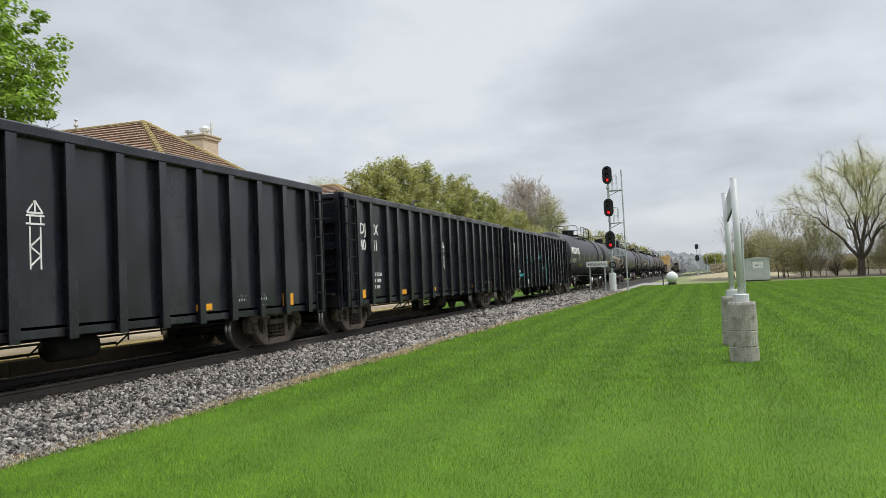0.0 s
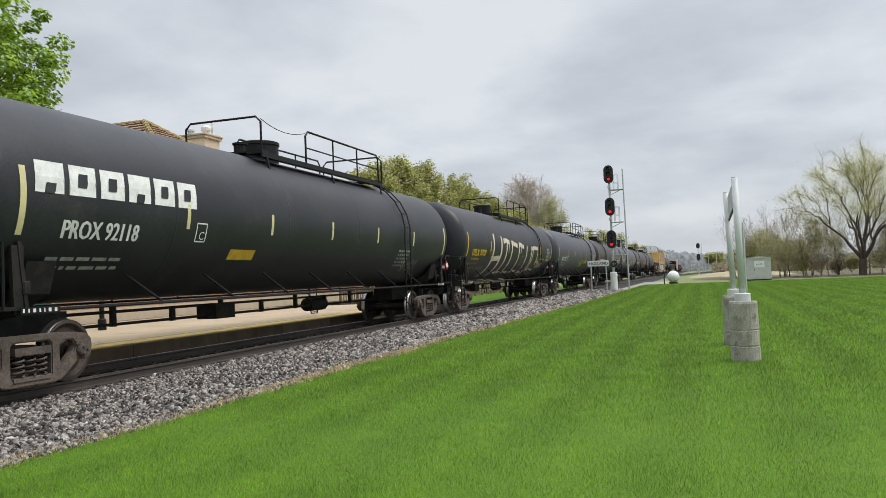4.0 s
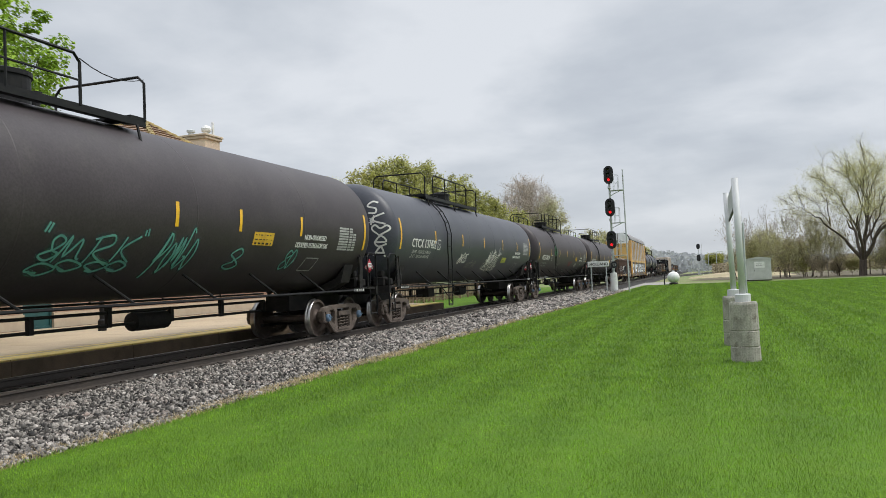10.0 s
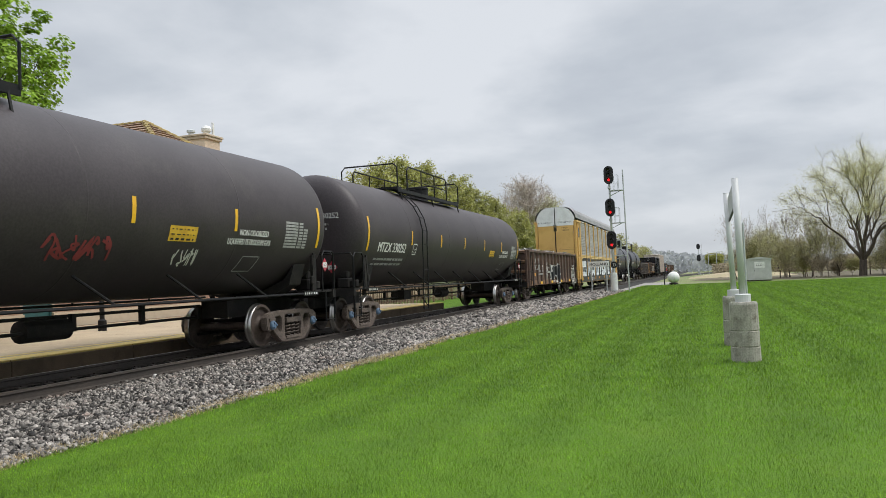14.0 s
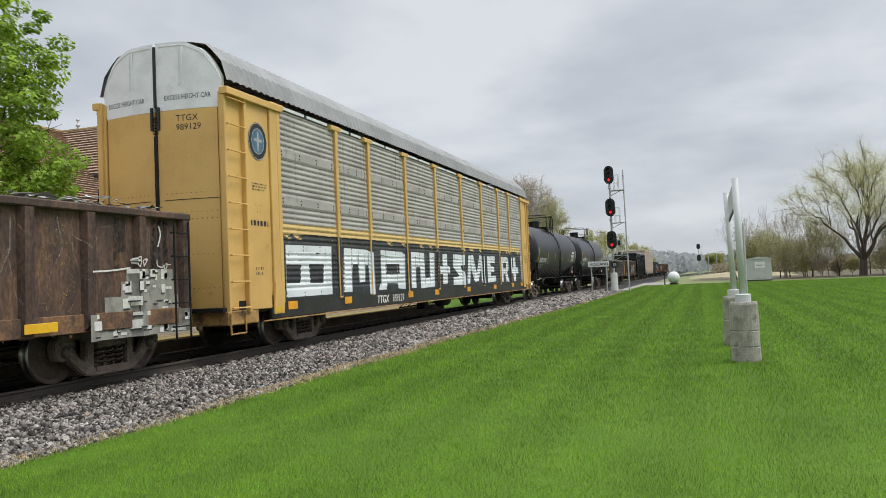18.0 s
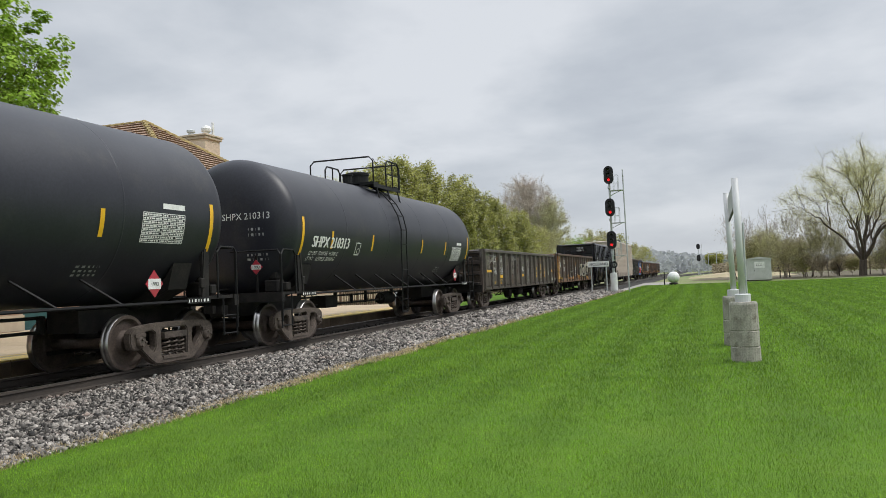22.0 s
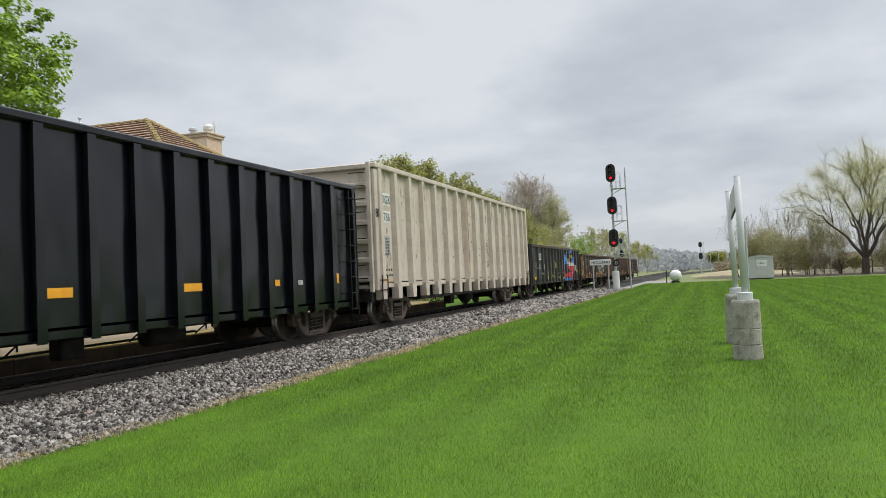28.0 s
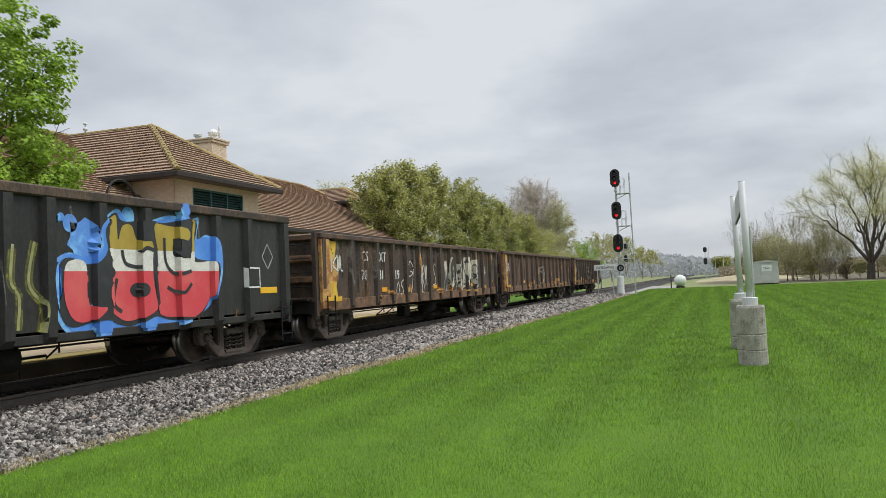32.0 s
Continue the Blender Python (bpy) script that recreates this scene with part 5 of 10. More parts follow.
    sprayed([[(2.66, 1.90), (2.78, 1.84)], [(2.72, 1.84), (2.76, 1.66)], [(2.84, 1.82), (2.94, 1.70), (2.98, 1.84)], [(3.02, 1.70), (3.04, 1.84), (3.12, 1.72)], [(2.78, 1.52), (2.84, 1.34), (2.92, 1.54)], [(2.98, 1.36), (2.98, 1.54), (3.08, 1.42)], [(2.72, 1.20), (2.88, 1.24), (2.76, 1.02)], [(2.92, 1.04), (2.96, 1.22), (3.04, 1.04)]], TAG_TEAL, .024, None, "teal sprayed words")
    sprayed([[(3.52, 1.78), (3.72, 1.90), (3.90, 1.88), (3.60, 1.80), (3.76, 1.74), (3.88, 1.64), (3.76, 1.54), (3.54, 1.56)], [(3.76, 1.56), (3.90, 1.42), (3.74, 1.30), (3.52, 1.34)], [(3.98, 1.80), (3.86, 1.56), (4.02, 1.34)]], TAG_PALECYAN, .026, None, "pale cyan sprayed figure")
    sprayed([[(4.46, 1.76), (4.60, 1.84), (4.72, 1.80), (4.56, 1.74), (4.50, 1.68), (4.64, 1.62), (4.74, 1.70)], [(4.74, 1.74), (4.72, 1.54), (4.80, 1.32)]], TAG_PALECYAN, .026, None, "pale cyan sprayed figure")
    sprayed([[(5.32, 1.80), (5.46, 1.96), (5.52, 1.84), (5.40, 1.86)], [(5.68, 1.98), (5.60, 1.90), (5.70, 1.84)], [(5.76, 2.12), (5.78, 1.88)], [(5.94, 2.02), (5.80, 1.94), (5.98, 1.84)], [(5.46, 1.76), (5.46, 1.62)], [(5.56, 1.60), (5.58, 1.78), (5.66, 1.76), (5.68, 1.60)], [(5.74, 1.58), (5.76, 1.76), (5.86, 1.58)], [(6.12, 1.76), (6.0, 1.60), (5.94, 1.40)], [(5.36, 1.40), (5.50, 1.46), (5.54, 1.36), (5.40, 1.36)], [(5.64, 1.44), (5.70, 1.34), (5.80, 1.46), (5.76, 1.26)]], TAG_WHITE, .030, None, "white sprayed words")
    sprayed([[(6.5, 1.22), (6.68, 1.24), (6.62, 1.18), (6.84, 1.26), (6.80, 1.16)]], TAG_CYAN, .03)


def build_oil_tanks():
    # first tank car: bold white plain block shapes for the maker's name
    car, half, face, c = tank_car("black tank car with bold white block emblem and yellow tape", 53.3, 70.7, DULLBLACK, 5.0, (-1.9, 4.75), -.45, rail=(.1, 4.5), dome_r=.46, tapes=(-5.25, -2.5, .25, 3.0, 5.75), stripe_mat=PALETAPE)
    for i in range(6):
        y = -8.52 + i * .595
        area("name_emblem", car, STENCIL, face, [(y, 2.66), (y + .50, 2.66), (y + .54, 3.10), (y + .04, 3.10)], "white block emblem shape", False)
        area("emblem_gap", car, DULLBLACK, tank_face(1.53, 2.68, lift=.010), [(y + .16, 2.66 if i % 3 == 0 else 2.78), (y + .34, 2.66 if i % 3 == 0 else 2.78), (y + .37, 2.80 if i % 3 == 0 else 2.98), (y + .19, 2.80 if i % 3 == 0 else 2.98)], "", False)
    letters("reporting_mark", "PROX 92118", -8.0, 2.05, .28, face, STENCIL, car, bold=.007, squeeze=.74)
    bars("small_print", car, STENCIL_DIM, face, -8.1, 1.70, 1.5, 2, .16, .06, 5)
    plate_mark(car, face, -5.0, 2.10)
    paint("warning_label", car, STENCIL_YELLOW, face, patches=[(-3.82, -2.95, 1.76, 1.98)])
    bars("small_print", car, STENCIL_DIM, face, 4.7, 2.1, .9, 5, .12, .06, 6)
    scribble("spray_tag", car, TAG_GREY, face, 5.4, 6.6, 1.4, 1.9, .035, 5, 9)
    TRAIN.append((car, c))

    # second: cream roller letters
    car, half, face, c = tank_car("black tank car with large cream roller-painted graffiti letters", 73.6, 90.6, DULLBLACK, 4.9, (-1.3, 5.0), -.75, rail=(.35, 4.6), tapes=(-5.15, -1.95, .58, 2.9, 5.35))
    letters("reporting_mark", "UTLX", -7.82, 2.10, .27, face, STENCIL_YELLOW, car, bold=.010, squeeze=1.05)
    letters("car_number", "958329", -6.70, 2.12, .26, face, STENCIL_YELLOW, car, bold=.007, squeeze=.84)
    letters("maker_line", "THE TANK CAR PEOPLE", -7.75, 1.93, .085, face, STENCIL_YELLOW, car, bold=.002, squeeze=.86)
    letters("load_limit", "LD LMT  162800 LB  73 850 KG", -7.95, 1.72, .085, face, STENCIL_YELLOW, car, squeeze=.92)
    letters("load_limit", "LT WT  100200 LB  45 450 KG", -8.0, 1.52, .085, face, STENCIL_YELLOW, car, squeeze=.92)
    plate_mark(car, face, -5.05, 2.06, .28, STENCIL_YELLOW)
    roller = (([(-4.50, 3.06), (-4.48, 2.2), (-4.50, 1.28)], .19), ([(-3.17, 3.00), (-3.15, 2.2), (-3.22, 1.30)], .20), ([(-4.52, 2.00), (-3.9, 2.04), (-3.10, 2.06)], .22),
              ([(-2.80, 2.80), (-2.3, 2.84), (-1.72, 2.80)], .19), ([(-2.20, 2.86), (-2.18, 2.1), (-2.24, 1.46)], .17), ([(-2.66, 1.42), (-2.2, 1.46), (-1.66, 1.46)], .16), ([(-2.78, 2.90), (-2.1, 2.90)], .10),
              ([(-1.30, 2.80), (-.75, 2.74), (-.12, 2.66)], .19), ([(-1.22, 2.82), (-1.16, 2.1), (-1.22, 1.42)], .16), ([(-1.26, 1.44), (-.6, 1.46), (-.02, 1.44)], .15),
              ([(.20, 2.77), (.75, 2.72), (1.32, 2.64)], .19), ([(.26, 2.78), (.36, 2.1), (.40, 1.45)], .15), ([(.38, 1.46), (.9, 1.50), (1.46, 1.48)], .14),
              ([(2.02, 2.72), (2.06, 2.1), (2.12, 1.42)], .15), ([(2.08, 1.42), (2.6, 1.44), (3.22, 1.48)], .14), ([(3.20, 2.70), (3.24, 2.0), (3.32, 1.28)], .14),
              ([(3.35, 2.64), (4.0, 2.66), (4.74, 2.62)], .17), ([(3.52, 2.62), (3.56, 2.1), (3.58, 1.52)], .14), ([(3.54, 1.55), (4.3, 1.57), (5.10, 1.54)], .13), ([(4.70, 2.62), (4.78, 2.1), (4.86, 1.8)], .10))
    rg = random.Random(61)
    for pts, w in roller:
        pts = curve_through([(y - .16, 2.68 + 1.53 * math.asin((z - 2.68) / 1.53)) for y, z in pts], k=8)
        paint("roller_letter", car, TAG_CREAM, face, [(pts, w * .86)] + [([(y + rg.uniform(-.02, .02), z + rg.uniform(-.015, .015)) for y, z in pts], w) for _ in range(2)], label="large cream roller-painted letter stroke")
    for y in (.72, .98):
        paint("spray_tag", car, TAG_GREY, face, [(curve_through([(y, 1.6), (y + .1, 2.1), (y + .32, 2.2), (y + .36, 1.8), (y + .1, 1.66), (y + .30, 1.75)], k=6), .022)], label="thin grey looped tag")
    scribble("spray_tag", car, TAG_GREY, face, -6.4, -5.4, 1.35, 1.65, .03, 5, 12)
    scribble("spray_tag", car, TAG_WHITE, face, 5.1, 6.4, 1.5, 1.95, .045, 6, 13)
    paint("warning_label", car, STENCIL_YELLOW, face, patches=[(4.5, 5.25, 1.86, 2.0)])
    letters("contents_name", "LIQUEFIED PETROLEUM GAS", 5.3, 2.02, .11, face, STENCIL_YELLOW, car, bold=.003, squeeze=.72)
    data_panel(car, face, 7.2, 2.0)
    TRAIN.append((car, c))

    # third: bluish slate tank, lime tag
    car, half, face, c = tank_car("slate-black tank car with white marks and lime-yellow graffiti", 93.4, 110.4, SLATE, 5.45, (-.05, 6.1), -.45, rail=(.90, 5.0), tapes=(-4.98, -2.23, .53, 3.17, 5.9))
    letters("reporting_mark", "SHQX 5231", -7.27, 2.07, .27, face, STENCIL, car, bold=.008, squeeze=.86)
    letters("load_limit", "LD LMT  163000 LBS  73 960 KG", -7.28, 1.88, .105, face, STENCIL, car, squeeze=.80, slant=.1)
    letters("load_limit", "LT  WT  100000 LBS  45 350 KG", -7.33, 1.71, .105, face, STENCIL, car, squeeze=.80, slant=.1)
    plate_mark(car, face, -5.42, 2.05)
    tag("spray_tag", car, TAG_LIME, face, .30, 1.60, .33, .50, "cdn88", .075, .20, MIST_LIME, label="lime-yellow sprayed tag")
    tag("spray_tag", car, TAG_LIME, face, 2.05, 1.62, .36, .36, "RSA", .06, .15, MIST_LIME, .02, label="lime-yellow sprayed tag")
    paint("warning_label", car, STENCIL_YELLOW, face, patches=[(3.05, 3.80, 1.90, 2.16)])
    label_print(car, 1.53, 2.68, 3.05, 3.80, 1.90, 2.16)
    data_panel(car, face, 7.2, 1.95)
    bars("small_print", car, STENCIL_DIM, face, 5.6, 1.6, 1.0, 2, .12, .06, 5)
    TRAIN.append((car, c))


def build_gas_tanks():
    rows = ((113.0, 130.9, SOOT, "MTZX 330315", "brownish-black tank car with white marks and teal graffiti"),
            (133.5, 151.4, SLATE, "CTCX 137432", "slate-black tank car with white graffiti and yellow tape"),
            (154.1, 171.95, SOOT, "MTZX 330104", "brownish-black tank car with yellow tape and small tags"),
            (174.8, 192.3, SOOT, "MTZX 330252", "brownish-black tank car with yellow tape, few markings"))
    for k, (s0, s1, m, mark, label) in enumerate(rows):
        car, half, face, c = tank_car(label, s0, s1, m, -4.6, (-5.1, 1.25), -.75, blue=k != 1, placard="1075", rail=(-4.25, -.2), low=.12 if k != 1 else .02, tapes=((-5.58, -2.33, 1.29, 3.19, 5.56), (-5.84, -2.76, .19, 3.29, 6.07), (-5.5, -2.7, .05, 2.8, 5.6), (-5.5, -2.7, .05, 2.8, 5.6))[k])
        letters("reporting_mark", mark, -8.03, 2.10 if k != 1 else 2.29, .28, face, STENCIL, car, bold=.007, squeeze=.90 if k != 1 else .98, slant=.2 if k == 0 else .12 if k == 2 else 0)
        if k == 2:
            letters("load_limit", "LD LMT  162800LB  73800KG", -8.05, 1.85, .10, face, STENCIL_DIM, car, slant=.15)
            letters("load_limit", "LT WT  100200LB  45500KG", -8.05, 1.68, .10, face, STENCIL_DIM, car, slant=.15)
        elif k == 1:
            letters("load_limit", "LD LMT  165500 LBS  75100 KGS", -7.9, 2.10, .105, face, STENCIL, car, squeeze=.86)
            letters("load_limit", "LT WT    97500 LBS  44200 KGS", -7.95, 1.95, .105, face, STENCIL, car, squeeze=.86)
        else:
            bars("small_print", car, STENCIL_DIM, face, -8.1, 1.84, 2.2, 2, .16, .07, 5 + k)
        plate_mark(car, face, -5.32 if k != 1 else -5.6, 2.06 if k != 1 else 2.26)
        paint("warning_label", car, STENCIL_YELLOW if k != 1 else TAG_LIME, face, patches=[(3.70, 4.45, 2.10, 2.37) if k != 1 else (3.48, 4.25, 1.86, 2.10)])
        label_print(car, 1.53, 2.68, *((3.70, 4.45, 2.10, 2.37) if k != 1 else (3.48, 4.25, 1.86, 2.10)))
        letters("contents_name", "NON-ODORIZED", 5.75, 2.28, .12, face, STENCIL, car, bold=.003, squeeze=.80)
        letters("contents_name", "LIQUEFIED PETROLEUM GAS", 5.40, 2.10, .12, face, STENCIL, car, bold=.003, squeeze=.72)
        paint("test_mark", car, STENCIL_DIM, face, [([(6.0, 1.5), (6.6, 1.5), (6.7, 1.85), (6.1, 1.85), (6.0, 1.5)], .022)])
        data_panel(car, face, 7.45, 2.08 if k != 1 else 2.3, .95, .58)
        # number on the near head
        hd = lambda u, z: (u, -half + .06 - .46 * math.sqrt(max(0, 1 - (math.hypot(u, z - 2.68) / 1.53) ** 4.35)), z)
        letters("head_number", mark, -.15, 2.98, .15, hd, STENCIL, car, squeeze=.9)
        bars("small_print", car, STENCIL_DIM, hd, -.05, 2.80, .75, 2, .12, .06, 8)
        if k == 0:
            for y, z, w, h, word, sl in ((-7.6, 1.5, .26, .4, "gnR", .1), (-5.9, 1.52, .30, .5, "8nY", .1), (-3.95, 1.58, .28, .5, "AoL", .1), (-1.45, 1.66, .48, .42, "8nRK", .15), (-1.55, 1.46, .52, .30, "OOOO", .0), (1.0, 1.55, .20, .62, "PonGo", .18),
                                     (-1.50, 2.02, .18, .24, "'", .08), (.55, 2.0, .18, .24, "'", -.05), (3.05, 1.55, .6, .50, "8", .2), (5.05, 1.52, .3, .5, "8o", .15)):
                tag("spray_tag", car, TAG_TEAL, face, y, z, w, h, word, .036, sl, MIST_TEAL, label="teal spray-painted tag")
        if k == 1:
            for z, ch in ((3.25, "S"), (2.92, "K"), (2.60, "h"), (2.28, "e"), (1.98, "A")):
                tag("spray_tag", car, TAG_WHITE, hd, .72 + (3.3 - z) * .14, z, .42, .30, ch, .05, .05, label="white vertical tag")
            tag("spray_tag", car, TAG_WHITE, face, -2.95, 1.78, .22, .36, "dnReS", .045, .1)
            tag("spray_tag", car, TAG_GREY, face, -1.60, 1.60, .24, .26, "nRtnR", .03)
            tag("spray_tag", car, TAG_WHITE, face, .80, 1.62, .32, .66, "dnwRAtc", .038, .25, MIST_WHITE, .012, label="large white sprayed tag")
            tag("spray_tag", car, TAG_WHITE, face, 1.10, 1.58, .34, .55, "nSKoG", .030, .3, None, .01, label="thin white sprayed lines")
            tag("spray_tag", car, TAG_WHITE, face, .95, 1.42, .50, .26, "O8O8", .035, .1, label="white sprayed underline")
        if k == 2:
            scribble("spray_tag", car, TAG_GREEN, face, -4.3, -3.7, 2.35, 2.95, .035, 6, 81, "small green tag")
            scribble("spray_tag", car, TAG_DULLRED, face, 1.15, 2.45, 1.70, 2.12, .05, 6, 82, "dull red tag")
            scribble("spray_tag", car, TAG_WHITE, face, 4.0, 4.65, 1.62, 2.0, .03, 5, 83)
            scribble("spray_tag", car, TAG_GREY, face, -3.2, -2.2, 1.5, 2.0, .02, 5, 84)
        TRAIN.append((car, c))


def build_scrap_gondola():
    car, half, face, ribs, c = gondola("rusted brown gondola car heaped with scrap, white graffiti", 194.7, 210.1, .74, 2.58, 15, GONDOLA_RUST, rib_out=1.55, taper=.3, scrap=True, chord=.12, ends=4, sillmat=SILLRUST)
    for ch, y, z in (("C", -6.36, 1.90), ("S", -6.10, 1.90), ("X", -5.82, 1.90), ("T", -5.50, 1.90), ("7", -6.10, 1.56), ("4", -5.84, 1.56), ("7", -5.56, 1.56)):
        letters("reporting_mark", ch, y, z, .27, face, STENCIL_DIM, car, bold=.007, squeeze=.85)
    for ch, y in (("9", -5.05), ("7", -4.74), ("9", -4.43)):
        letters("car_number", ch, y, 1.57, .27, face, STENCIL, car, bold=.007, squeeze=.85)
    bars("small_print", car, STENCIL_DIM, face, -5.0, 1.45, .8, 2, .16, .08, 3)
    plates(car, 1.56, [-4.82, -1.73, 1.40, 4.47], .86, .55, .13, REFLECT_Y)
    paint("orange_plate", car, ORANGE_Y, face, patches=[(ribs[1] + .35, ribs[1] + .75, 1.22, 1.38)])
    for z, word in ((1.72, "'o'"), (1.50, "8nR8"), (1.28, "OO8O"), (.98, "LtLt")):
        tag("spray_tag", car, TAG_WHITE, face, -2.95, z, .17, .26, word, .028, label="white tangled tag")
    layer = [rib_face(1.444 + .005 * k, 1.554 + .005 * k, ribs, .118 + .022 * k) for k in range(4)]
    # four black letters with white edges and a white band of drips below
    word = ([(-1.85, 1.79), (-1.52, 1.84), (-1.28, 1.71), (-1.26, 1.38), (-1.35, 1.06), (-1.62, .99), (-1.8, 1.03), (-1.86, 1.39)],
            [(-1.22, 1.78), (-.79, 1.82), (-.51, 1.73), (-.58, 1.3), (-.64, .92), (-.85, .91), (-.86, 1.32), (-1.01, 1.29), (-1.09, .94), (-1.28, .93)],
            [(-.46, 1.71), (-.04, 1.79), (.11, 1.36), (.21, 1.83), (.40, 1.81), (.31, .94), (.10, .89), (-.19, 1.31), (-.26, .90), (-.52, .89)],
            [(.44, 1.77), (.78, 1.84), (.81, 1.53), (.91, 1.90), (1.22, 1.53), (1.48, 1.46), (1.41, 1.27), (1.02, 1.24), (1.51, 1.14), (1.44, .96), (.91, .79), (.71, .76), (.64, 1.11), (.55, .87), (.31, .88)])
    area("spray_letter", car, TAG_WHITE, layer[0], [(-1.97, .93), (-1.84, 1.0), (-1.28, .97), (-.79, .96), (-.26, .94), (.31, .93), (.91, .82), (1.49, .98), (1.43, .83), (.78, .68), (.19, .79), (-.59, .78), (-1.09, .86), (-1.85, .81)], "white band of drips under the sprayed letters", False)
    for o in word:
        paint("letter_edge", car, TAG_WHITE, layer[0], [(o + o[:2], .085)], label="white edge of a sprayed letter")
        area("letter_face", car, TAG_BLACK, layer[1], o, "black letter face", False)
    area("letter_gap", car, TAG_WHITE, layer[2], [(-1.58, 1.50), (-1.46, 1.33), (-1.52, 1.13), (-1.62, 1.18)], "", False)
    paint("letter_shine", car, TAG_WHITE, layer[2], [([(.50, 1.60), (.60, 1.22)], .05), ([(.62, 1.25), (.74, .86)], .07), ([(-.86, 1.30), (-.78, .95)], .05), ([(1.02, 1.25), (1.38, 1.36)], .05), ([(-.44, 1.6), (-.40, 1.0)], .03)])
    bars("sprayed_words", car, TAG_WHITE, layer[2], -1.85, 1.02, .5, 1, .1, .06, 3)
    streaks("scuffed_paint", car, SCUFF, face, -half + .2, half - .2, .95, 2.38, 120, .018, 91, .20, "fine pale scratches")
    rg = random.Random(17)
    # flaking grey and white paint in blocky steps near the far end
    steps = [(5.35, .60, 7.65, .98), (5.75, .98, 7.45, 1.22), (6.10, 1.22, 7.34, 1.45), (6.22, 1.45, 7.32, 1.64)]
    paint("spray_patch", car, TAG_GREY, layer[0], patches=[(y0, y1, z0, z1) for y0, z0, y1, z1 in steps], label="flaking grey paint patch")
    chips = []
    for _ in range(70):
        y0, z0, y1, z1 = steps[rg.choice((0, 0, 1, 2, 3))]
        y, z = rg.uniform(y0, y1 - .12), rg.uniform(z0, z1 - .06)
        w, h = rg.uniform(.05, .16), rg.uniform(.03, .20)
        chips.append((y, min(y + w, y1), z, min(z + h, z1)))
    tagged(paint("paint_chip", car, TAG_WHITE, layer[1], patches=chips[:56], label="white flakes of peeling paint"), kind="stuff")
    tagged(paint("paint_chip", car, TAG_BLACK, layer[2], patches=[(y0, y1, z0, z0 + .022) for y0, y1, z0, z1 in chips[40:]]), kind="stuff")
    curls = []
    for y, z in ((6.35, 1.74), (6.55, 1.70), (7.0, 1.74), (7.2, 1.70)):
        curls.append((curve_through([(y + rg.uniform(-.09, .09), z + rg.uniform(-.08, .10)) for _ in range(6)], k=5), .02))
    curls += [(curve_through([(5.4, 1.60), (5.9, 1.62), (6.3, 1.66)]), .025), (curve_through([(6.95, 2.0), (7.02, 2.2), (6.98, 2.34)]), .03)]
    paint("spray_tag", car, TAG_WHITE, layer[2], curls, label="small white curls above the patch")
    # short scratches in every direction where the paint has rusted
    marks = []
    for i in range(520):
        y, z = rg.uniform(ribs[8], half - 2.3), rg.uniform(1.05, 2.38)
        if min(abs(y - q) for q in ribs) < .26 or noise.noise((y * 1.7, z * 2.2, 4.0)) < -.12:
            continue
        a, l = rg.uniform(0, 6.28), rg.uniform(.03, .10)
        marks.append(([(y, z), (y + l * math.cos(a), z + l * math.sin(a)), (y + l * math.cos(a + .8) * 1.5, z + l * math.sin(a + .8) * 1.5)], rg.uniform(.008, .02)))
    tagged(paint("ochre_wear", car, OCHRE, face, marks, label="ochre scratches in rusted paint"), kind="stuff")
    streaks("rust_wash", car, GRIME, face, -half, half, .74, 1.15, 120, .10, 93, .03, "rusty wash along the sill", False)
    streaks("grime_wash", car, SOOTWASH, face, -half, half, 1.0, 2.44, 70, .12, 94, .04, "dark grime runs")
    TRAIN.append((car, c))


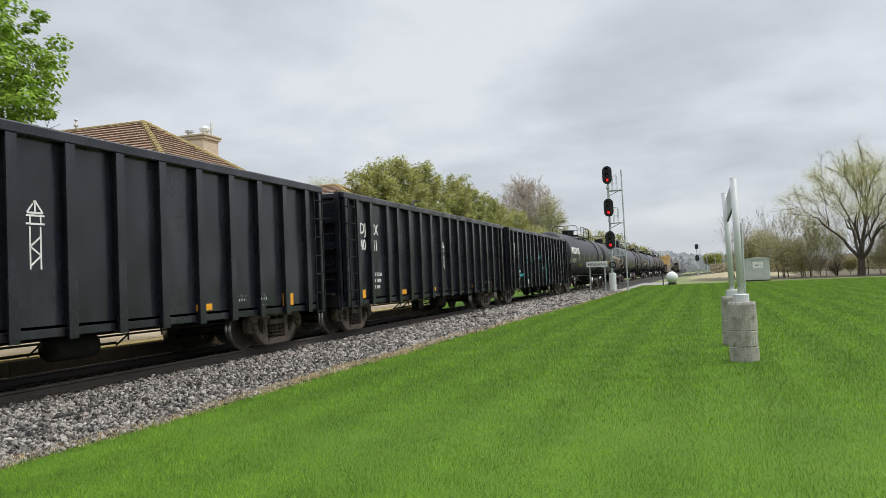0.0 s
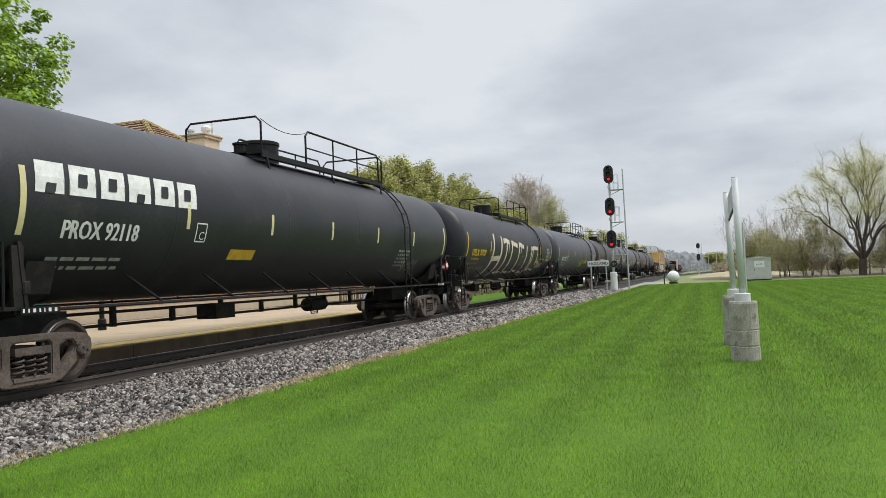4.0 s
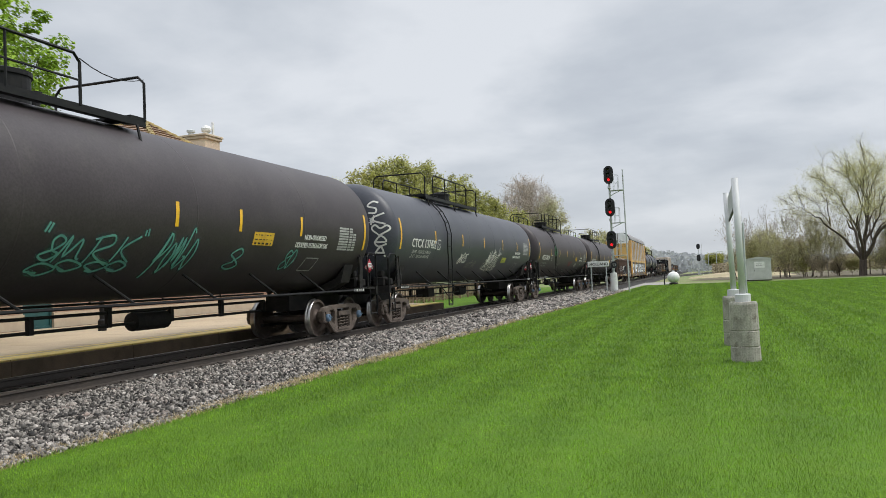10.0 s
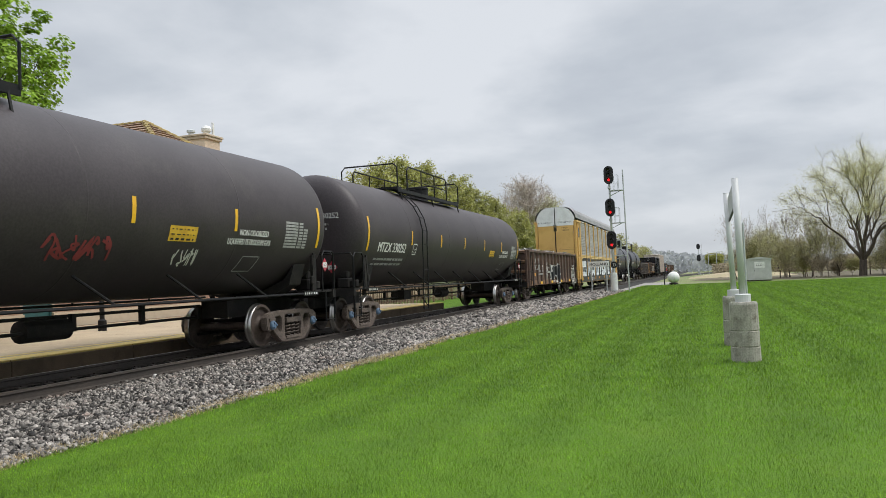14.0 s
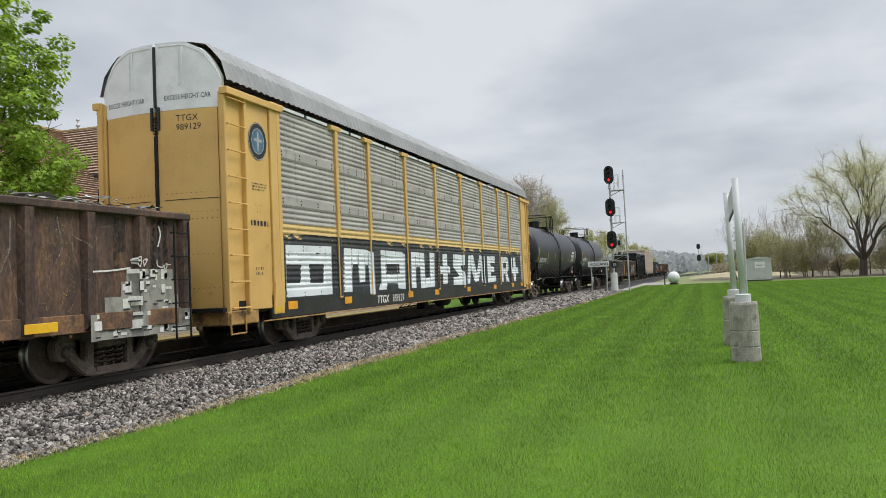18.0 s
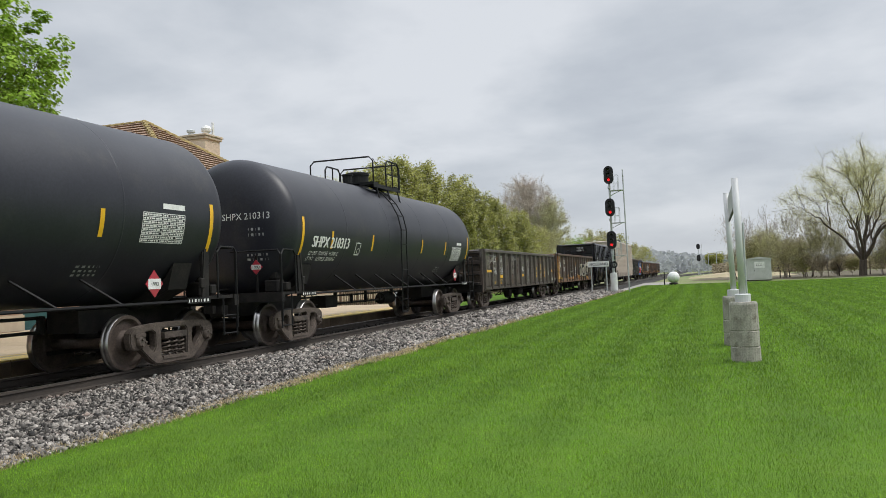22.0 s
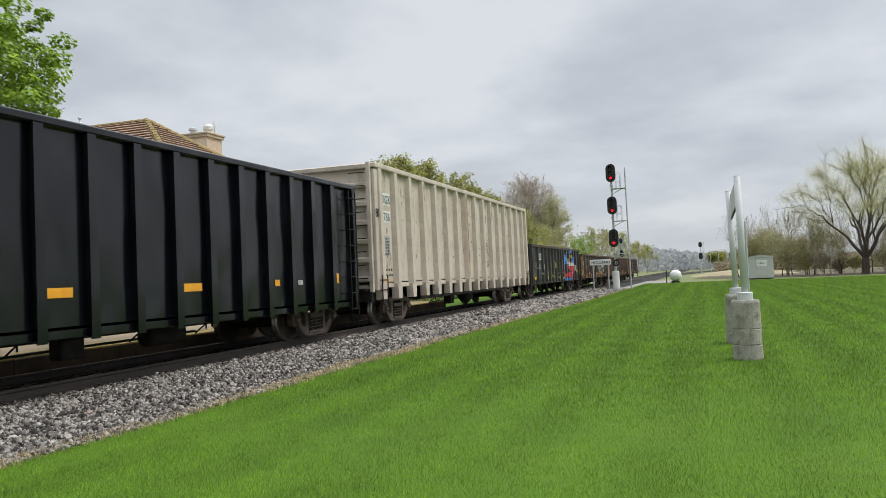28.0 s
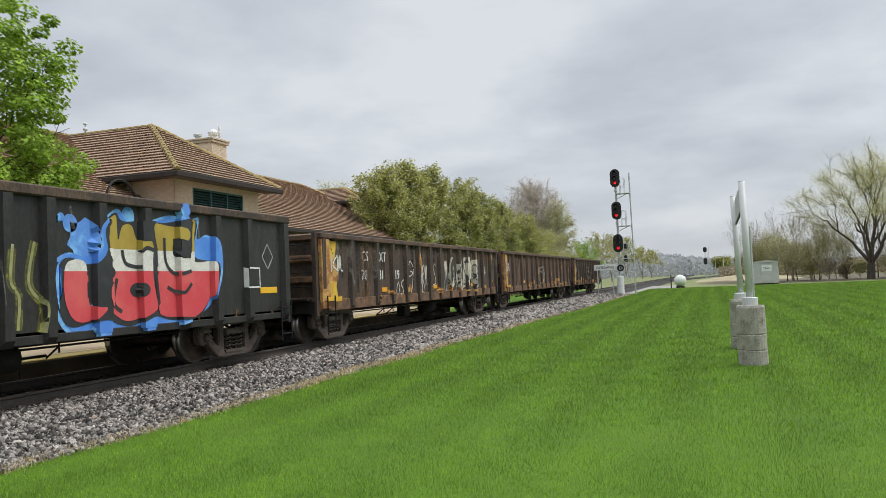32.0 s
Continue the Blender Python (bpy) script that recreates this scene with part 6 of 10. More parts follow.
def build_autorack():
    s0, s1 = 211.45, 237.95
    half, c = (s1 - s0) / 2, (s0 + s1) / 2
    car = thing("autorack_car", (XC, 0, RAIL), "yellow autorack car with grey corrugated panels and block graffiti", "autorack car", "cars of the freight train")
    W, ze, z0 = 1.46, 5.02, .98
    part("flat_deck", soft_box(-1.42, 1.42, -half + .25, half - .25, .78, 1.04, .02), UNDER, car)
    part("side_sill", soft_box(1.38, 1.47, -half + 1.36, half - 1.36, .62, 1.12, .015), SMOKYBLACK, car)
    part("side_sill", soft_box(-1.47, -1.38, -half + .25, half - .25, .62, 1.12, .015), SMOKYBLACK, car)
    part("inner_deck", boxes((-1.36, 1.36, -half + .6, half - .6, 2.75, 2.82)), UNDER, car)
    ys = [.15 + v for v in (-11.65, -8.87, -6.93, -4.22, -1.45, 1.45, 4.22, 6.93, 8.87, 11.65)]
    bay0, bay1 = ys[0], ys[-1]
    nb = len(ys) - 1
    COURSES, RISE, FLAT, WAVES = 4, 1.01, .19, 7

    def swell(z):
        """Depth of the side sheet: in each course a flat strip, then rounded waves."""
        u = (z - z0) % RISE
        k = min(COURSES - 1, max(0, int((z - z0) / RISE)))
        base = .006 * (COURSES - k) if 0 <= z - z0 < RISE * COURSES else 0.0
        if u < FLAT:
            return base + .020
        return base + .020 - .019 * (.5 - .5 * math.cos(2 * math.pi * WAVES * (u - FLAT) / (RISE - FLAT)))

    # one sheet for each bay and course: a flat strip with bolts, then rounded waves with rows of slots
    def sheet_of(w):
        bm = bmesh.new()
        n = 62
        zs = [RISE * i / n for i in range(n + 1)]
        a = [bm.verts.new((W - .03 + swell(z0 + min(z, RISE - .0001)), -w / 2, z)) for z in zs]
        b = [bm.verts.new((W - .03 + swell(z0 + min(z, RISE - .0001)), w / 2, z)) for z in zs]
        lip = [bm.verts.new((W - .06, y, 0)) for y in (-w / 2, w / 2)]
        for i in range(n):
            bm.faces.new((a[i], b[i], b[i + 1], a[i + 1]))
        bm.faces.new((lip[0], lip[1], b[0], a[0]))
        return mesh_of(bm, "side_panel", GALV, True)

    def slots_of(w):
        bm = bmesh.new()
        step = (RISE - FLAT) / WAVES
        n = int((w - .24) / .040)
        for q in range(WAVES):
            z = FLAT + step * (q + .62)
            for b in range(n):
                if b % 14 in (6, 12, 13):
                    continue
                y = -w / 2 + .12 + b * .040
                x = W - .03 + swell(z0 + z) + .006
                bm.faces.new([bm.verts.new((x, y + u, z + v)) for u, v in ((0, -.008), (.017, -.008), (.017, .008), (0, .008))])
        return mesh_of(bm, "perforation", UNDER)

    def bolt():
        bm = bmesh.new()
        lathe(bm, [(0, .017), (.012, .015), (.018, .004)], "x", 7)
        return mesh_of(bm, "bolt", INK)
    bolt_me, sheets, slots = bolt(), {}, {}
    for i in range(nb):
        y, w = (ys[i] + ys[i + 1]) / 2, round(ys[i + 1] - ys[i] - .13, 2)
        if w not in sheets:
            sheets[w], slots[w] = sheet_of(w), slots_of(w)
        for k in range(COURSES):
            p = hang("side_panel", sheets[w], car, (.006 * (COURSES - 1 - k) - .018, y, z0 + RISE * k))
            tagged(hang("perforation", slots[w], p), kind="stuff")
            for r in (.055, .135):
                for b in range(4):
                    hang("bolt", bolt_me, p, (W - .010 + .024, -w / 2 + .14 + b * (w - .28) / 3, r))
        part("side_panel", boxes((-W + .01, -W + .03, ys[i] + .06, ys[i + 1] - .06, z0, ze + .02)), GALV, car)
    post = mesh_of(soft_box(W - .06, W + .06, -.075, .075, z0 - .05, ze, .012), "side_post", YELLOW)
    cap = mesh_of(soft_box(W - .06, W + .07, -.28, .24, ze - .03, ze + .09, .012), "post_cap", YELLOW)
    for y in ys:
        hang("side_post", post, car, (0, y, 0))
        hang("post_cap", cap, car, (0, y, 0))
        o = hang("side_post", post, car, (0, y, 0))
        o.rotation_euler = (0, 0, math.pi)
    # slot under the eaves: black box as its shade, with a pale strip behind that is broken by brackets
    part("dark_slot", boxes((W - .12, W - .06, -half + 1.0, half - 1.0, ze + .03, ze + .13)), INK, car)
    for i in range(nb):
        m = (ys[i] + ys[i + 1]) / 2
        for a, b in ((ys[i] + .28, m - .06), (m + .06, ys[i + 1] - .30)):
            part("slot_strip", boxes((W - .058, W - .03, a, b, ze + .050, ze + .115)), WHITE_END, car)
    # roof: curved sheets with standing ribs
    def roof_line(x):
        return float(np.interp(abs(x), (0, .65, 1.05, 1.36, 1.49), (6.07, 6.06, 5.96, 5.62, 5.18)))
    bm = bmesh.new()
    xs = [-1.48 + 2.96 * i / 26 for i in range(27)]
    rows = []
    n = 4 * 120
    for j in range(n + 1):
        y = -half - .02 + (2 * half + .04) * j / n
        up = (0.0, .017, .022, .017)[j % 4]
        rows.append([bm.verts.new((x + (up * .8 if x > 1 else -up * .8 if x < -1 else 0), y, roof_line(x) + up)) for x in xs])
    for a, b in zip(rows, rows[1:]):
        for i in range(26):
            bm.faces.new((a[i], a[i + 1], b[i + 1], b[i]))
    part("roof", bm, ROOFGALV, car)
    # ends: yellow side wings with rungs, bowed doors with white tops that bend over to the roof
    def bow(x):
        return .21 - .18 * (x / 1.36) ** 2

    def bowed(x0, x1, foot, head, e, s, back):
        """A sheet bowed outwards across the car's end, closed towards the roof behind it."""
        bm = bmesh.new()
        cols = []
        for i in range(11):
            x = x0 + (x1 - x0) * i / 10
            y = e + s * bow(x)
            rows = [(y, foot(x)), (y, head(x)), (e - s * back, head(x)), (e - s * back, foot(x))]
            cols.append([bm.verts.new((x, u, v)) for u, v in rows])
        for p, q in zip(cols, cols[1:]):
            for i in range(4):
                bm.faces.new((p[i], q[i], q[(i + 1) % 4], p[(i + 1) % 4]))
        bm.faces.new(cols[0])
        bm.faces.new(cols[-1][::-1])
        bmesh.ops.recalc_face_normals(bm, faces=bm.faces[:])
        return bm

    def hood(x):
        return float(np.interp(abs(x), (0, .65, 1.02, 1.30, 1.40), (6.05, 6.03, 5.85, 5.48, 5.20)))

    def outer(x, u0, u1, e, s, y0, y1, z0, z1, r=.012):
        """A block on one long side near an end: u across, y from the end's plane inwards."""
        a, b = sorted((x * u0, x * u1))
        c, d = sorted((e - s * y0, e - s * y1))
        return soft_box(a, b, c, d, z0, z1, r)
    for s in (1, -1):
        e = s * half
        for x in (1, -1):
            part("end_wing", outer(x, W - .10, W + .01, e, s, .57, 1.42, .84, ze), YELLOW, car)
            part("ladder_panel", outer(x, W - .16, W - .05, e, s, -.08, .50, .86, ze), YELLOW, car)
            part("corner_post", outer(x, W - .14, W + .05, e, s, .49, .58, .80, ze + .05), YELLOW, car)
            part("corner_flange", outer(x, W - .10, W + .015, e, s, -.13, -.07, .80, ze + .05), YELLOW, car)
            part("wide_post", outer(x, W - .08, W + .055, e, s, 1.42, 1.69, .84, ze), YELLOW, car)
            bm = bmesh.new()
            slab(bm, [(e - s * 1.36, .72), (e - s * 1.74, .72), (e - s * 1.80, 1.16), (e - s * 1.69, 1.36), (e - s * 1.42, 1.36)], "x", min(x * (W + .035), x * (W + .075)), max(x * (W + .035), x * (W + .075)))
            part("post_foot", bm, YELLOW, car)
            part("corner_header", outer(x, 1.40, 1.56, e, s, -.16, 1.86, ze - .09, ze + .05), YELLOW, car)
            for k in range(9):
                rung = shared(("autorack_rung", x), lambda: mesh_of(pipe(bmesh.new(), [(-x * .06, -.29, 0), (0, -.29, 0), (0, .29, 0), (-x * .06, .29, 0)], .016, 6), "rung", YELLOW))
                hang("rung", rung, car, (x * (W + .055), e - s * .21, .90 + .497 * k))
            part("end_sill", outer(x, .55, W, e, s, -.16, .88, .58, .85, .02), OLDYELLOW, car, "grimy yellow end sill")
            bm = bmesh.new()
            pipe(bm, [(x * (W + .03), e + s * .14, .80), (x * (W + .03), e + s * .14, .42), (x * (W + .03), e - s * .36, .42), (x * (W + .03), e - s * .36, .80)], .020, 6)
            part("stirrup_step", bm, OLDYELLOW, car)
        for x in (1, -1):
            lo, hi = sorted((x * .03, x * 1.27))
            d = part("end_door", bowed(lo, hi, lambda u: .92, lambda u: 4.72, e, s, .05), YELLOW, car, "bowed yellow end door")
            lo, hi = sorted((x * .03, x * 1.36))
            part("door_top", bowed(lo, hi, lambda u: 4.725, hood, e, s, .06), WHITE_END, d, "white door top")
            bm = bmesh.new()
            for i in range(12):
                u, v = x * (.10 + 1.28 * i / 12), x * (.10 + 1.28 * (i + 1) / 12)
                rod(bm, (u, e + s * (bow(u) + .004), hood(u) - .07), (v, e + s * (bow(v) + .004), hood(v) - .07), .010, n=4)
            part("top_flange", bm, WHITE_END, d)
            bm = bmesh.new()
            for i in range(8):
                u, v = x * (.16 + 1.1 * i / 8), x * (.16 + 1.1 * (i + 1) / 8)
                rod(bm, (u, e + s * (bow(u) + .001), 3.0), (v, e + s * (bow(v) + .001), 3.0), .008, n=4)
            part("door_seam", bm, INK, d)
            for z, r in ((2.62, .011), (2.75, .008), (1.95, .009), (3.12, .008), (1.3, .009)):
                bm = bmesh.new()
                for i in range(11):
                    u = x * (.22 + .10 * i)
                    box(bm, u - r, u + r, min(e + s * bow(u), e + s * (bow(u) + .006)), max(e + s * bow(u), e + s * (bow(u) + .006)), z - r, z + r)
                tagged(part("rivet_row", bm, GRIME, d), kind="stuff")
            for u in (.52, .60):
                part("door_hinge", boxes((min(x * u, x * (u + .02)), max(x * u, x * (u + .02)), min(e, e + s * .205), max(e, e + s * .205), 5.2, 5.93)), WHITE_END, d)
            part("door_latch", boxes((min(x * .05, x * .10), max(x * .05, x * .10), min(e, e + s * .25), max(e, e + s * .25), 4.36, 4.80)), INK, d)
        part("door_rod", boxes((-.035, .035, min(e, e + s * .24), max(e, e + s * .24), .95, 4.25)), UNDER, car)
        part("door_rod", boxes((-.03, .03, min(e, e + s * .23), max(e, e + s * .23), 4.80, 5.98)), INK, car)
        for z in (4.30, 4.36, 4.42, 4.48, 4.54, 4.60):
            part("chain_link", boxes((-.05, .05, min(e, e + s * .24), max(e, e + s * .24), z - .012, z + .012)), INK, car)
        part("end_platform", boxes((-1.4, 1.4, min(e + s * .26, e - s * .6), max(e + s * .26, e - s * .6), .84, .91)), UNDER, car)
    def e(y, z):
        return (y, -half - bow(y) - .004, z)
    letters("car_title", "EXCESS HEIGHT CAR", -1.22, 4.92, .10, e, INK, car, squeeze=.74)
    letters("car_title", "EXCESS HEIGHT CAR", .20, 4.92, .10, e, INK, car, squeeze=.74)
    letters("car_number", "TTGX\n989129", .44, 4.50, .125, e, INK, car)
    # round emblem, graffiti in black and pale silver on a yellow halo
    wing = flat_face(W + .014)
    paint("emblem_rim", car, SIGBLACK, wing, blobs=[(-12.25, 4.20, .345, .385)])
    paint("round_emblem", car, EMBLEM, flat_face(W + .016), blobs=[(-12.25, 4.20, .225, .25)], label="round blue and white emblem")
    paint("emblem_ring", car, STENCIL_DIM, flat_face(W + .018), strokes=[([(-12.25 + r * math.cos(a * .5236), 4.20 + r * 1.12 * math.sin(a * .5236)) for a in range(13)], w) for r, w in ((.335, .018), (.23, .018))] + [([(-12.40, 4.22), (-12.10, 4.22)], .06), ([(-12.25, 4.00), (-12.25, 4.40)], .06)])
    letters("car_number", "TTGX", -6.50, .70, .22, flat_face(1.472), STENCIL, car, bold=.006, slant=.18)
    letters("car_number", "989129", -5.42, .70, .22, flat_face(1.472), STENCIL, car, slant=.18)
    letters("wing_number", "TTGX\n989129", half - 1.15, 2.75, .11, wing, INK, car)
    bars("small_print", car, INK, wing, half - 1.15, 2.2, .5, 4, .10, .05, 8)
    bars("small_print", car, INK, wing, -12.5, 3.33, .55, 3, .06, .022, 8)
    bars("small_print", car, INK, wing, -12.4, 2.90, .24, 3, .07, .022, 18)
    bars("wing_number", car, INK, wing, -12.58, 2.50, .68, 1, .10, .10, 3)
    bars("small_print", car, INK, wing, -12.45, 1.62, .30, 2, .10, .06, 9)
    plates(car, 1.472, [-11.05, -8.30, -3.95, -1.5, 2.2, 6.1, 9.4, 11.2], .86, .40, .17, ORANGE_Y)
    part("small_label", boxes((W + .075, W + .082, -11.86, -11.58, .74, .86)), STENCIL_YELLOW, car, "small yellow label")
    part("sill_edge", boxes((1.46, 1.50, -half + 1.0, half - 1.0, .585, .612)), OLDYELLOW, car)
    # graffiti in black and pale silver: it follows the waves of the sheets
    def skin(lift):
        def f(y, z):
            if any(abs(y - q) < .078 for q in ys):
                return (W + .0615 + lift, y, z)
            k = min(COURSES - 1, max(0, int((z - z0) / RISE)))
            return (W - .048 + .006 * (COURSES - 1 - k) + swell(z0 + (z - z0) % RISE) + .003 + lift, y, z)
        return f

    def cover(name, material, lift, outline, label="", step=.05):
        bm = bmesh.new()
        fill(bm, outline, skin(lift), step, .021)
        return part(name, bm, material, car, label)
    g0, g1 = bay0 + .08, bay1 - .7
    rg = random.Random(3)
    n = int((g1 - g0) / .22)
    top = [(g1 - (g1 - g0) * i / n, 2.40 + rg.uniform(-.012, .012) - (.10 if rg.random() < .12 else 0)) for i in range(n + 1)]
    rim = [(y, 2.63 + rg.uniform(-.03, .02)) for y, z in top]
    cover("graffiti_rim", HALO, 0, [(g0, 2.2), (g1, 2.2)] + rim, "thin yellow overspray along the graffiti")
    cover("graffiti_ground", TAG_BLACK, .0012, [(g0, z0), (g1 + .15, z0), (g1, 1.5)] + top, "black painted ground of the graffiti")
    LO, HI = 1.05, 2.13
    glyphs = (([(-11.30, LO), (-9.16, LO), (-9.14, HI + .03), (-11.30, HI)], [[(-11.36, 1.33), (-10.64, 1.33), (-10.63, 1.73), (-11.36, 1.73)], [(-10.25, 1.32), (-9.57, 1.31), (-9.55, 1.74), (-10.27, 1.74)]]),
              ([(-8.55, LO), (-8.02, LO), (-8.00, 1.74), (-7.62, 1.74), (-7.62, 1.3), (-7.22, 1.3), (-7.22, 1.74), (-6.98, 1.74), (-6.95, LO - .1), (-6.55, LO - .1), (-6.62, HI - .08), (-7.1, HI + .02), (-8.45, HI)], []),
              ([(-6.34, LO), (-5.75, LO), (-5.75, 1.22), (-4.95, 1.22), (-4.95, LO), (-4.34, LO), (-4.30, HI - .10), (-4.6, HI), (-6.15, HI + .03), (-6.15, 1.25), (-6.30, 1.18)], [[(-5.82, 1.49), (-4.78, 1.49), (-4.78, 1.77), (-5.82, 1.77)]]),
              ([(-3.84, LO), (-3.45, LO), (-3.42, 1.68), (-3.05, 1.70), (-3.02, LO - .02), (-1.66, LO), (-1.60, HI + .02), (-2.10, HI + .03), (-2.14, 1.36), (-2.62, 1.34), (-2.60, HI), (-3.80, HI)], []),
              ([(-.80, LO + .06), (-.30, LO + .06), (-.28, 1.46), (.02, 1.46), (.02, 1.72), (-.28, 1.72), (-.28, HI), (-.76, HI), (-.76, 1.72), (-1.10, 1.72), (-1.10, 1.46), (-.80, 1.46)], []),
              ([(.34, LO), (1.86, LO), (1.90, 1.36), (1.28, 1.66), (1.30, 1.76), (1.84, 1.78), (1.84, HI), (.42, HI), (.36, 1.70), (1.16, 1.36), (.34, 1.34)], []),
              ([(2.02, LO), (2.42, LO), (2.66, 1.62), (3.05, LO + .08), (3.62, LO + .08), (3.92, 1.60), (4.12, LO), (4.66, LO), (4.44, HI), (3.86, HI + .02), (3.40, 1.44), (2.96, HI + .02), (2.30, HI)], []),
              ([(4.98, LO), (6.35, LO + .02), (6.35, 1.32), (5.50, 1.32), (5.50, 1.48), (6.10, 1.48), (6.10, 1.72), (5.50, 1.72), (5.50, 1.86), (6.22, 1.86), (6.22, HI), (5.00, HI)], []),
              ([(7.15, LO), (7.62, LO), (7.66, 1.40), (7.94, 1.40), (8.16, LO), (8.72, LO), (8.40, 1.46), (8.66, 1.60), (8.66, 2.0), (8.45, HI), (7.22, HI)], [[(7.68, 1.64), (8.20, 1.64), (8.20, 1.88), (7.68, 1.88)]]),
              ([(9.60, LO), (10.08, LO), (10.08, 1.40), (10.62, 1.40), (10.62, 1.66), (10.08, 1.66), (10.08, HI), (9.62, HI), (9.62, 1.66), (9.40, 1.66), (9.42, HI), (8.98, HI), (8.98, 1.40), (9.60, 1.40)], []))
    for o, gaps in glyphs:
        o = [(y + rg.uniform(-.025, .025), z + rg.uniform(-.02, .02)) for y, z in o]
        cover("graffiti_letter", TAG_SILVER, .0026, o, "pale silver block graffiti letter", .035)
        for q in gaps:
            cover("letter_gap", TAG_BLACK, .0040, q)
    streaks("paint_run", car, MIST_WHITE, skin(.0045), -11.2, 10.6, 1.0, 2.1, 90, .05, 99, .02, "pale paint runs and mist")
    rust = bmesh.new()
    for i, y in enumerate(ys[1:-1]):
        if i % 2 == 0:
            stroke(rust, [(y + .10, 2.98), (y + .11, 3.22)], .05, skin(.005), .02)
    part("rust_streak", rust, RUST_PATCH, car, "rust streaks beside the posts")
    streaks("grime_wash", car, SCUFF, skin(.002), bay0, bay1, 2.6, 4.9, 60, .06, 95, .02, "pale water runs")
    streaks("rust_wash", car, GRIME, skin(.003), bay0, bay1, 2.7, 4.9, 24, .03, 96, .02, "thin rust runs")
    under_gear(car, half)
    add_couplers(car, half, .60)
    add_truck(car, -half + 3.4)
    add_truck(car, half - 3.4)
    TRAIN.append((car, c))


def build_short_tanks():
    for k, (s0, s1, num) in enumerate(((240.35, 252.95, "SHPX 210301"), (256.35, 269.0, "SHPX 210313"))):
        car, half, face, c = tank_car("clean black short tank car with yellow tape and white marks", s0, s1, BLACK, -.42, (-1.1, .92), .02, zc=2.62, rail_w=1.0, rail=(-.15, .86), dome_r=.33, low=.30, hazard=4.79, placard="1993", tapes=((-3.64, -1.39, 1.23, 3.63), (-4.87, -2.47, 1.40, 3.73))[k])
        letters("reporting_mark", num, -5.86, 1.95 if k == 0 else 2.13, .27, face, STENCIL, car, bold=.010, squeeze=.92, slant=.12)
        letters("load_limit", "LD LMT  201000LB  91200KG", -5.92, 1.74 if k == 0 else 1.94, .10, face, STENCIL, car, squeeze=.86, slant=.2)
        letters("load_limit", "LT WT    62000LB  28100KG", -5.96, 1.60 if k == 0 else 1.80, .10, face, STENCIL, car, squeeze=.86, slant=.2)
        hd = lambda u, z: (u, -half + .06 - .46 * math.sqrt(max(0, 1 - (math.hypot(u, z - 2.62) / 1.53) ** 4.35)), z)
        letters("head_number", num, -.1, 2.75, .15, hd, STENCIL, car)
        bars("small_print", car, STENCIL_DIM, hd, .55, 2.50, .4, 2, .12, .06, 8)
        bars("small_print", car, STENCIL_DIM, hd, .5, 1.95, .5, 2, .10, .05, 9)
        plate_mark(car, face, -3.50, 1.90 if k == 0 else 1.98, .27)
        test_table(car, face, 4.50, 2.06 if k == 0 else 1.90, 1.04, .48)
        bars("small_print", car, STENCIL_DIM, face, 3.4, 1.60, .5, 3, .08, .04, 6)
        TRAIN.append((car, c))


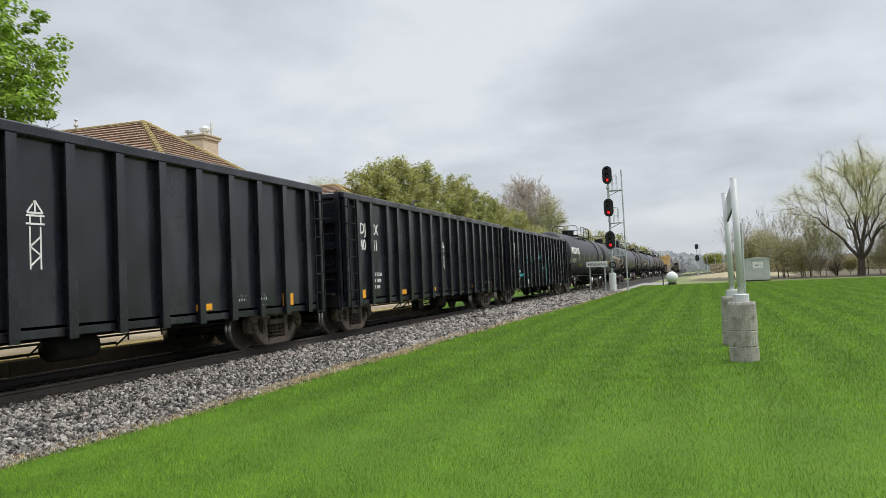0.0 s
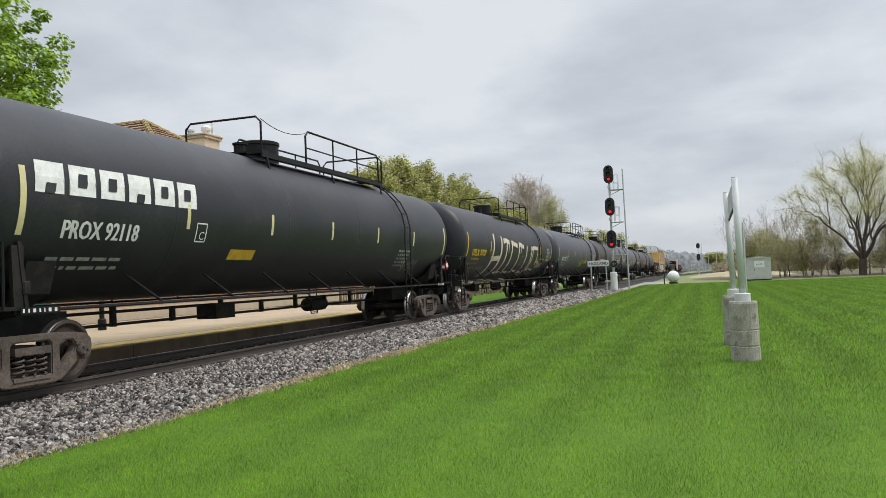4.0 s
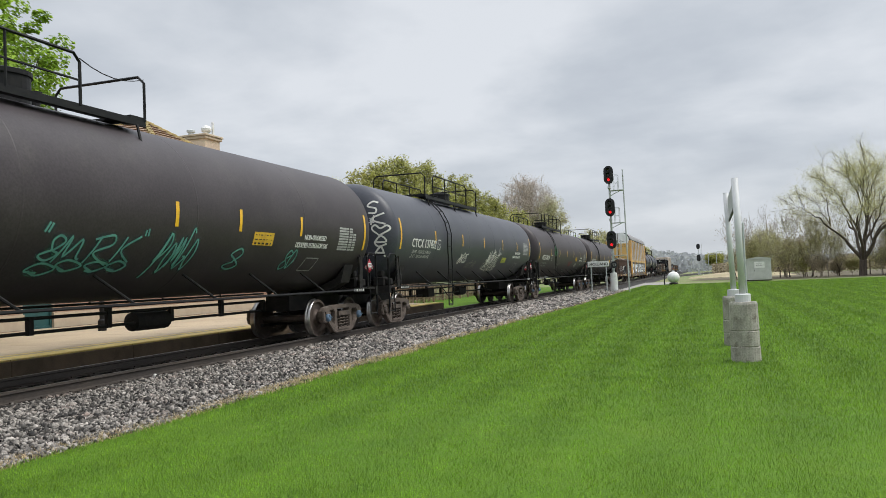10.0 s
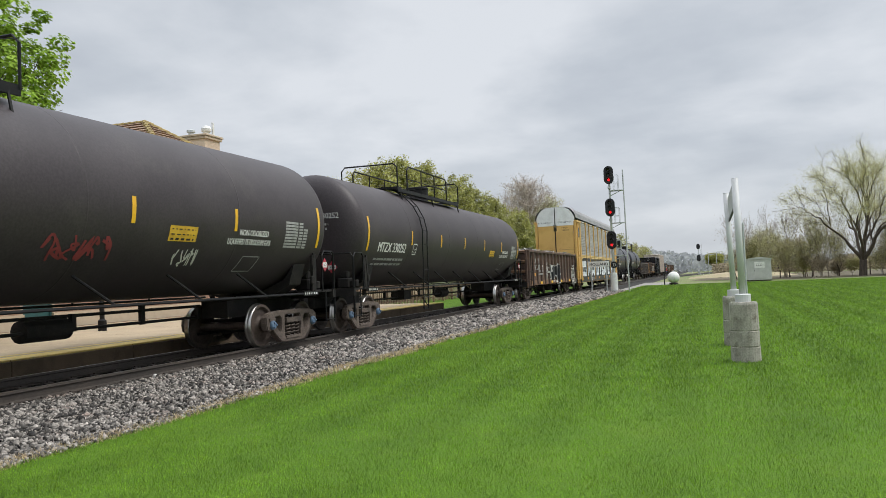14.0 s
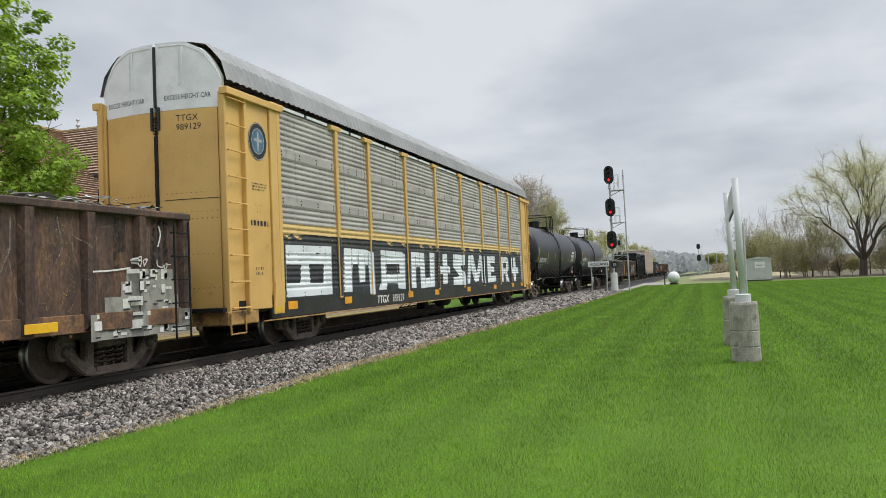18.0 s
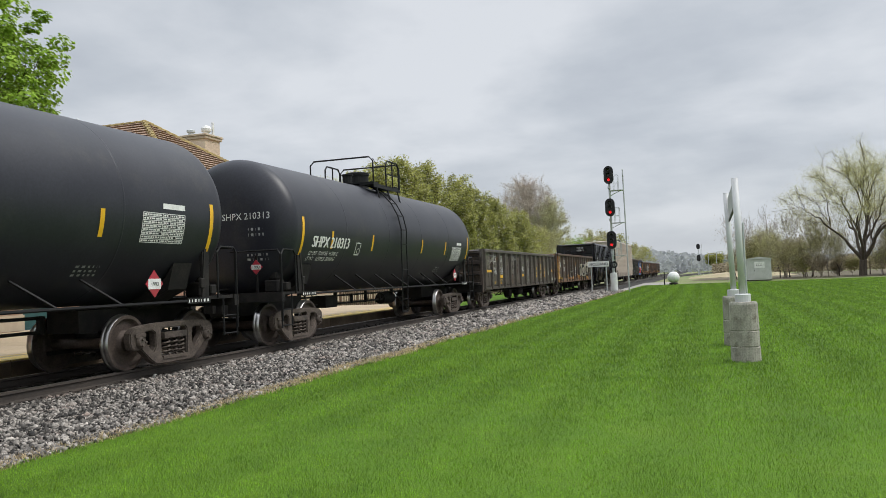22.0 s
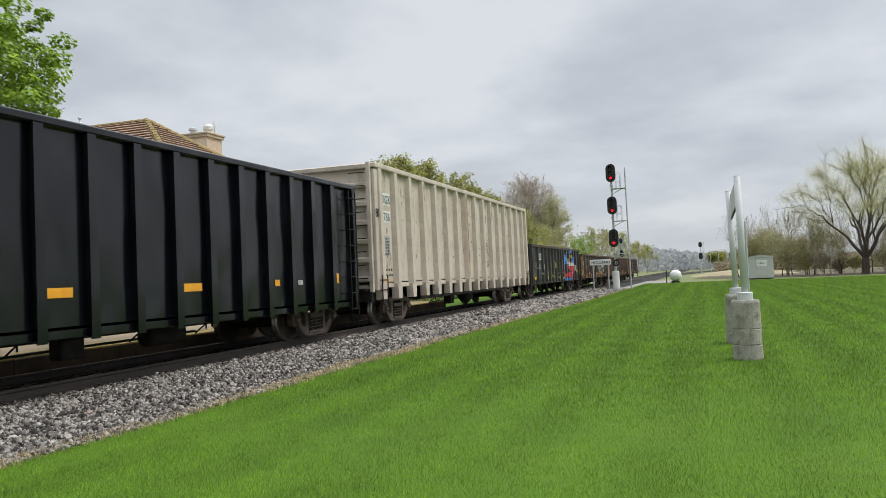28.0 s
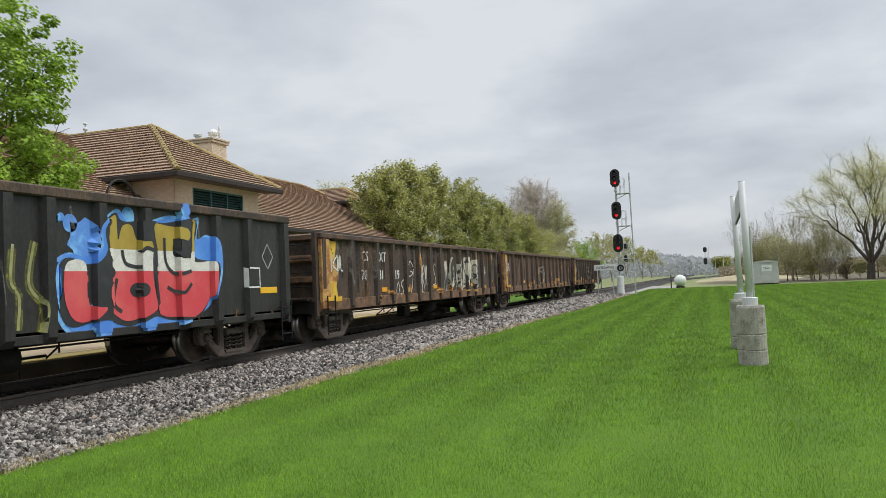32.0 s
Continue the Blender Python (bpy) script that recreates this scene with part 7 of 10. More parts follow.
def build_mill_gondolas():
    # worn black one with big yellow block emblem
    car, half, face, ribs, c = gondola("worn black gondola car with faded yellow block emblem and tags", 271.4, 286.9, .76, 2.42, 15, GONDOLA_WORN, rib_out=1.55, taper=.25, chord=.13, ends=4, rungs=None, rib_ys=[-7.65, -6.50, -5.42, -4.34, -3.22, -2.18, -1.09, .05, 1.16, 2.25, 3.39, 4.45, 5.55, 6.60, 7.65])
    blocks = ([(.0, .15), (.25, 0), (.95, 0), (.95, .25), (.45, .3), (.45, .7), (.95, .75), (.95, 1), (.25, 1), (.0, .85)],
              [(.0, 0), (.95, 0), (.95, .5), (.5, .62), (.5, .72), (.95, .72), (.95, 1), (.0, 1), (.0, .5), (.45, .38), (.45, .26), (.0, .26)],
              [(.0, 0), (.95, 0), (.95, .2), (.62, .5), (.95, .8), (.95, 1), (.0, 1), (.0, .8), (.33, .5), (.0, .2)])
    for o, r in zip(blocks, (9, 10, 11)):
        area("block_emblem", car, WORNYELLOW, face, [(ribs[r] + .15 + u * .52, 1.54 + v * .67) for u, v in o], "faded yellow block emblem shape", False)
    plates(car, 1.56, [-7.3], 1.52, .72, .10, REFLECT_Y)
    for body, y, z in (("CS", -6.15, 1.90), ("XT", -5.10, 1.90), ("706", -6.25, 1.40), ("724", -5.15, 1.40)):
        letters("reporting_mark", body, y, z, .30, face, STENCIL_DIM, car, bold=.005)
    plates(car, 1.445, [half - .7], 1.50, .65, .12, REFLECT_Y)
    letters("load_limit", "LT WT", -6.20, .98, .10, face, STENCIL_YELLOW, car)
    letters("load_limit", "195500", -5.12, 1.10, .10, face, STENCIL_YELLOW, car)
    letters("load_limit", "67500", -5.12, .96, .10, face, STENCIL_YELLOW, car, bold=.002)
    plates(car, 1.446, [-4.88], 1.28, .60, .14, REFLECT_Y)
    plates(car, 1.446, [-.55], 1.30, .38, .13, REFLECT_Y)
    letters("stencil_code", "SNL", -.86, 1.50, .24, face, STENCIL, car, bold=.006)
    letters("inside_height", "INSIDE HEIGHT\n        4-6", ribs[12] + .24, 2.10, .10, face, STENCIL_DIM, car)
    for y0, y1 in ((-6.36, -5.62), (-5.26, -4.52), (-.98, -.20), (.2, 1.0), (-3.1, -2.4)):
        area("chalky_patch", car, SCUFF, flat_face(1.4415), [(y0, 1.28), (y1, 1.34), (y1 - .05, 2.14), (y0 + .06, 2.18)], "chalky scuffed patch", False)
    letters("end_number", "CSXT 706724", .05, 2.30, .11, end_face(-half - .024), STENCIL_DIM, car, bold=.003)
    tag("spray_tag", car, TAG_GREY, face, -7.28, 1.72, .20, .46, "ohGw", .022, .06, MIST_WHITE)
    tag("spray_tag", car, TAG_GREY, face, -3.02, 1.72, .18, .42, "nwth", .022, .06, MIST_WHITE)
    tag("spray_tag", car, TAG_GREY, face, -2.85, 1.38, .14, .22, "wn8", .020, .04)
    tag("spray_tag", car, TAG_GREY, face, .24, 1.12, .17, .60, "nthw", .022, .06, MIST_WHITE)
    tag("spray_tag", car, TAG_GREY, face, .30, .92, .16, .16, "nGnS", .020, .03)
    tag("spray_tag", car, TAG_WHITE, face, 3.46, 1.02, .15, .30, "g8n", .026, .05)
    tag("spray_tag", car, TAG_WHITE, face, 6.70, .92, .14, .18, "wSoewSo", .022, .03)
    # broad brown rubs with chalky edges that slant across the panels
    for r, a, b in ((2, .20, .55), (3, .35, .62), (4, .66, .22), (5, .60, .25), (6, .70, .30), (8, .62, .30), (1, .5, .2)):
        y = ribs[r]
        f = flat_face(1.4425)
        paint("brown_rub", car, RUBBED, f, [(curve_through([(y + a + .14, 2.20), (y + (a + b) / 2 + .18, 1.62), (y + b + .10, .98)]), .15)], label="worn brown rub")
        for d in (-.085, .085):
            paint("chalky_line", car, SCUFF, flat_face(1.4445), [(curve_through([(y + a + .14 + d, 2.22), (y + (a + b) / 2 + .18 + d, 1.62), (y + b + .10 + d, .95)]), .022)], label="chalky line")
    streaks("scuffed_paint", car, SCUFF, face, -half + .2, half - .2, .95, 2.28, 150, .05, 97, .18, "pale scuffed paint")
    streaks("rust_wash", car, GRIME, face, -half, half, .85, 2.1, 60, .09, 98, .14, "brown rust runs")
    for r in (9, 10, 11):
        paint("emblem_bar", car, WORNYELLOW, face, patches=[(ribs[r] + .15, ribs[r] + .67, 1.33, 1.46), (ribs[r] + .17, ribs[r] + .65, 1.15, 1.27)])
    paint("test_mark", car, STENCIL, face, [([(ribs[12] + .2, 1.3), (ribs[12] + .7, 1.3), (ribs[12] + .7, 1.6), (ribs[12] + .2, 1.6), (ribs[12] + .2, 1.3)], .03), ([(ribs[12] + .45, 1.3), (ribs[12] + .45, 1.6)], .025)])
    TRAIN.append((car, c))

    def rusty(s0, s1, mark, num, seed, mat_, label, white=1.0):
        k = (s1 - s0) / 15.7
        car, half, face, ribs, c = gondola(label, s0, s1, .74, 2.54, 15, mat_, rib_out=1.55, taper=.25, chord=.13, ends=4, chordmat=GONDOLA_RUST, sillmat=SILLRUST, rungs=False, rib_ys=[k * v for v in (-7.72, -6.19, -4.62, -3.52, -2.47, -1.43, -.42, .57, 1.65, 2.68, 3.66, 4.66, 5.68, 6.84, 7.72)])
        if mark:
            for body, y, z in ((mark[0], -5.48, 1.92), (mark[1], -4.34, 1.92), (num[0], -5.52, 1.44), (num[1], -4.42, 1.44), (num[2], -3.28, 1.44)):
                letters("car_number", body, k * y, z, .27, face, STENCIL, car, bold=.004, squeeze=.95)
        rg = random.Random(seed)
        streaks("rust_wash", car, GRIME, face, -half, half, .74, 1.35, 150, .12, seed, .03, "rusty wash along the sill", False)
        streaks("rust_wash", car, GRIME, face, -half, half, 1.1, 2.4, 60, .10, seed + 1, .05, "brown rust runs")
        streaks("grime_wash", car, SOOTWASH, face, -half, half, 1.0, 2.42, 60, .14, seed + 2, .04, "dark grime runs")
        streaks("scuffed_paint", car, SCUFF, face, -half, half, .8, 2.3, 70, .06, seed + 3, .14, "pale scuffed paint")
        # bare ochre rust by the near corner and on some posts
        part("corner_plate", soft_box(1.44, 1.53, -half + .01, -half + .42, .80, 2.40, .012), RUST_PATCH, car, "ochre rusted corner plate")
        area("flaking_patch", car, WORNYELLOW, flat_face(1.4465), [(-half + .42, .95), (-half + .95, 1.0), (-half + .86, 1.3), (-half + .98, 1.62), (-half + .80, 1.95), (-half + .92, 2.36), (-half + .42, 2.38)], "flaking yellow-ochre paint by the corner", False)
        area("rust_patch", car, RUST_PATCH, flat_face(1.4490), [(-half + .50, 1.45), (-half + .90, 1.40), (-half + 1.0, 1.75), (-half + .72, 1.95), (-half + .55, 1.80)], "orange rust patch", False)
        tag("spray_tag", car, TAG_WHITE, flat_face(1.452), -half + .62, 1.62, .28, .42, "Kn", .035, 0, MIST_WHITE)
        paint("rust_patch", car, RUST_PATCH, face, blobs=[(ribs[r] + rg.uniform(-.2, .4), rg.uniform(.9, 1.15), rg.uniform(.15, .4), rg.uniform(.05, .14), .5) for r in range(2, 14)] + [(ribs[r] + .1, rg.uniform(1.4, 2.2), .12, rg.uniform(.1, .35), .6) for r in (5, 8, 11, 13)], label="orange rust patches")
        plates(car, 1.56, [-half + .55], 1.0, .70, .11, STENCIL_YELLOW)
        plates(car, 1.446, [ribs[2] + .55, ribs[6] + .55, ribs[10] + .55], 1.16, .36, .12, ORANGE_Y)
        if white > .5:
            low, mid = rib_face(1.446, 1.556, ribs, .118), rib_face(1.451, 1.561, ribs, .14)
            for y, z, w, h, word in ((-3.18, .98, .30, .42, "oS"), (-2.25, 1.2, .40, .75, "g"), (-1.25, 1.15, .22, .70, "nRn"), (-.28, 1.2, .26, .6, "LS"), (5.65, 1.25, .30, .7, "h")):
                tag("spray_tag", car, TAG_WHITE, low, y, z, w, h, word, .028, .06)
            a = 1.05
            for k in range(9):
                w = rg.uniform(.34, .62)
                z0, z1 = .98 + rg.uniform(-.05, .12), 2.14 + rg.uniform(-.22, .06)
                q = rg.uniform(-.12, .12)
                area("spray_letter", car, TAG_FLAKED, low, [(a, z0), (a + w * .9, z0 + rg.uniform(0, .2)), (a + w + q, z1 - rg.uniform(.1, .4)), (a + w * .7 + q, z1), (a + .06 + q, z1 - .05)], "flaking cream sprayed shape", False)
                tag("letter_outline", car, TAG_BLACK, mid, a + .06, z0 + .10, w * .8, z1 - z0 - .25, "wnKhASn8w"[k], .05, q, label="black jagged outline")
                a += w * 1.02
        else:
            tag("spray_tag", car, TAG_GREY, face, ribs[5], 1.1, .42, .8, "nRSdA", .05, .1)
        TRAIN.append((car, c))
        return car, half, face, ribs

    rusty(288.3, 304.0, ("CS", "XT"), ("70", "87", "57"), 110, GONDOLA_OLD, "weathered brown gondola car with orange rust and white graffiti")

    # high black and cream ones
    car, half, face, ribs, c = gondola("glossy black high-sided gondola car with orange reflectors", 305.5, 320.9, .66, 3.68, 17, GLOSSBLACK, rib_out=1.56, chord=.12, tee=True, rib_w=.085, rib_ys=[-7.57, -6.53, -5.72, -4.99, -4.02, -3.07] + [-2.19 + .955 * i for i in range(10)] + [7.57])
    for name, text, y, z in (("reporting_mark", "PD", -7.25, 2.22), ("reporting_mark", "NX", -6.36, 2.22), ("car_number", "62", -7.20, 1.80), ("car_number", "56", -6.36, 1.80), ("car_number", "11", -5.60, 1.80)):
        letters(name, text, y, z, .30, face, STENCIL, car, bold=.006, squeeze=.85)
    for n, (a, b) in enumerate((("LMT", "300"), ("WT", "700"), ("FT", "000"))):
        letters("load_limit", a, -6.36, 1.56 - .17 * n, .11, face, STENCIL, car, bold=.002)
        letters("load_limit", b, -5.58, 1.56 - .17 * n, .11, face, STENCIL, car, bold=.002)
    plates(car, 1.446, [-3.82], 1.30, .24, .14, STENCIL)
    e = end_face(-half - .11)
    letters("end_number", "PDNX\n625611", .1, 3.28, .14, e, STENCIL, car)
    plates(car, 1.446, [-4.64, -1.80, 1.15], 1.29, .50, .14, ORANGE_Y)
    plates(car, 1.446, [3.95], 1.31, .20, .13, ORANGE_Y)
    plates(car, 1.446, [4.92], 1.30, .22, .10, STENCIL_DIM)
    plates(car, 1.446, [6.64], 1.36, .34, .24, ORANGE_Y)
    TRAIN.append((car, c))

    car, half, face, ribs, c = gondola("dirty cream high-sided gondola car with rust streaks", 322.20, 340.86, 1.06, 4.46, 16, CREAM, truck_in=2.45, rib_out=1.57, taper=-.25, chord=.14, ends=7, rungs=False, rib_w=.10, rib_ys=[-9.00] + [-7.87 + 1.165 * i for i in range(15)] + [9.24])
    part("corner_plate", soft_box(1.44, 1.53, -half, -9.12, 1.0, 4.28, .012), CREAM, car)
    letters("car_number", "80", -9.32, 2.98, .25, flat_face(1.532), INK, car, bold=.004, squeeze=.66)
    paint("number_plate", car, STENCIL, face, patches=[(-8.80, -8.06, 3.36, 3.70), (-8.80, -8.10, 2.88, 3.20)])
    letters("reporting_mark", "CIGX", -8.74, 3.41, .24, flat_face(1.449), INK, car, squeeze=.84)
    letters("car_number", "2736", -8.74, 2.92, .24, flat_face(1.449), INK, car, squeeze=.90)
    paint("weathered_panel", car, STENCIL_DIM, face, patches=[(-8.78, -8.18, 1.95, 2.50)])
    bars("small_print", car, INK, flat_face(1.449), -8.75, 2.40, .55, 6, .085, .05, 3)
    bars("small_print", car, INK, face, -8.55, 1.52, .55, 2, .15, .07, 5)
    plates(car, 1.446, [-8.60], 1.20, .42, .24, ORANGE_Y)
    plates(car, 1.446, [-6.4, -3.9, -1.6, 6.0], 1.20, .24, .12, ORANGE_Y)
    paint("clearance_mark", car, INK, face, [([(-7.65, 2.95), (-7.42, 2.95), (-7.42, 3.22), (-7.65, 3.22), (-7.65, 2.95)], .018)])
    rg = random.Random(77)
    for m, n in ((GRIME, 46), (SOOTWASH, 46), (RUST_PATCH, 8)):
        bm = bmesh.new()
        for i in range(n):
            y, z = rg.uniform(-half + .8, half - .5), 1.3 + 2.8 * rg.random() ** .6
            if min(abs(y - q) for q in ribs) > .26:
                blob(bm, y, z, rg.uniform(.015, .07), rg.uniform(.03, .16), flat_face(1.4405 + .0004 * (i % 6)), 12, .5, i)
        tagged(part("paint_scab", bm, m, car, "small rusty scabs and scrapes"), kind="stuff")
    streaks("grime_wash", car, GRIME, face, -half, half, 1.9, 4.2, 12, .03, 131, .02, "thin brown runs")
    for k in range(5):
        streaks("scuffed_paint", car, SOOTWASH if k % 2 else GRIME, face, -half, half, 1.35 + .55 * k, 1.95 + .55 * k, 16 + 5 * k, .025, 140 + k, .09, "short brown and grey scuffs")
    # black scrawl low on one panel, a fainter one by the far end, a small black data plate
    for k in range(7):
        scribble("spray_tag", car, INK if k % 3 == 1 else SOOTWASH, flat_face(1.446 + .001 * k), ribs[9] + .34, ribs[10] - .26, 1.42 + .17 * k, 1.76 + .17 * k, .024, 3, 150 + k, "thin black spray-painted scrawl")
    for k in range(3):
        scribble("spray_tag", car, SOOTWASH, flat_face(1.446), ribs[14] + .3, ribs[15] - .25, 1.5 + .33 * k, 1.8 + .33 * k, .02, 3, 160 + k, "faint grey scrawl")
    plates(car, 1.446, [ribs[9] + .36], 1.20, .46, .13, ORANGE_Y)
    plates(car, 1.446, [ribs[11] + .42], 1.20, .30, .13, ORANGE_Y)
    paint("data_plate", car, STENCIL, flat_face(1.445), patches=[(ribs[11] + .42, ribs[11] + .74, 1.46, 1.86)])
    paint("data_plate", car, INK, flat_face(1.448), patches=[(ribs[11] + .44, ribs[11] + .72, 1.70, 1.84), (ribs[11] + .44, ribs[11] + .58, 1.49, 1.67)])
    ladder(car, 1.50, half + .02, half + .24, .80, 4.20, 9, .018, "end_ladder", CREAM)
    for z in (1.3, 2.6, 3.9):
        part("ladder_bracket", boxes((1.44, 1.50, half - .04, half + .24, z, z + .05)), CREAM, car)
    for y in ribs:
        bm = bmesh.new()
        slab(bm, [(y - .17, 1.16), (y + .17, 1.16), (y + .13, .74), (y - .13, .74)], "x", 1.38, 1.592)
        part("sill_gusset", bm, CREAM, car)
    part("underbody", boxes((-1.30, 1.30, -half + 3.9, half - 3.9, .64, 1.05)), UNDER, car)
    paint("rust_wash", car, GRIME, flat_face(1.4425), [([(ribs[7] - .28, 4.2), (ribs[7] - .27, 2.9), (ribs[7] - .25, 2.1)], .14)], label="brown rust wash beside a post")
    for pts, w in (([(ribs[7] - .02, 4.26), (ribs[7] + .01, 3.0), (ribs[7], 1.3)], .09), ([(ribs[3], 4.2), (ribs[3] + .02, 3.7)], .04), ([(ribs[10], 4.2), (ribs[10] + .02, 3.5)], .05), ([(ribs[6] - .05, 4.2), (ribs[6] - .05, 3.9)], .05)):
        paint("rust_streak", car, RUST_PATCH, lambda y, z: (1.449 + .13 * (1 + .25 * (4.28 - z) / 3.2), y, z), [(pts, w)], label="brown rust streak on a post")
    paint("orange_label", car, ORANGE_Y, flat_face(1.446), patches=[(half - .9, half - .6, 1.16, 1.36)])
    TRAIN.append((car, c))

    # black one with the large coloured piece
    car, half, face, ribs, c = gondola("black gondola car with a large blue, red and gold graffiti piece", 342.1, 357.8, .70, 2.80, 11, SMOKYBLACK, rib_out=1.54, chord=.15, ends=4, chordmat=GONDOLA_OLD, rungs=False, rib_ys=[-7.74, -6.25, -4.95, -3.95, -2.95, -1.95, -1.0, 0, .90, 1.58, 2.53, 3.50, 4.42, 5.35, 6.36, 7.70])
    paint("name_plate", car, STENCIL, face, patches=[(ribs[1] + .22, ribs[2] - .14, 1.98, 2.32)])
    letters("reporting_mark", "ITFX", ribs[1] + .30, 2.02, .26, lambda y, z: (1.452, y, z), INK, car)
    letters("car_number", "801", ribs[1] + .30, 1.48, .28, face, STENCIL, car, bold=.004)
    letters("car_number", "160", ribs[2] + .12, 1.48, .28, face, STENCIL, car, bold=.004)
    letters("load_limit", "LD LMT  219700", ribs[1] + .22, 1.20, .11, face, STENCIL_DIM, car)
    letters("load_limit", "LT WT   66300", ribs[1] + .22, .97, .11, face, STENCIL_DIM, car)
    e = end_face(-half - .115)
    paint("end_plate", car, STENCIL, e, patches=[(.35, .95, 2.58, 2.74)])
    letters("end_number", "801160", .40, 2.20, .15, e, STENCIL, car)
    plates(car, 1.445, [ribs[0] + .75], 1.0, .85, .14, REFLECT_Y)
    plates(car, 1.445, [ribs[3] + .35, ribs[5] + .4, ribs[7] + .3], 1.0, .55, .14, REFLECT_Y)
    scribble("spray_tag", car, TAG_RUSTRED, face, -7.62, -7.05, 1.72, 2.0, .024, 5, 121)
    scribble("spray_tag", car, TAG_GREY, face, -6.95, -6.38, 1.50, 1.85, .018, 9, 122)
    scribble("spray_tag", car, TAG_OLIVE, face, -7.62, -6.55, .92, 1.42, .028, 9, 123)
    def F(k):
        return rib_face(1.44 + .005 * k, 1.54 + .005 * k, ribs, .118 + .022 * k, .004)
    outline = [(1.62, 1.55), (1.70, 1.80), (1.95, 1.92), (2.2, 1.88), (2.46, 2.0), (2.48, 2.28), (2.72, 2.5), (2.94, 2.6), (3.14, 2.43), (3.57, 2.45), (4.1, 2.58), (4.67, 2.56), (4.9, 2.58), (4.82, 2.22), (5.1, 2.3),
               (5.38, 2.18), (5.44, 1.73), (5.3, 1.3), (5.1, 1.02), (4.5, .80), (3.9, .74), (3.0, .73), (2.05, .75), (1.72, 1.04)]
    area("piece_outline", car, TAG_SKY, F(0), outline, "blue cloud edge of the piece")
    for b in ((1.99, 2.33, .13, .13), (1.83, 2.41, .06, .06), (1.72, 2.37, .04, .05), (3.14, 2.50, .14, .15), (4.42, 2.67, .17, .13), (2.22, 2.14, .26, .28, .2), (2.3, 1.0, .3, .22, .2), (4.0, .84, .3, .14, .2)):
        paint("piece_cloud", car, TAG_SKY, F(.5), blobs=[b], label="blue cloud of the piece")
    mid = (3.5, 1.65)
    area("piece_shadow", car, TAG_BLUE, F(1), [(mid[0] + (y - mid[0]) * .96, mid[1] + (z - mid[1]) * .95) for y, z in outline], "deep blue shading of the piece")
    area("piece_black", car, TAG_BLACK, F(2), [(1.74, 1.55), (1.80, 1.78), (1.98, 1.85), (2.34, 1.76), (2.58, 1.95), (2.56, 2.28), (2.85, 2.54), (3.02, 2.42), (3.5, 2.45), (4.0, 2.45), (4.80, 2.54), (4.72, 1.93), (5.32, 1.8),
                                          (5.25, 1.38), (4.86, .90), (4.12, .86), (3.65, .95), (3.12, .82), (2.56, .95), (1.98, .88), (1.76, 1.14)], "black outline of the piece")
    L1 = [(1.95, 1.80), (2.26, 1.76), (2.30, 1.2), (2.56, 1.12), (2.30, .95), (2.02, .98), (1.87, 1.24), (1.85, 1.60)]
    L2 = [(2.66, 1.45), (2.84, 1.64), (2.64, 1.9), (2.64, 2.30), (2.87, 2.50), (2.90, 2.12), (3.0, 2.34), (3.2, 2.36), (3.32, 2.13), (3.56, 2.10), (3.54, 1.70), (3.60, 1.3), (3.62, 1.05), (3.12, .90), (2.80, 1.02), (2.66, 1.2)]
    L3 = [(3.68, 1.70), (3.66, 2.0), (3.62, 2.40), (4.09, 2.40), (4.46, 2.36), (4.46, 2.18), (4.22, 2.18), (4.18, 1.92), (4.5, 1.92), (4.58, 2.46), (4.78, 2.50), (4.68, 1.86), (5.22, 1.83), (5.28, 1.62), (5.22, 1.3), (4.84, .93), (4.32, .90), (3.76, 1.02)]

    def cut(o, z0, z1):
        o = curve_through(o, True)
        return [(y, min(max(z, z0), z1)) for y, z in o]
    for o in (L1, L2, L3):
        area("piece_red", car, TAG_RED, F(3), cut(o, 0, 1.66), "coral red letters of the piece", False)
        area("piece_white", car, TAG_WHITE, F(3), cut(o, 1.66, 1.99), "white highlights of the piece", False)
        if o is not L1:
            area("piece_gold", car, TAG_GOLD, F(3), cut(o, 1.99, 3), "gold letters of the piece", False)
    for l in ([(2.98, 1.98), (3.05, 1.78), (3.3, 1.72)], [(3.3, 1.95), (3.42, 2.02), (3.58, 1.98)], [(3.95, 2.2), (3.98, 1.8), (4.2, 1.62), (4.5, 1.66)], [(4.0, 1.4), (4.3, 1.3), (4.5, 1.45)], [(2.86, 1.55), (2.78, 1.2), (2.95, 1.05)],
              [(4.2, 2.2), (4.24, 1.95), (4.5, 1.9)], [(3.62, 1.55), (3.66, 1.2), (3.7, 1.0)]):
        paint("piece_line", car, TAG_BLACK, F(4), [(curve_through(l), .06)], label="black line of the piece")
    paint("piece_eye", car, TAG_BLACK, F(4), blobs=[(3.30, 1.37, .17, .11)], label="black eye of the letter")
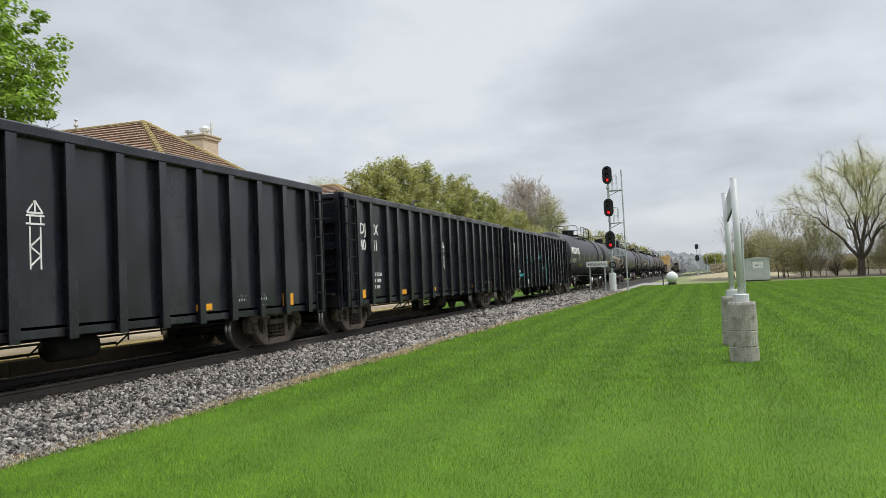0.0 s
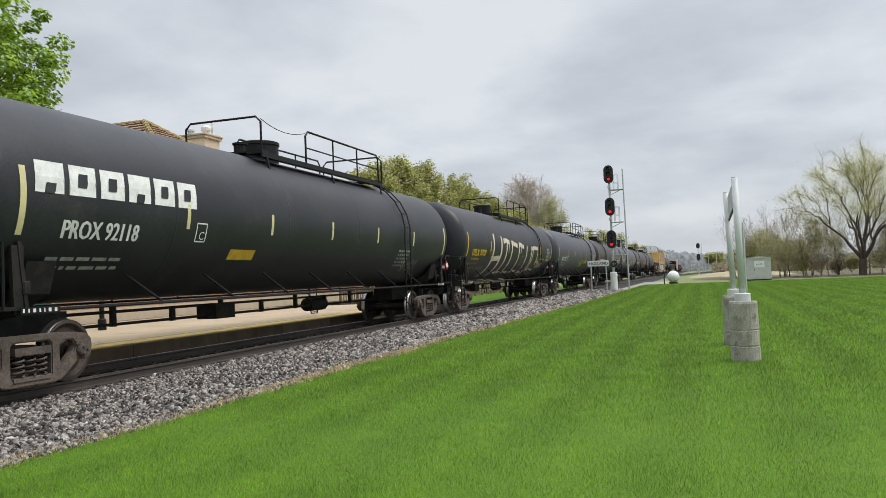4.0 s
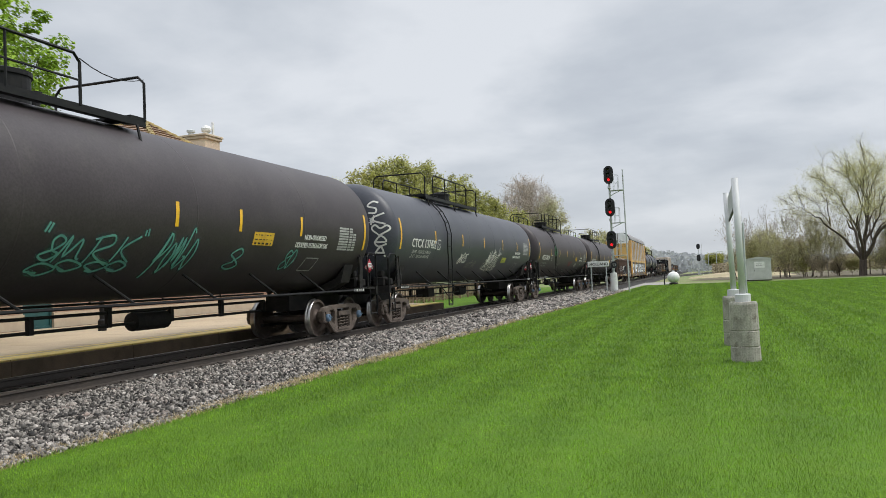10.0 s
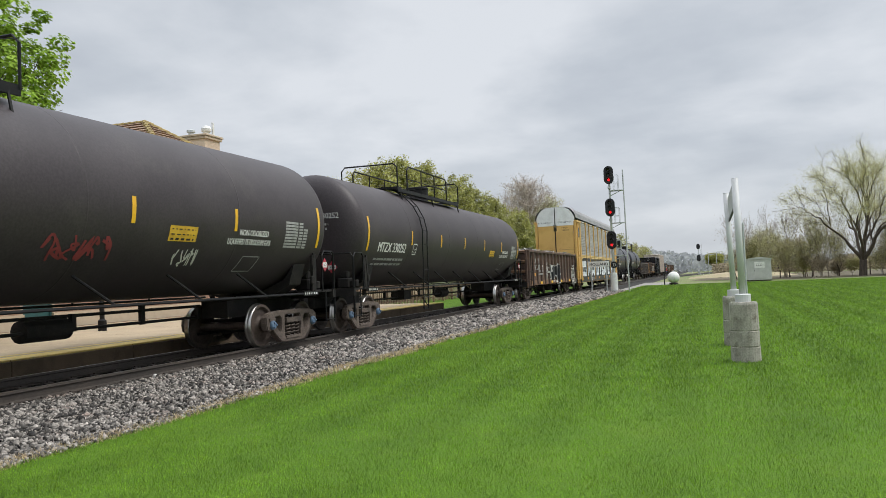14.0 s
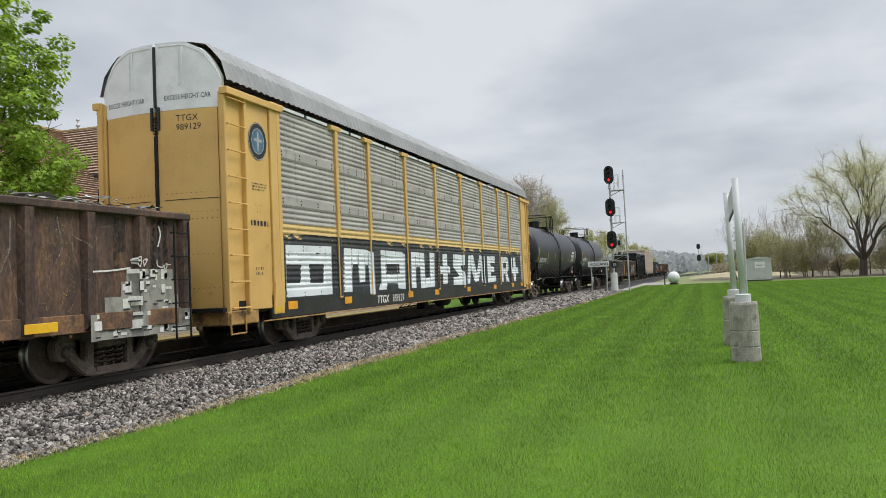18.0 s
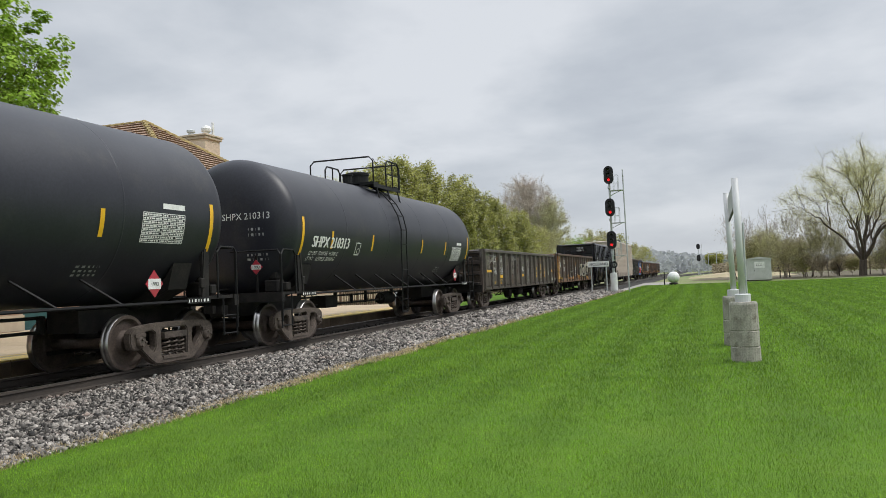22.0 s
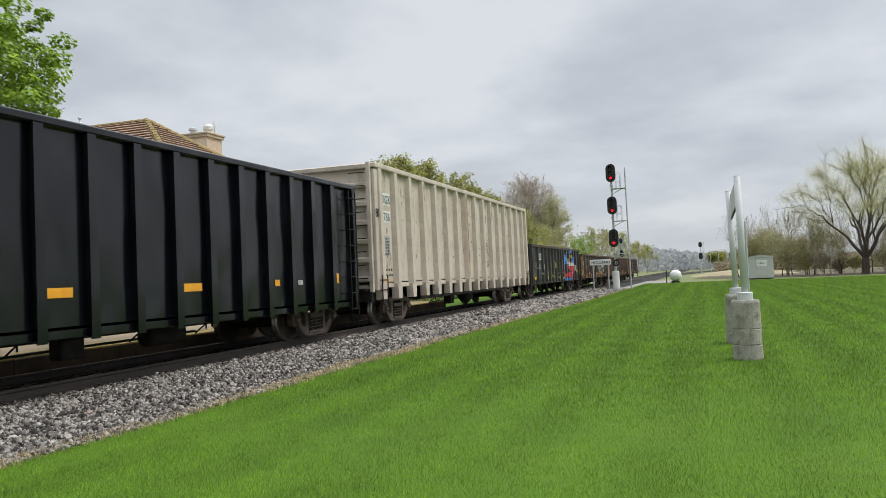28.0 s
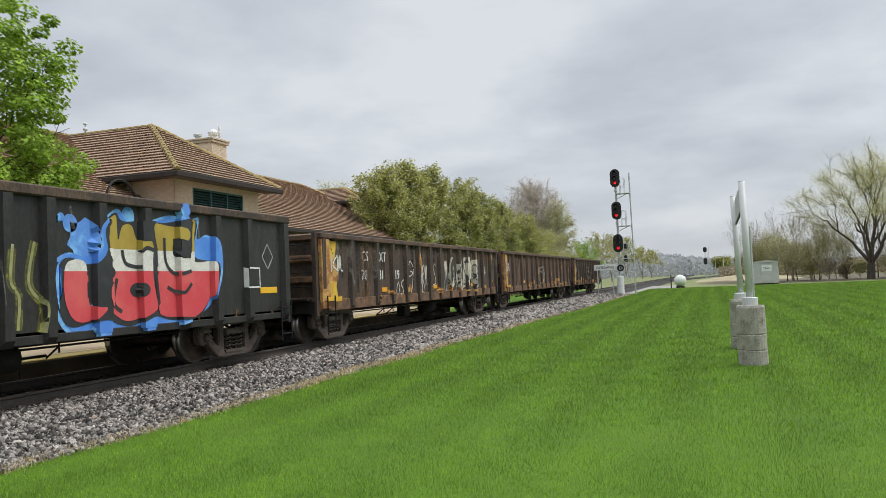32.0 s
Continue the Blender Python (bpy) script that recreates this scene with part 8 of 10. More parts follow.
    big = ([(-3.95, .88), (-3.72, 1.30), (-3.80, 1.86), (-3.42, 1.92), (-3.46, 1.32), (-3.12, 1.30)], [(-3.9, 1.1), (-3.3, 1.2), (-3.2, .86)], [(-2.75, 2.1), (-2.6, 1.5), (-2.4, 2.2), (-2.2, 1.7), (-2.45, 1.45)], [(-2.8, 1.35), (-2.3, 1.42), (-2.1, 1.0), (-1.9, 1.5)],
           [(-1.75, .92), (-1.6, 1.5), (-1.35, 1.95), (-1.1, 1.75), (-1.3, 1.2), (-1.55, 1.1)], [(-.85, 1.72), (-.45, 1.74), (-.25, 2.1)], [(-.5, 1.74), (-.55, 1.1), (-.3, .9)], [(-.1, 1.2), (.05, 1.75), (.4, 1.72), (.3, 1.3), (.55, 1.25)], [(-.2, 1.0), (.2, .95), (.5, 1.15), (.55, .85)],
           [(.95, 2.0), (.92, 1.5), (1.12, 1.35), (1.1, .9)], [(1.38, 2.05), (1.28, 1.5), (1.5, 1.2), (1.45, .85)])
    for l in big:
        paint("spray_tag", car, TAG_OLIVE, F(0), [(curve_through(l), .045)], label="pale olive sprayed outline letter")
        paint("spray_tag", car, MIST_LIME, F(-.5), [(curve_through(l), .13)], label="faint olive overspray")
    tag("spray_tag", car, TAG_OLIVE, F(0), -2.6, .98, .18, .26, "oho", .020)
    streaks("scuffed_paint", car, SCUFF, face, -half + .2, half - .2, .85, 2.6, 50, .05, 134, .12, "pale scuffed paint")
    streaks("grime_wash", car, GRIME, face, -half, half, .72, 1.0, 60, .08, 135, .03, "dusty wash along the sill", False)
    paint("test_mark", car, STENCIL, face, [([(half - 1.6, 1.35), (half - 1.05, 1.35), (half - 1.05, 1.72), (half - 1.6, 1.72), (half - 1.6, 1.35)], .03), ([(half - 1.33, 1.35), (half - 1.33, 1.72)], .03)])
    paint("diamond_mark", car, STENCIL_DIM, face, [([(half - .95, 1.95), (half - .75, 2.2), (half - .55, 1.95), (half - .75, 1.7), (half - .95, 1.95)], .025)])
    plates(car, 1.445, [half - .75], 1.28, .62, .12, REFLECT_Y)
    TRAIN.append((car, c))

    rusty(359.2, 374.7, ("CS", "XT"), ("70", "81", "19"), 140, GONDOLA_OLD, "weathered brown gondola car with bold white graffiti letters")
    rusty(375.8, 392.9, None, None, 150, GONDOLA_RUST, "dark rusty gondola car with faint markings", .3)
    rusty(394.3, 407.0, None, None, 160, GONDOLA_OLD, "brown gondola car at the tail of the train", .3)


build_gondolas_ahead()
build_oil_tanks()
build_gas_tanks()
build_scrap_gondola()
build_autorack()
build_short_tanks()
build_mill_gondolas()

# ---------------------------------------------------------------- the ground and the track
def sheet(name, pts, z, material, label, parent=None):
    bm = bmesh.new()
    bm.faces.new([bm.verts.new((x, y, z)) for x, y in pts])
    ob = part(name, bm, material, parent)
    return tagged(ob, label, name.replace("_", " "), "", "structure")


sheet("ground", [(-2500, -2500), (2500, -2500), (2500, 2500), (-2500, 2500)], -.04, ROUGHGROUND, "rough spring grass that reaches the horizon")
EDGE = -5.95


def edge_x(y):
    return EDGE + .10 * noise.noise((0.3, y * .35, 0)) + .05 * noise.noise((0.7, y * 1.7, 0)) + (.012 * max(0, y - 18) if y < 45 else .324)


def build_lawn():
    ys = [-14 + .25 * i for i in range(380)]
    left = [(edge_x(y), y) for y in ys]
    far = [(-4.2, 82.0), (-2, 83.0), (3, 80.5), (7, 81.5), (12, 80.5), (20, 79.5), (34, 78.5), (60, 78), (60, -14)]
    verts, faces = [], []
    for x, y in left:
        verts += [(x, y, -.012), (x + .25, y, .0), (60, y, .0)]
    for i in range(len(left) - 1):
        a = 3 * i
        faces += [(a, a + 1, a + 4, a + 3), (a + 1, a + 2, a + 5, a + 4)]
    verts = [(x, min(y, 79.5 + 1.2 * noise.noise((x * .12, 0, 5))), z) for x, y, z in verts]
    ob = soup("lawn", verts, faces, GRASS)
    tagged(ob, "mown lawn, darkened as shade between blades, with faint painted mowing stripes", "lawn", "", "structure")


build_lawn()


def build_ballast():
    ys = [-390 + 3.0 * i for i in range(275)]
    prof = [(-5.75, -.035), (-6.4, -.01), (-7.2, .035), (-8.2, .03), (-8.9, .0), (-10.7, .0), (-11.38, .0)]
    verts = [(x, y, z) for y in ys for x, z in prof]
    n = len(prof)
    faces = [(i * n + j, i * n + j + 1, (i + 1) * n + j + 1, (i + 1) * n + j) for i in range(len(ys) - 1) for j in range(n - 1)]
    tagged(soup("ballast_bed", verts, faces, SHADEBED), "crushed-stone ballast bed under the track, darkened as shade between stones", "ballast", "", "structure")


build_ballast()


def build_track():
    tr = thing("railway_track", (0, 0, 0), "single railway track with brown rails on wooden ties", "railway track", "", "structure")
    h = .17
    prof = [(-.036, 0), (-.038, -.035), (-.010, -.05), (-.010, -.135), (-.07, -.155), (-.07, -h), (.07, -h), (.07, -.155), (.010, -.135), (.010, -.05), (.038, -.035), (.036, 0)]
    for x in (XC + .7525, XC - .7525):
        bm = bmesh.new()
        slab(bm, [(x + a, RAIL + b) for a, b in prof], "y", -380, 430)
        me = mesh_of(bm, "rail", RAILSTEEL)
        me.materials.append(RAILHEAD)
        for f in me.polygons:
            if f.normal.z > .9 and f.center.z > RAIL - .01:
                f.material_index = 1
        hang("rail", me, tr)
    tie = mesh_of(soft_box(-1.30, 1.30, -.115, .115, RAIL - h - .20, RAIL - h - .012, .02), "tie", TIE)
    g = random.Random(11)
    for i in range(300):
        o = hang("tie", tie, tr, (XC + g.uniform(-.05, .05), -4 + .53 * i + g.uniform(-.03, .03), g.uniform(-.012, .006)))
        o.rotation_euler = (0, 0, g.uniform(-.015, .015))
    plate = boxes((-.17, .17, -.10, .10, RAIL - h - .014, RAIL - h + .008))
    bm = bmesh.new()
    for i in range(150):
        y = -4 + .53 * i
        for x in (XC + .7525, XC - .7525):
            box(bm, x - .17, x + .17, y - .09, y + .09, RAIL - h - .014, RAIL - h + .006)
            for dx in (-.10, .10):
                box(bm, x + dx - .018, x + dx + .018, y - .02 + dx * .3, y + .02 + dx * .3, RAIL - h, RAIL - h + .03)
    plate.free()
    tagged(part("tie_plates", bm, RAILSTEEL, tr), kind="stuff")
    # a second track that leaves to the right beyond the signal
    tr2 = thing("siding_track", (0, 0, 0), "siding that curves away to the right beyond the signal", "railway track", "", "structure")
    path = []
    for i in range(60):
        y = 92 + 4.5 * i
        u = max(0, y - 92)
        path.append((XC + (u * u * .0009 if u < 60 else 3.24 + .108 * (u - 60)), y))
    for off in (.7525, -.7525):
        bm = bmesh.new()
        rows = []
        for (x, y) in path:
            rows.append([bm.verts.new((x + off + a, y, RAIL - .004 + b)) for a, b in ((-.04, -.17), (-.04, 0), (.04, 0), (.04, -.17))])
        for a, b in zip(rows, rows[1:]):
            for k in range(3):
                bm.faces.new((a[k], b[k], b[k + 1], a[k + 1]))
        part("rail", bm, RAILHEAD, tr2)
    verts, faces = [], []
    for x, y in path:
        verts += [(x - 2.2, y, -.02), (x - 1.6, y, .03), (x + 1.6, y, .03), (x + 2.2, y, -.02)]
    for i in range(len(path) - 1):
        faces += [(4 * i + k, 4 * i + k + 1, 4 * i + 5 + k, 4 * i + 4 + k) for k in range(3)]
    soup("ballast_shoulder", verts, faces, SHADEBED, tr2)


build_track()


# ---------------------------------------------------------------- platform and station
def build_platform():
    p = thing("platform", (0, 0, 0), "low concrete station platform with a yellow edge", "platform", "", "structure")
    x1, x0, y0, y1, z = -11.42, -20.4, -20, 34.3, RAIL + .20
    n = 0
    g = random.Random(2)
    y = y0
    while y < y1 - .1:
        k = min(3.05, y1 - y)
        part("slab", soft_box(x0, x1 - .62, y + .006, y + k - .006, -.05, z, .006), CONCRETE, p)
        part("edge_slab", soft_box(x1 - .60, x1 - .02, y + .006, y + k - .006, z - .03, z + .002, .006), TACTILE, p)
        part("edge_wall", soft_box(x1 - .61, x1, y + .003, y + k - .003, -.05, z - .031, .01), PLATEDGE, p)
        y += k
    part("edge_line", boxes((x1 - .92, x1 - .80, y0, y1, z + .001, z + .005)), TACTILE, p)


build_platform()


def clay_roof(house, quad, course, name="roof_tiles", across=.30):
    """Tile courses on a roof plane: quad is lower left, lower right, upper right, upper left, seen from outside."""
    a, b, c, d = (Vector(q) for q in quad)
    nrm = (b - a).cross(d - a).normalized()
    slope = max((d - a).length, (c - b).length)
    rows = max(2, int(slope / course))
    bm = bmesh.new()
    for i in range(rows):
        f0, f1 = i / rows, min(1.0, (i + 1.18) / rows)
        l0, r0, l1, r1 = a.lerp(d, f0), b.lerp(c, f0), a.lerp(d, f1), b.lerp(c, f1)
        w = max((r0 - l0).length, .05)
        m = max(1, int(w / across))
        for j in range(m):
            u0, u1 = j / m, (j + 1) / m
            um = (u0 + u1) / 2
            hi = .090 + .002 * ((i * 7 + j * 3) % 5)
            p = [l0.lerp(r0, u0) + nrm * hi * .90, l0.lerp(r0, um) + nrm * hi, l0.lerp(r0, u1) + nrm * hi * .90,
                 l1.lerp(r1, u1) + nrm * .012, l1.lerp(r1, um) + nrm * .018, l1.lerp(r1, u0) + nrm * .012]
            v = [bm.verts.new(q) for q in p]
            bm.faces.new((v[0], v[1], v[4], v[5]))
            bm.faces.new((v[1], v[2], v[3], v[4]))
            e = [bm.verts.new(q.lerp(t, .12)) for q, t in ((l0.lerp(r0, u0), l1.lerp(r1, u0)), (l0.lerp(r0, u1), l1.lerp(r1, u1)))]
            bm.faces.new((e[0], e[1], v[2], v[1], v[0]))
    return tagged(part(name, bm, ROOFTILE, house, "courses of brown clay tiles"), kind="stuff")


def hip_caps(house, p, q, r=.10, step=.36):
    p, q = Vector(p), Vector(q)
    n = max(2, int((q - p).length / step))
    d = (q - p).normalized()
    u = d.cross(Vector((0, 0, 1))).normalized()
    w = u.cross(d)
    bm = bmesh.new()
    for i in range(n):
        a, b = p.lerp(q, i / n), p.lerp(q, (i + 1.12) / n)
        ra, rb = r * 1.12, r * .92
        A = [bm.verts.new(a + k * (u * math.cos(t) + w * math.sin(t))) for t, k in ((x * math.pi / 4, ra) for x in range(5))]
        B = [bm.verts.new(b + k * (u * math.cos(t) + w * math.sin(t))) for t, k in ((x * math.pi / 4, rb) for x in range(5))]
        for k in range(4):
            bm.faces.new((A[k], A[k + 1], B[k + 1], B[k]))
        bm.faces.new(A)
    return tagged(part("ridge_tiles", bm, HIPTILE, house, "mossy yellow-brown ridge tiles"), kind="stuff")


def brick_wall(house, face_axis, at, u0, u1, z0, z1, holes=(), material=None, thick=.25, out=1, name="wall", proud=.006):
    """A wall of brick courses over a mortar core; holes (u0, u1, z0, z1) go through it. face_axis x: the face looks along x."""
    material = material or BRICK
    cuts = sorted({u0, u1, *[h[0] for h in holes], *[h[1] for h in holes]})
    core = bmesh.new()
    for a, b in zip(cuts, cuts[1:]):
        mid = (a + b) / 2
        spans = [(z0, z1)]
        for h in holes:
            if h[0] < mid < h[1]:
                spans = [s for lo, hi in spans for s in ((lo, min(hi, h[2])), (max(lo, h[3]), hi)) if s[1] - s[0] > .01]
        for lo, hi in spans:
            if face_axis == "x":
                box(core, min(at, at - out * thick), max(at, at - out * thick), a, b, lo, hi)
            else:
                box(core, a, b, min(at, at - out * thick), max(at, at - out * thick), lo, hi)
    w = part(name, core, MORTAR, house, "tan brick wall")
    bm = bmesh.new()
    ch, bl = .081, .235
    i, z = 0, z0
    while z + .06 < z1:
        u = u0 - (bl / 2 if i % 2 else 0)
        while u < u1:
            a, b = max(u, u0) + .005, min(u + bl, u1) - .005
            if b - a > .03 and not any(h[0] - .01 < (a + b) / 2 < h[1] + .01 and h[2] - .04 < z + .04 < h[3] + .04 for h in holes):
                k = at + out * proud
                p = [(a, z + .006), (b, z + .006), (b, z + ch - .006), (a, z + ch - .006)]
                q = [(k, s, t) if face_axis == "x" else (s, k, t) for s, t in p]
                v = [bm.verts.new(s) for s in q]
                f = bm.faces.new(v if (out > 0) == (face_axis == "x") else v[::-1])
            u += bl
        z += ch
        i += 1
    tagged(part("brickwork", bm, material, w), kind="stuff")
    return w


def build_station():
    h = thing("station_building", (0, 0, 0), "tan brick station with brown clay-tile hipped roofs", "station")
    zb = RAIL + .20
    WX, EX, RX, ZE, ZR = -20.7, -19.8, -28.0, 4.52, 9.05
    Y0, Y1 = -6.0, 58.0
    back = 2 * RX - WX
    doors = [(19.5, 20.7, zb, 2.6), (13.0, 14.6, zb + .9, 2.7), (23.2, 24.8, zb + .9, 2.7), (35.0, 36.6, zb + .9, 2.7), (39.0, 40.6, zb + .9, 2.7), (9.0, 10.6, zb + .9, 2.7)]
    brick_wall(h, "x", WX, Y0, Y1, zb - .05, ZE, doors, PINKBRICK, name="front_wall")
    part("back_wall", boxes((back - .25, back, Y0, Y1, 0, ZE)), BRICK, h)
    part("end_wall", boxes((back, WX - .25, Y0, Y0 + .25, 0, ZE)), BRICK, h)
    part("end_wall", boxes((back, WX - .25, Y1 - .25, Y1, 0, ZE)), BRICK, h)
    for (a, b, lo, hi) in doors:
        fr = boxes((WX - .16, WX - .04, a, a + .08, lo, hi), (WX - .16, WX - .04, b - .08, b, lo, hi), (WX - .16, WX - .04, a + .08, b - .08, hi - .08, hi), (WX - .16, WX - .04, a + .08, b - .08, lo, lo + .08))
        w = part("door_frame" if lo < 1 else "window_frame", fr, TEAL, h, "dark teal frame")
        part("door_leaf" if lo < .6 else "pane", boxes((WX - .13, WX - .09, a + .08, b - .08, lo + .08, hi - .08)), TEAL if lo < .6 else GLASS, w)
    part("plinth", boxes((WX, WX + .06, Y0, 19.5, zb, zb + .5), (WX, WX + .06, 20.7, Y1, zb, zb + .5)), STUCCO, h)
    # main hipped roof
    ov = .9
    ya, yb, xe, xb = Y0 - ov, Y1 + ov, EX, 2 * RX - EX
    rise = ZR - ZE
    hip = 8.0
    r0, r1 = (RX, ya + hip, ZR), (RX, yb + .6, ZR)
    body = bmesh.new()
    v = [body.verts.new(p) for p in ((xe, ya, ZE), (xe, yb, ZE), (xb, yb, ZE), (xb, ya, ZE), (RX, ya + hip, ZR - .02), (RX, yb - hip, ZR - .02))]
    for f in ((0, 1, 5, 4), (2, 3, 4, 5), (1, 2, 5), (3, 0, 4), (3, 2, 1, 0)):
        body.faces.new([v[i] for i in f])
    part("roof_deck", body, SOFFIT, h)
    ridge_a, ridge_b = (RX, ya + hip, ZR), (RX, yb - hip, ZR)
    clay_roof(h, ((xe, ya, ZE), (xe, yb, ZE), ridge_b, ridge_a), .335)
    clay_roof(h, ((xe, yb, ZE), (xb, yb, ZE), ridge_b, ridge_b), .335)
    clay_roof(h, ((xb, ya, ZE), (xe, ya, ZE), ridge_a, ridge_a), .335)
    hip_caps(h, ridge_a, ridge_b)
    hip_caps(h, (xe, yb, ZE + .05), ridge_b)
    hip_caps(h, (xe, ya, ZE + .05), ridge_a)
    part("gutter", soft_box(xe - .02, xe + .13, ya, 25.6, ZE - .17, ZE + .02, .03), FASCIA, h)
    part("gutter", soft_box(xe - .02, xe + .13, 32.5, yb, ZE - .17, ZE + .02, .03), FASCIA, h)
    part("soffit", boxes((WX, xe, ya, yb, ZE - .15, ZE - .10)), SOFFIT, h)

    # cross towers with their own hipped roofs
    def tower(yc, w, wx, apex_x, apex_z, ze, back_x, detail=True):
        y0, y1, o = yc - w / 2, yc + w / 2, .72
        lou = (y0 + 1.15, y0 + 4.75, ze - 1.56, ze - .40)
        brick_wall(h, "x", wx, y0, y1, 3.4, ze, [lou] if detail else [], name="tower_wall")
        brick_wall(h, "y", y0, wx - 5.5, wx, 3.4, ze, [], out=-1, name="tower_wall")
        part("tower_wall", boxes((wx - 5.5, wx - .25, y1 - .25, y1, 3.4, ze)), BRICK, h)
        if detail:
            a, b, lo, hi = lou
            fr = bmesh.new()
            box(fr, wx - .12, wx + .02, a, b, lo, lo + .07)
            box(fr, wx - .12, wx + .02, a, b, hi - .07, hi)
            for k in range(4):
                y = a + (b - a - .08) * k / 3
                box(fr, wx - .12, wx + .02, y, y + .08, lo + .07, hi - .07)
            lv = part("louvre_window", fr, TEAL, h, "dark teal louvred opening")
            part("louvre_back", boxes((wx - .24, wx - .20, a, b, lo, hi)), INK, lv)
            for k in range(9):
                z = lo + .10 + (hi - lo - .2) * k / 9
                bm = bmesh.new()
                slab(bm, [(wx - .10, z + .06), (wx - .005, z), (wx - .005, z + .018), (wx - .10, z + .078)], "y", a + .05, b - .05)
                part("louvre_slat", bm, TEAL, lv)
            part("sill", soft_box(wx - .05, wx + .07, a - .05, b + .05, lo - .10, lo, .01), STUCCO, lv)
        e0, e1, ex = y0 - o, y1 + o, wx + o
        ap, bp = (apex_x, yc, apex_z), (back_x, yc, apex_z)
        bm = bmesh.new()
        v = [bm.verts.new(p) for p in ((ex, e0, ze), (ex, e1, ze), (back_x, e1, ze), (back_x, e0, ze), (apex_x, yc, apex_z - .02), (back_x, yc, apex_z - .02))]
        for f in ((0, 1, 4), (1, 2, 5, 4), (3, 0, 4, 5), (2, 3, 5), (3, 2, 1, 0)):
            bm.faces.new([v[i] for i in f])
        part("tower_roof_deck", bm, SOFFIT, h)
        clay_roof(h, ((ex, e0, ze), (ex, e1, ze), ap, ap), .335)
        clay_roof(h, ((back_x, e0, ze), (ex, e0, ze), ap, bp), .335)
        clay_roof(h, ((ex, e1, ze), (back_x, e1, ze), bp, ap), .335)
        hip_caps(h, (ex, e0, ze + .05), ap, .13)
        hip_caps(h, (ex, e1, ze + .05), ap, .13)
        hip_caps(h, ap, bp)
        part("gutter", soft_box(ex - .03, ex + .13, e0 - .13, e1 + .13, ze - .20, ze + .02, .03), FASCIA, h)
        part("gutter", soft_box(back_x + 3.5, ex - .03, e0 - .13, e0 + .03, ze - .20, ze + .02, .03), FASCIA, h)
        part("soffit", boxes((wx, ex - .03, e0, e1, ze - .14, ze - .10)), SOFFIT, h)
        part("soffit", boxes((wx - 5.5, wx, e0, y0, ze - .14, ze - .10)), SOFFIT, h)

    tower(28.6, 6.05, -19.74, -23.2, 9.0, 6.18, -28.0)
    tower(52.9, 3.4, -23.9, -25.6, 8.85, 7.6, -28.5, False)
    # chimney with corbelled cap and vents
    ch = brick_wall(h, "x", -28.0, 39.9, 41.4, 7.0, 10.55, [], thick=1.6, name="chimney")
    bm = bmesh.new()
    part("chimney_side", boxes((-29.6, -28.0, 39.88, 39.9, 7.0, 10.55)), BRICK, ch)
    part("chimney_cap", soft_box(-29.72, -27.88, 39.78, 41.52, 10.55, 10.72, .02), STUCCO, ch)
    part("chimney_cap", soft_box(-29.78, -27.82, 39.72, 41.58, 10.72, 10.84, .02), STUCCO, ch)
    bm = bmesh.new()
    lathe(bm, [(10.84, .16), (11.05, .16), (11.07, .26), (11.18, .26), (11.25, .10)], "z", 14, at=(-29.2, 40.2, 0))
    part("flue_cap", bm, SIGSTEEL, ch)
    bm = bmesh.new()
    lathe(bm, [(10.84, .18), (11.1, .18), (11.2, .30), (11.35, .32), (11.5, .22), (11.56, .03)], "z", 14, at=(-28.6, 40.9, 0))
    box(bm, -28.35, -28.25, 41.1, 41.25, 10.84, 11.75)
    part("flue_cap", bm, SIGWHITE, ch)
    for x, y, z in ((-28.0, 24.6, 9.1), (-26.9, 28.6, 9.05)):
        bm = bmesh.new()
        lathe(bm, [(z - .1, .03), (z + .12, .03), (z + .15, .10), (z + .24, .10), (z + .27, .02), (z + .38, .02), (z + .40, .08), (z + .48, .08), (z + .52, .01)], "z", 12, at=(x, y, 0))
        part("finial", bm, SIGSTEEL, h, smooth=True)


build_station()


def build_platform_lamp(x, y, k):
    l = thing("platform_lamp", (x, y, RAIL + .2), "gooseneck platform lamp with a white enamel shade", "lamp")
    bm = bmesh.new()
    lathe(bm, [(0, .12), (.3, .12), (.34, .07), (3.4 + k, .055)], "z", 12)
    part("pole", bm, RAILING, l)
    bm = bmesh.new()
    pts = [(0, 0, 3.35 + k), (0, 0, 3.55 + k)] + [(0, .60 - .60 * math.cos(a), 3.55 + k + .60 * math.sin(a)) for a in (math.pi * q / 10 for q in range(1, 11))] + [(0, 1.2, 3.40 + k)]
    pipe(bm, pts, .035, 8)
    part("arm", bm, RAILING, l)
    bm = bmesh.new()
    lathe(bm, [(3.42, .06), (3.36, .09), (3.30, .26), (3.22, .36), (3.17, .36), (3.18, .33), (3.27, .22), (3.30, .05)], "z", 24, at=(0, 1.2, k))
    part("shade", bm, SIGWHITE, l, "white bell shade", True)


build_platform_lamp(-16.5, 18.3, .40)


def build_fence():
    f = thing("platform_fence", (0, 0, 0), "brown wooden rail fence behind the grass", "fence")
    post = mesh_of(soft_box(-.06, .06, -.06, .06, 0, 1.25, .01), "post", FENCEWOOD)
    pick = mesh_of(soft_box(-.015, .015, -.045, .045, .1, 1.1, .005), "picket", FENCEWOOD)
    for i in range(22):
        y = 35 + i * 2.0
        hang("post", post, f, (-17.0, y, -.04))
        for k in range(1, 8):
            hang("picket", pick, f, (-16.94, y + k * .25, -.04))
    part("rail", boxes((-17.03, -16.97, 35, 77, .95, 1.03)), FENCEWOOD, f)
    part("rail", boxes((-17.03, -16.97, 35, 77, .25, .33)), FENCEWOOD, f)


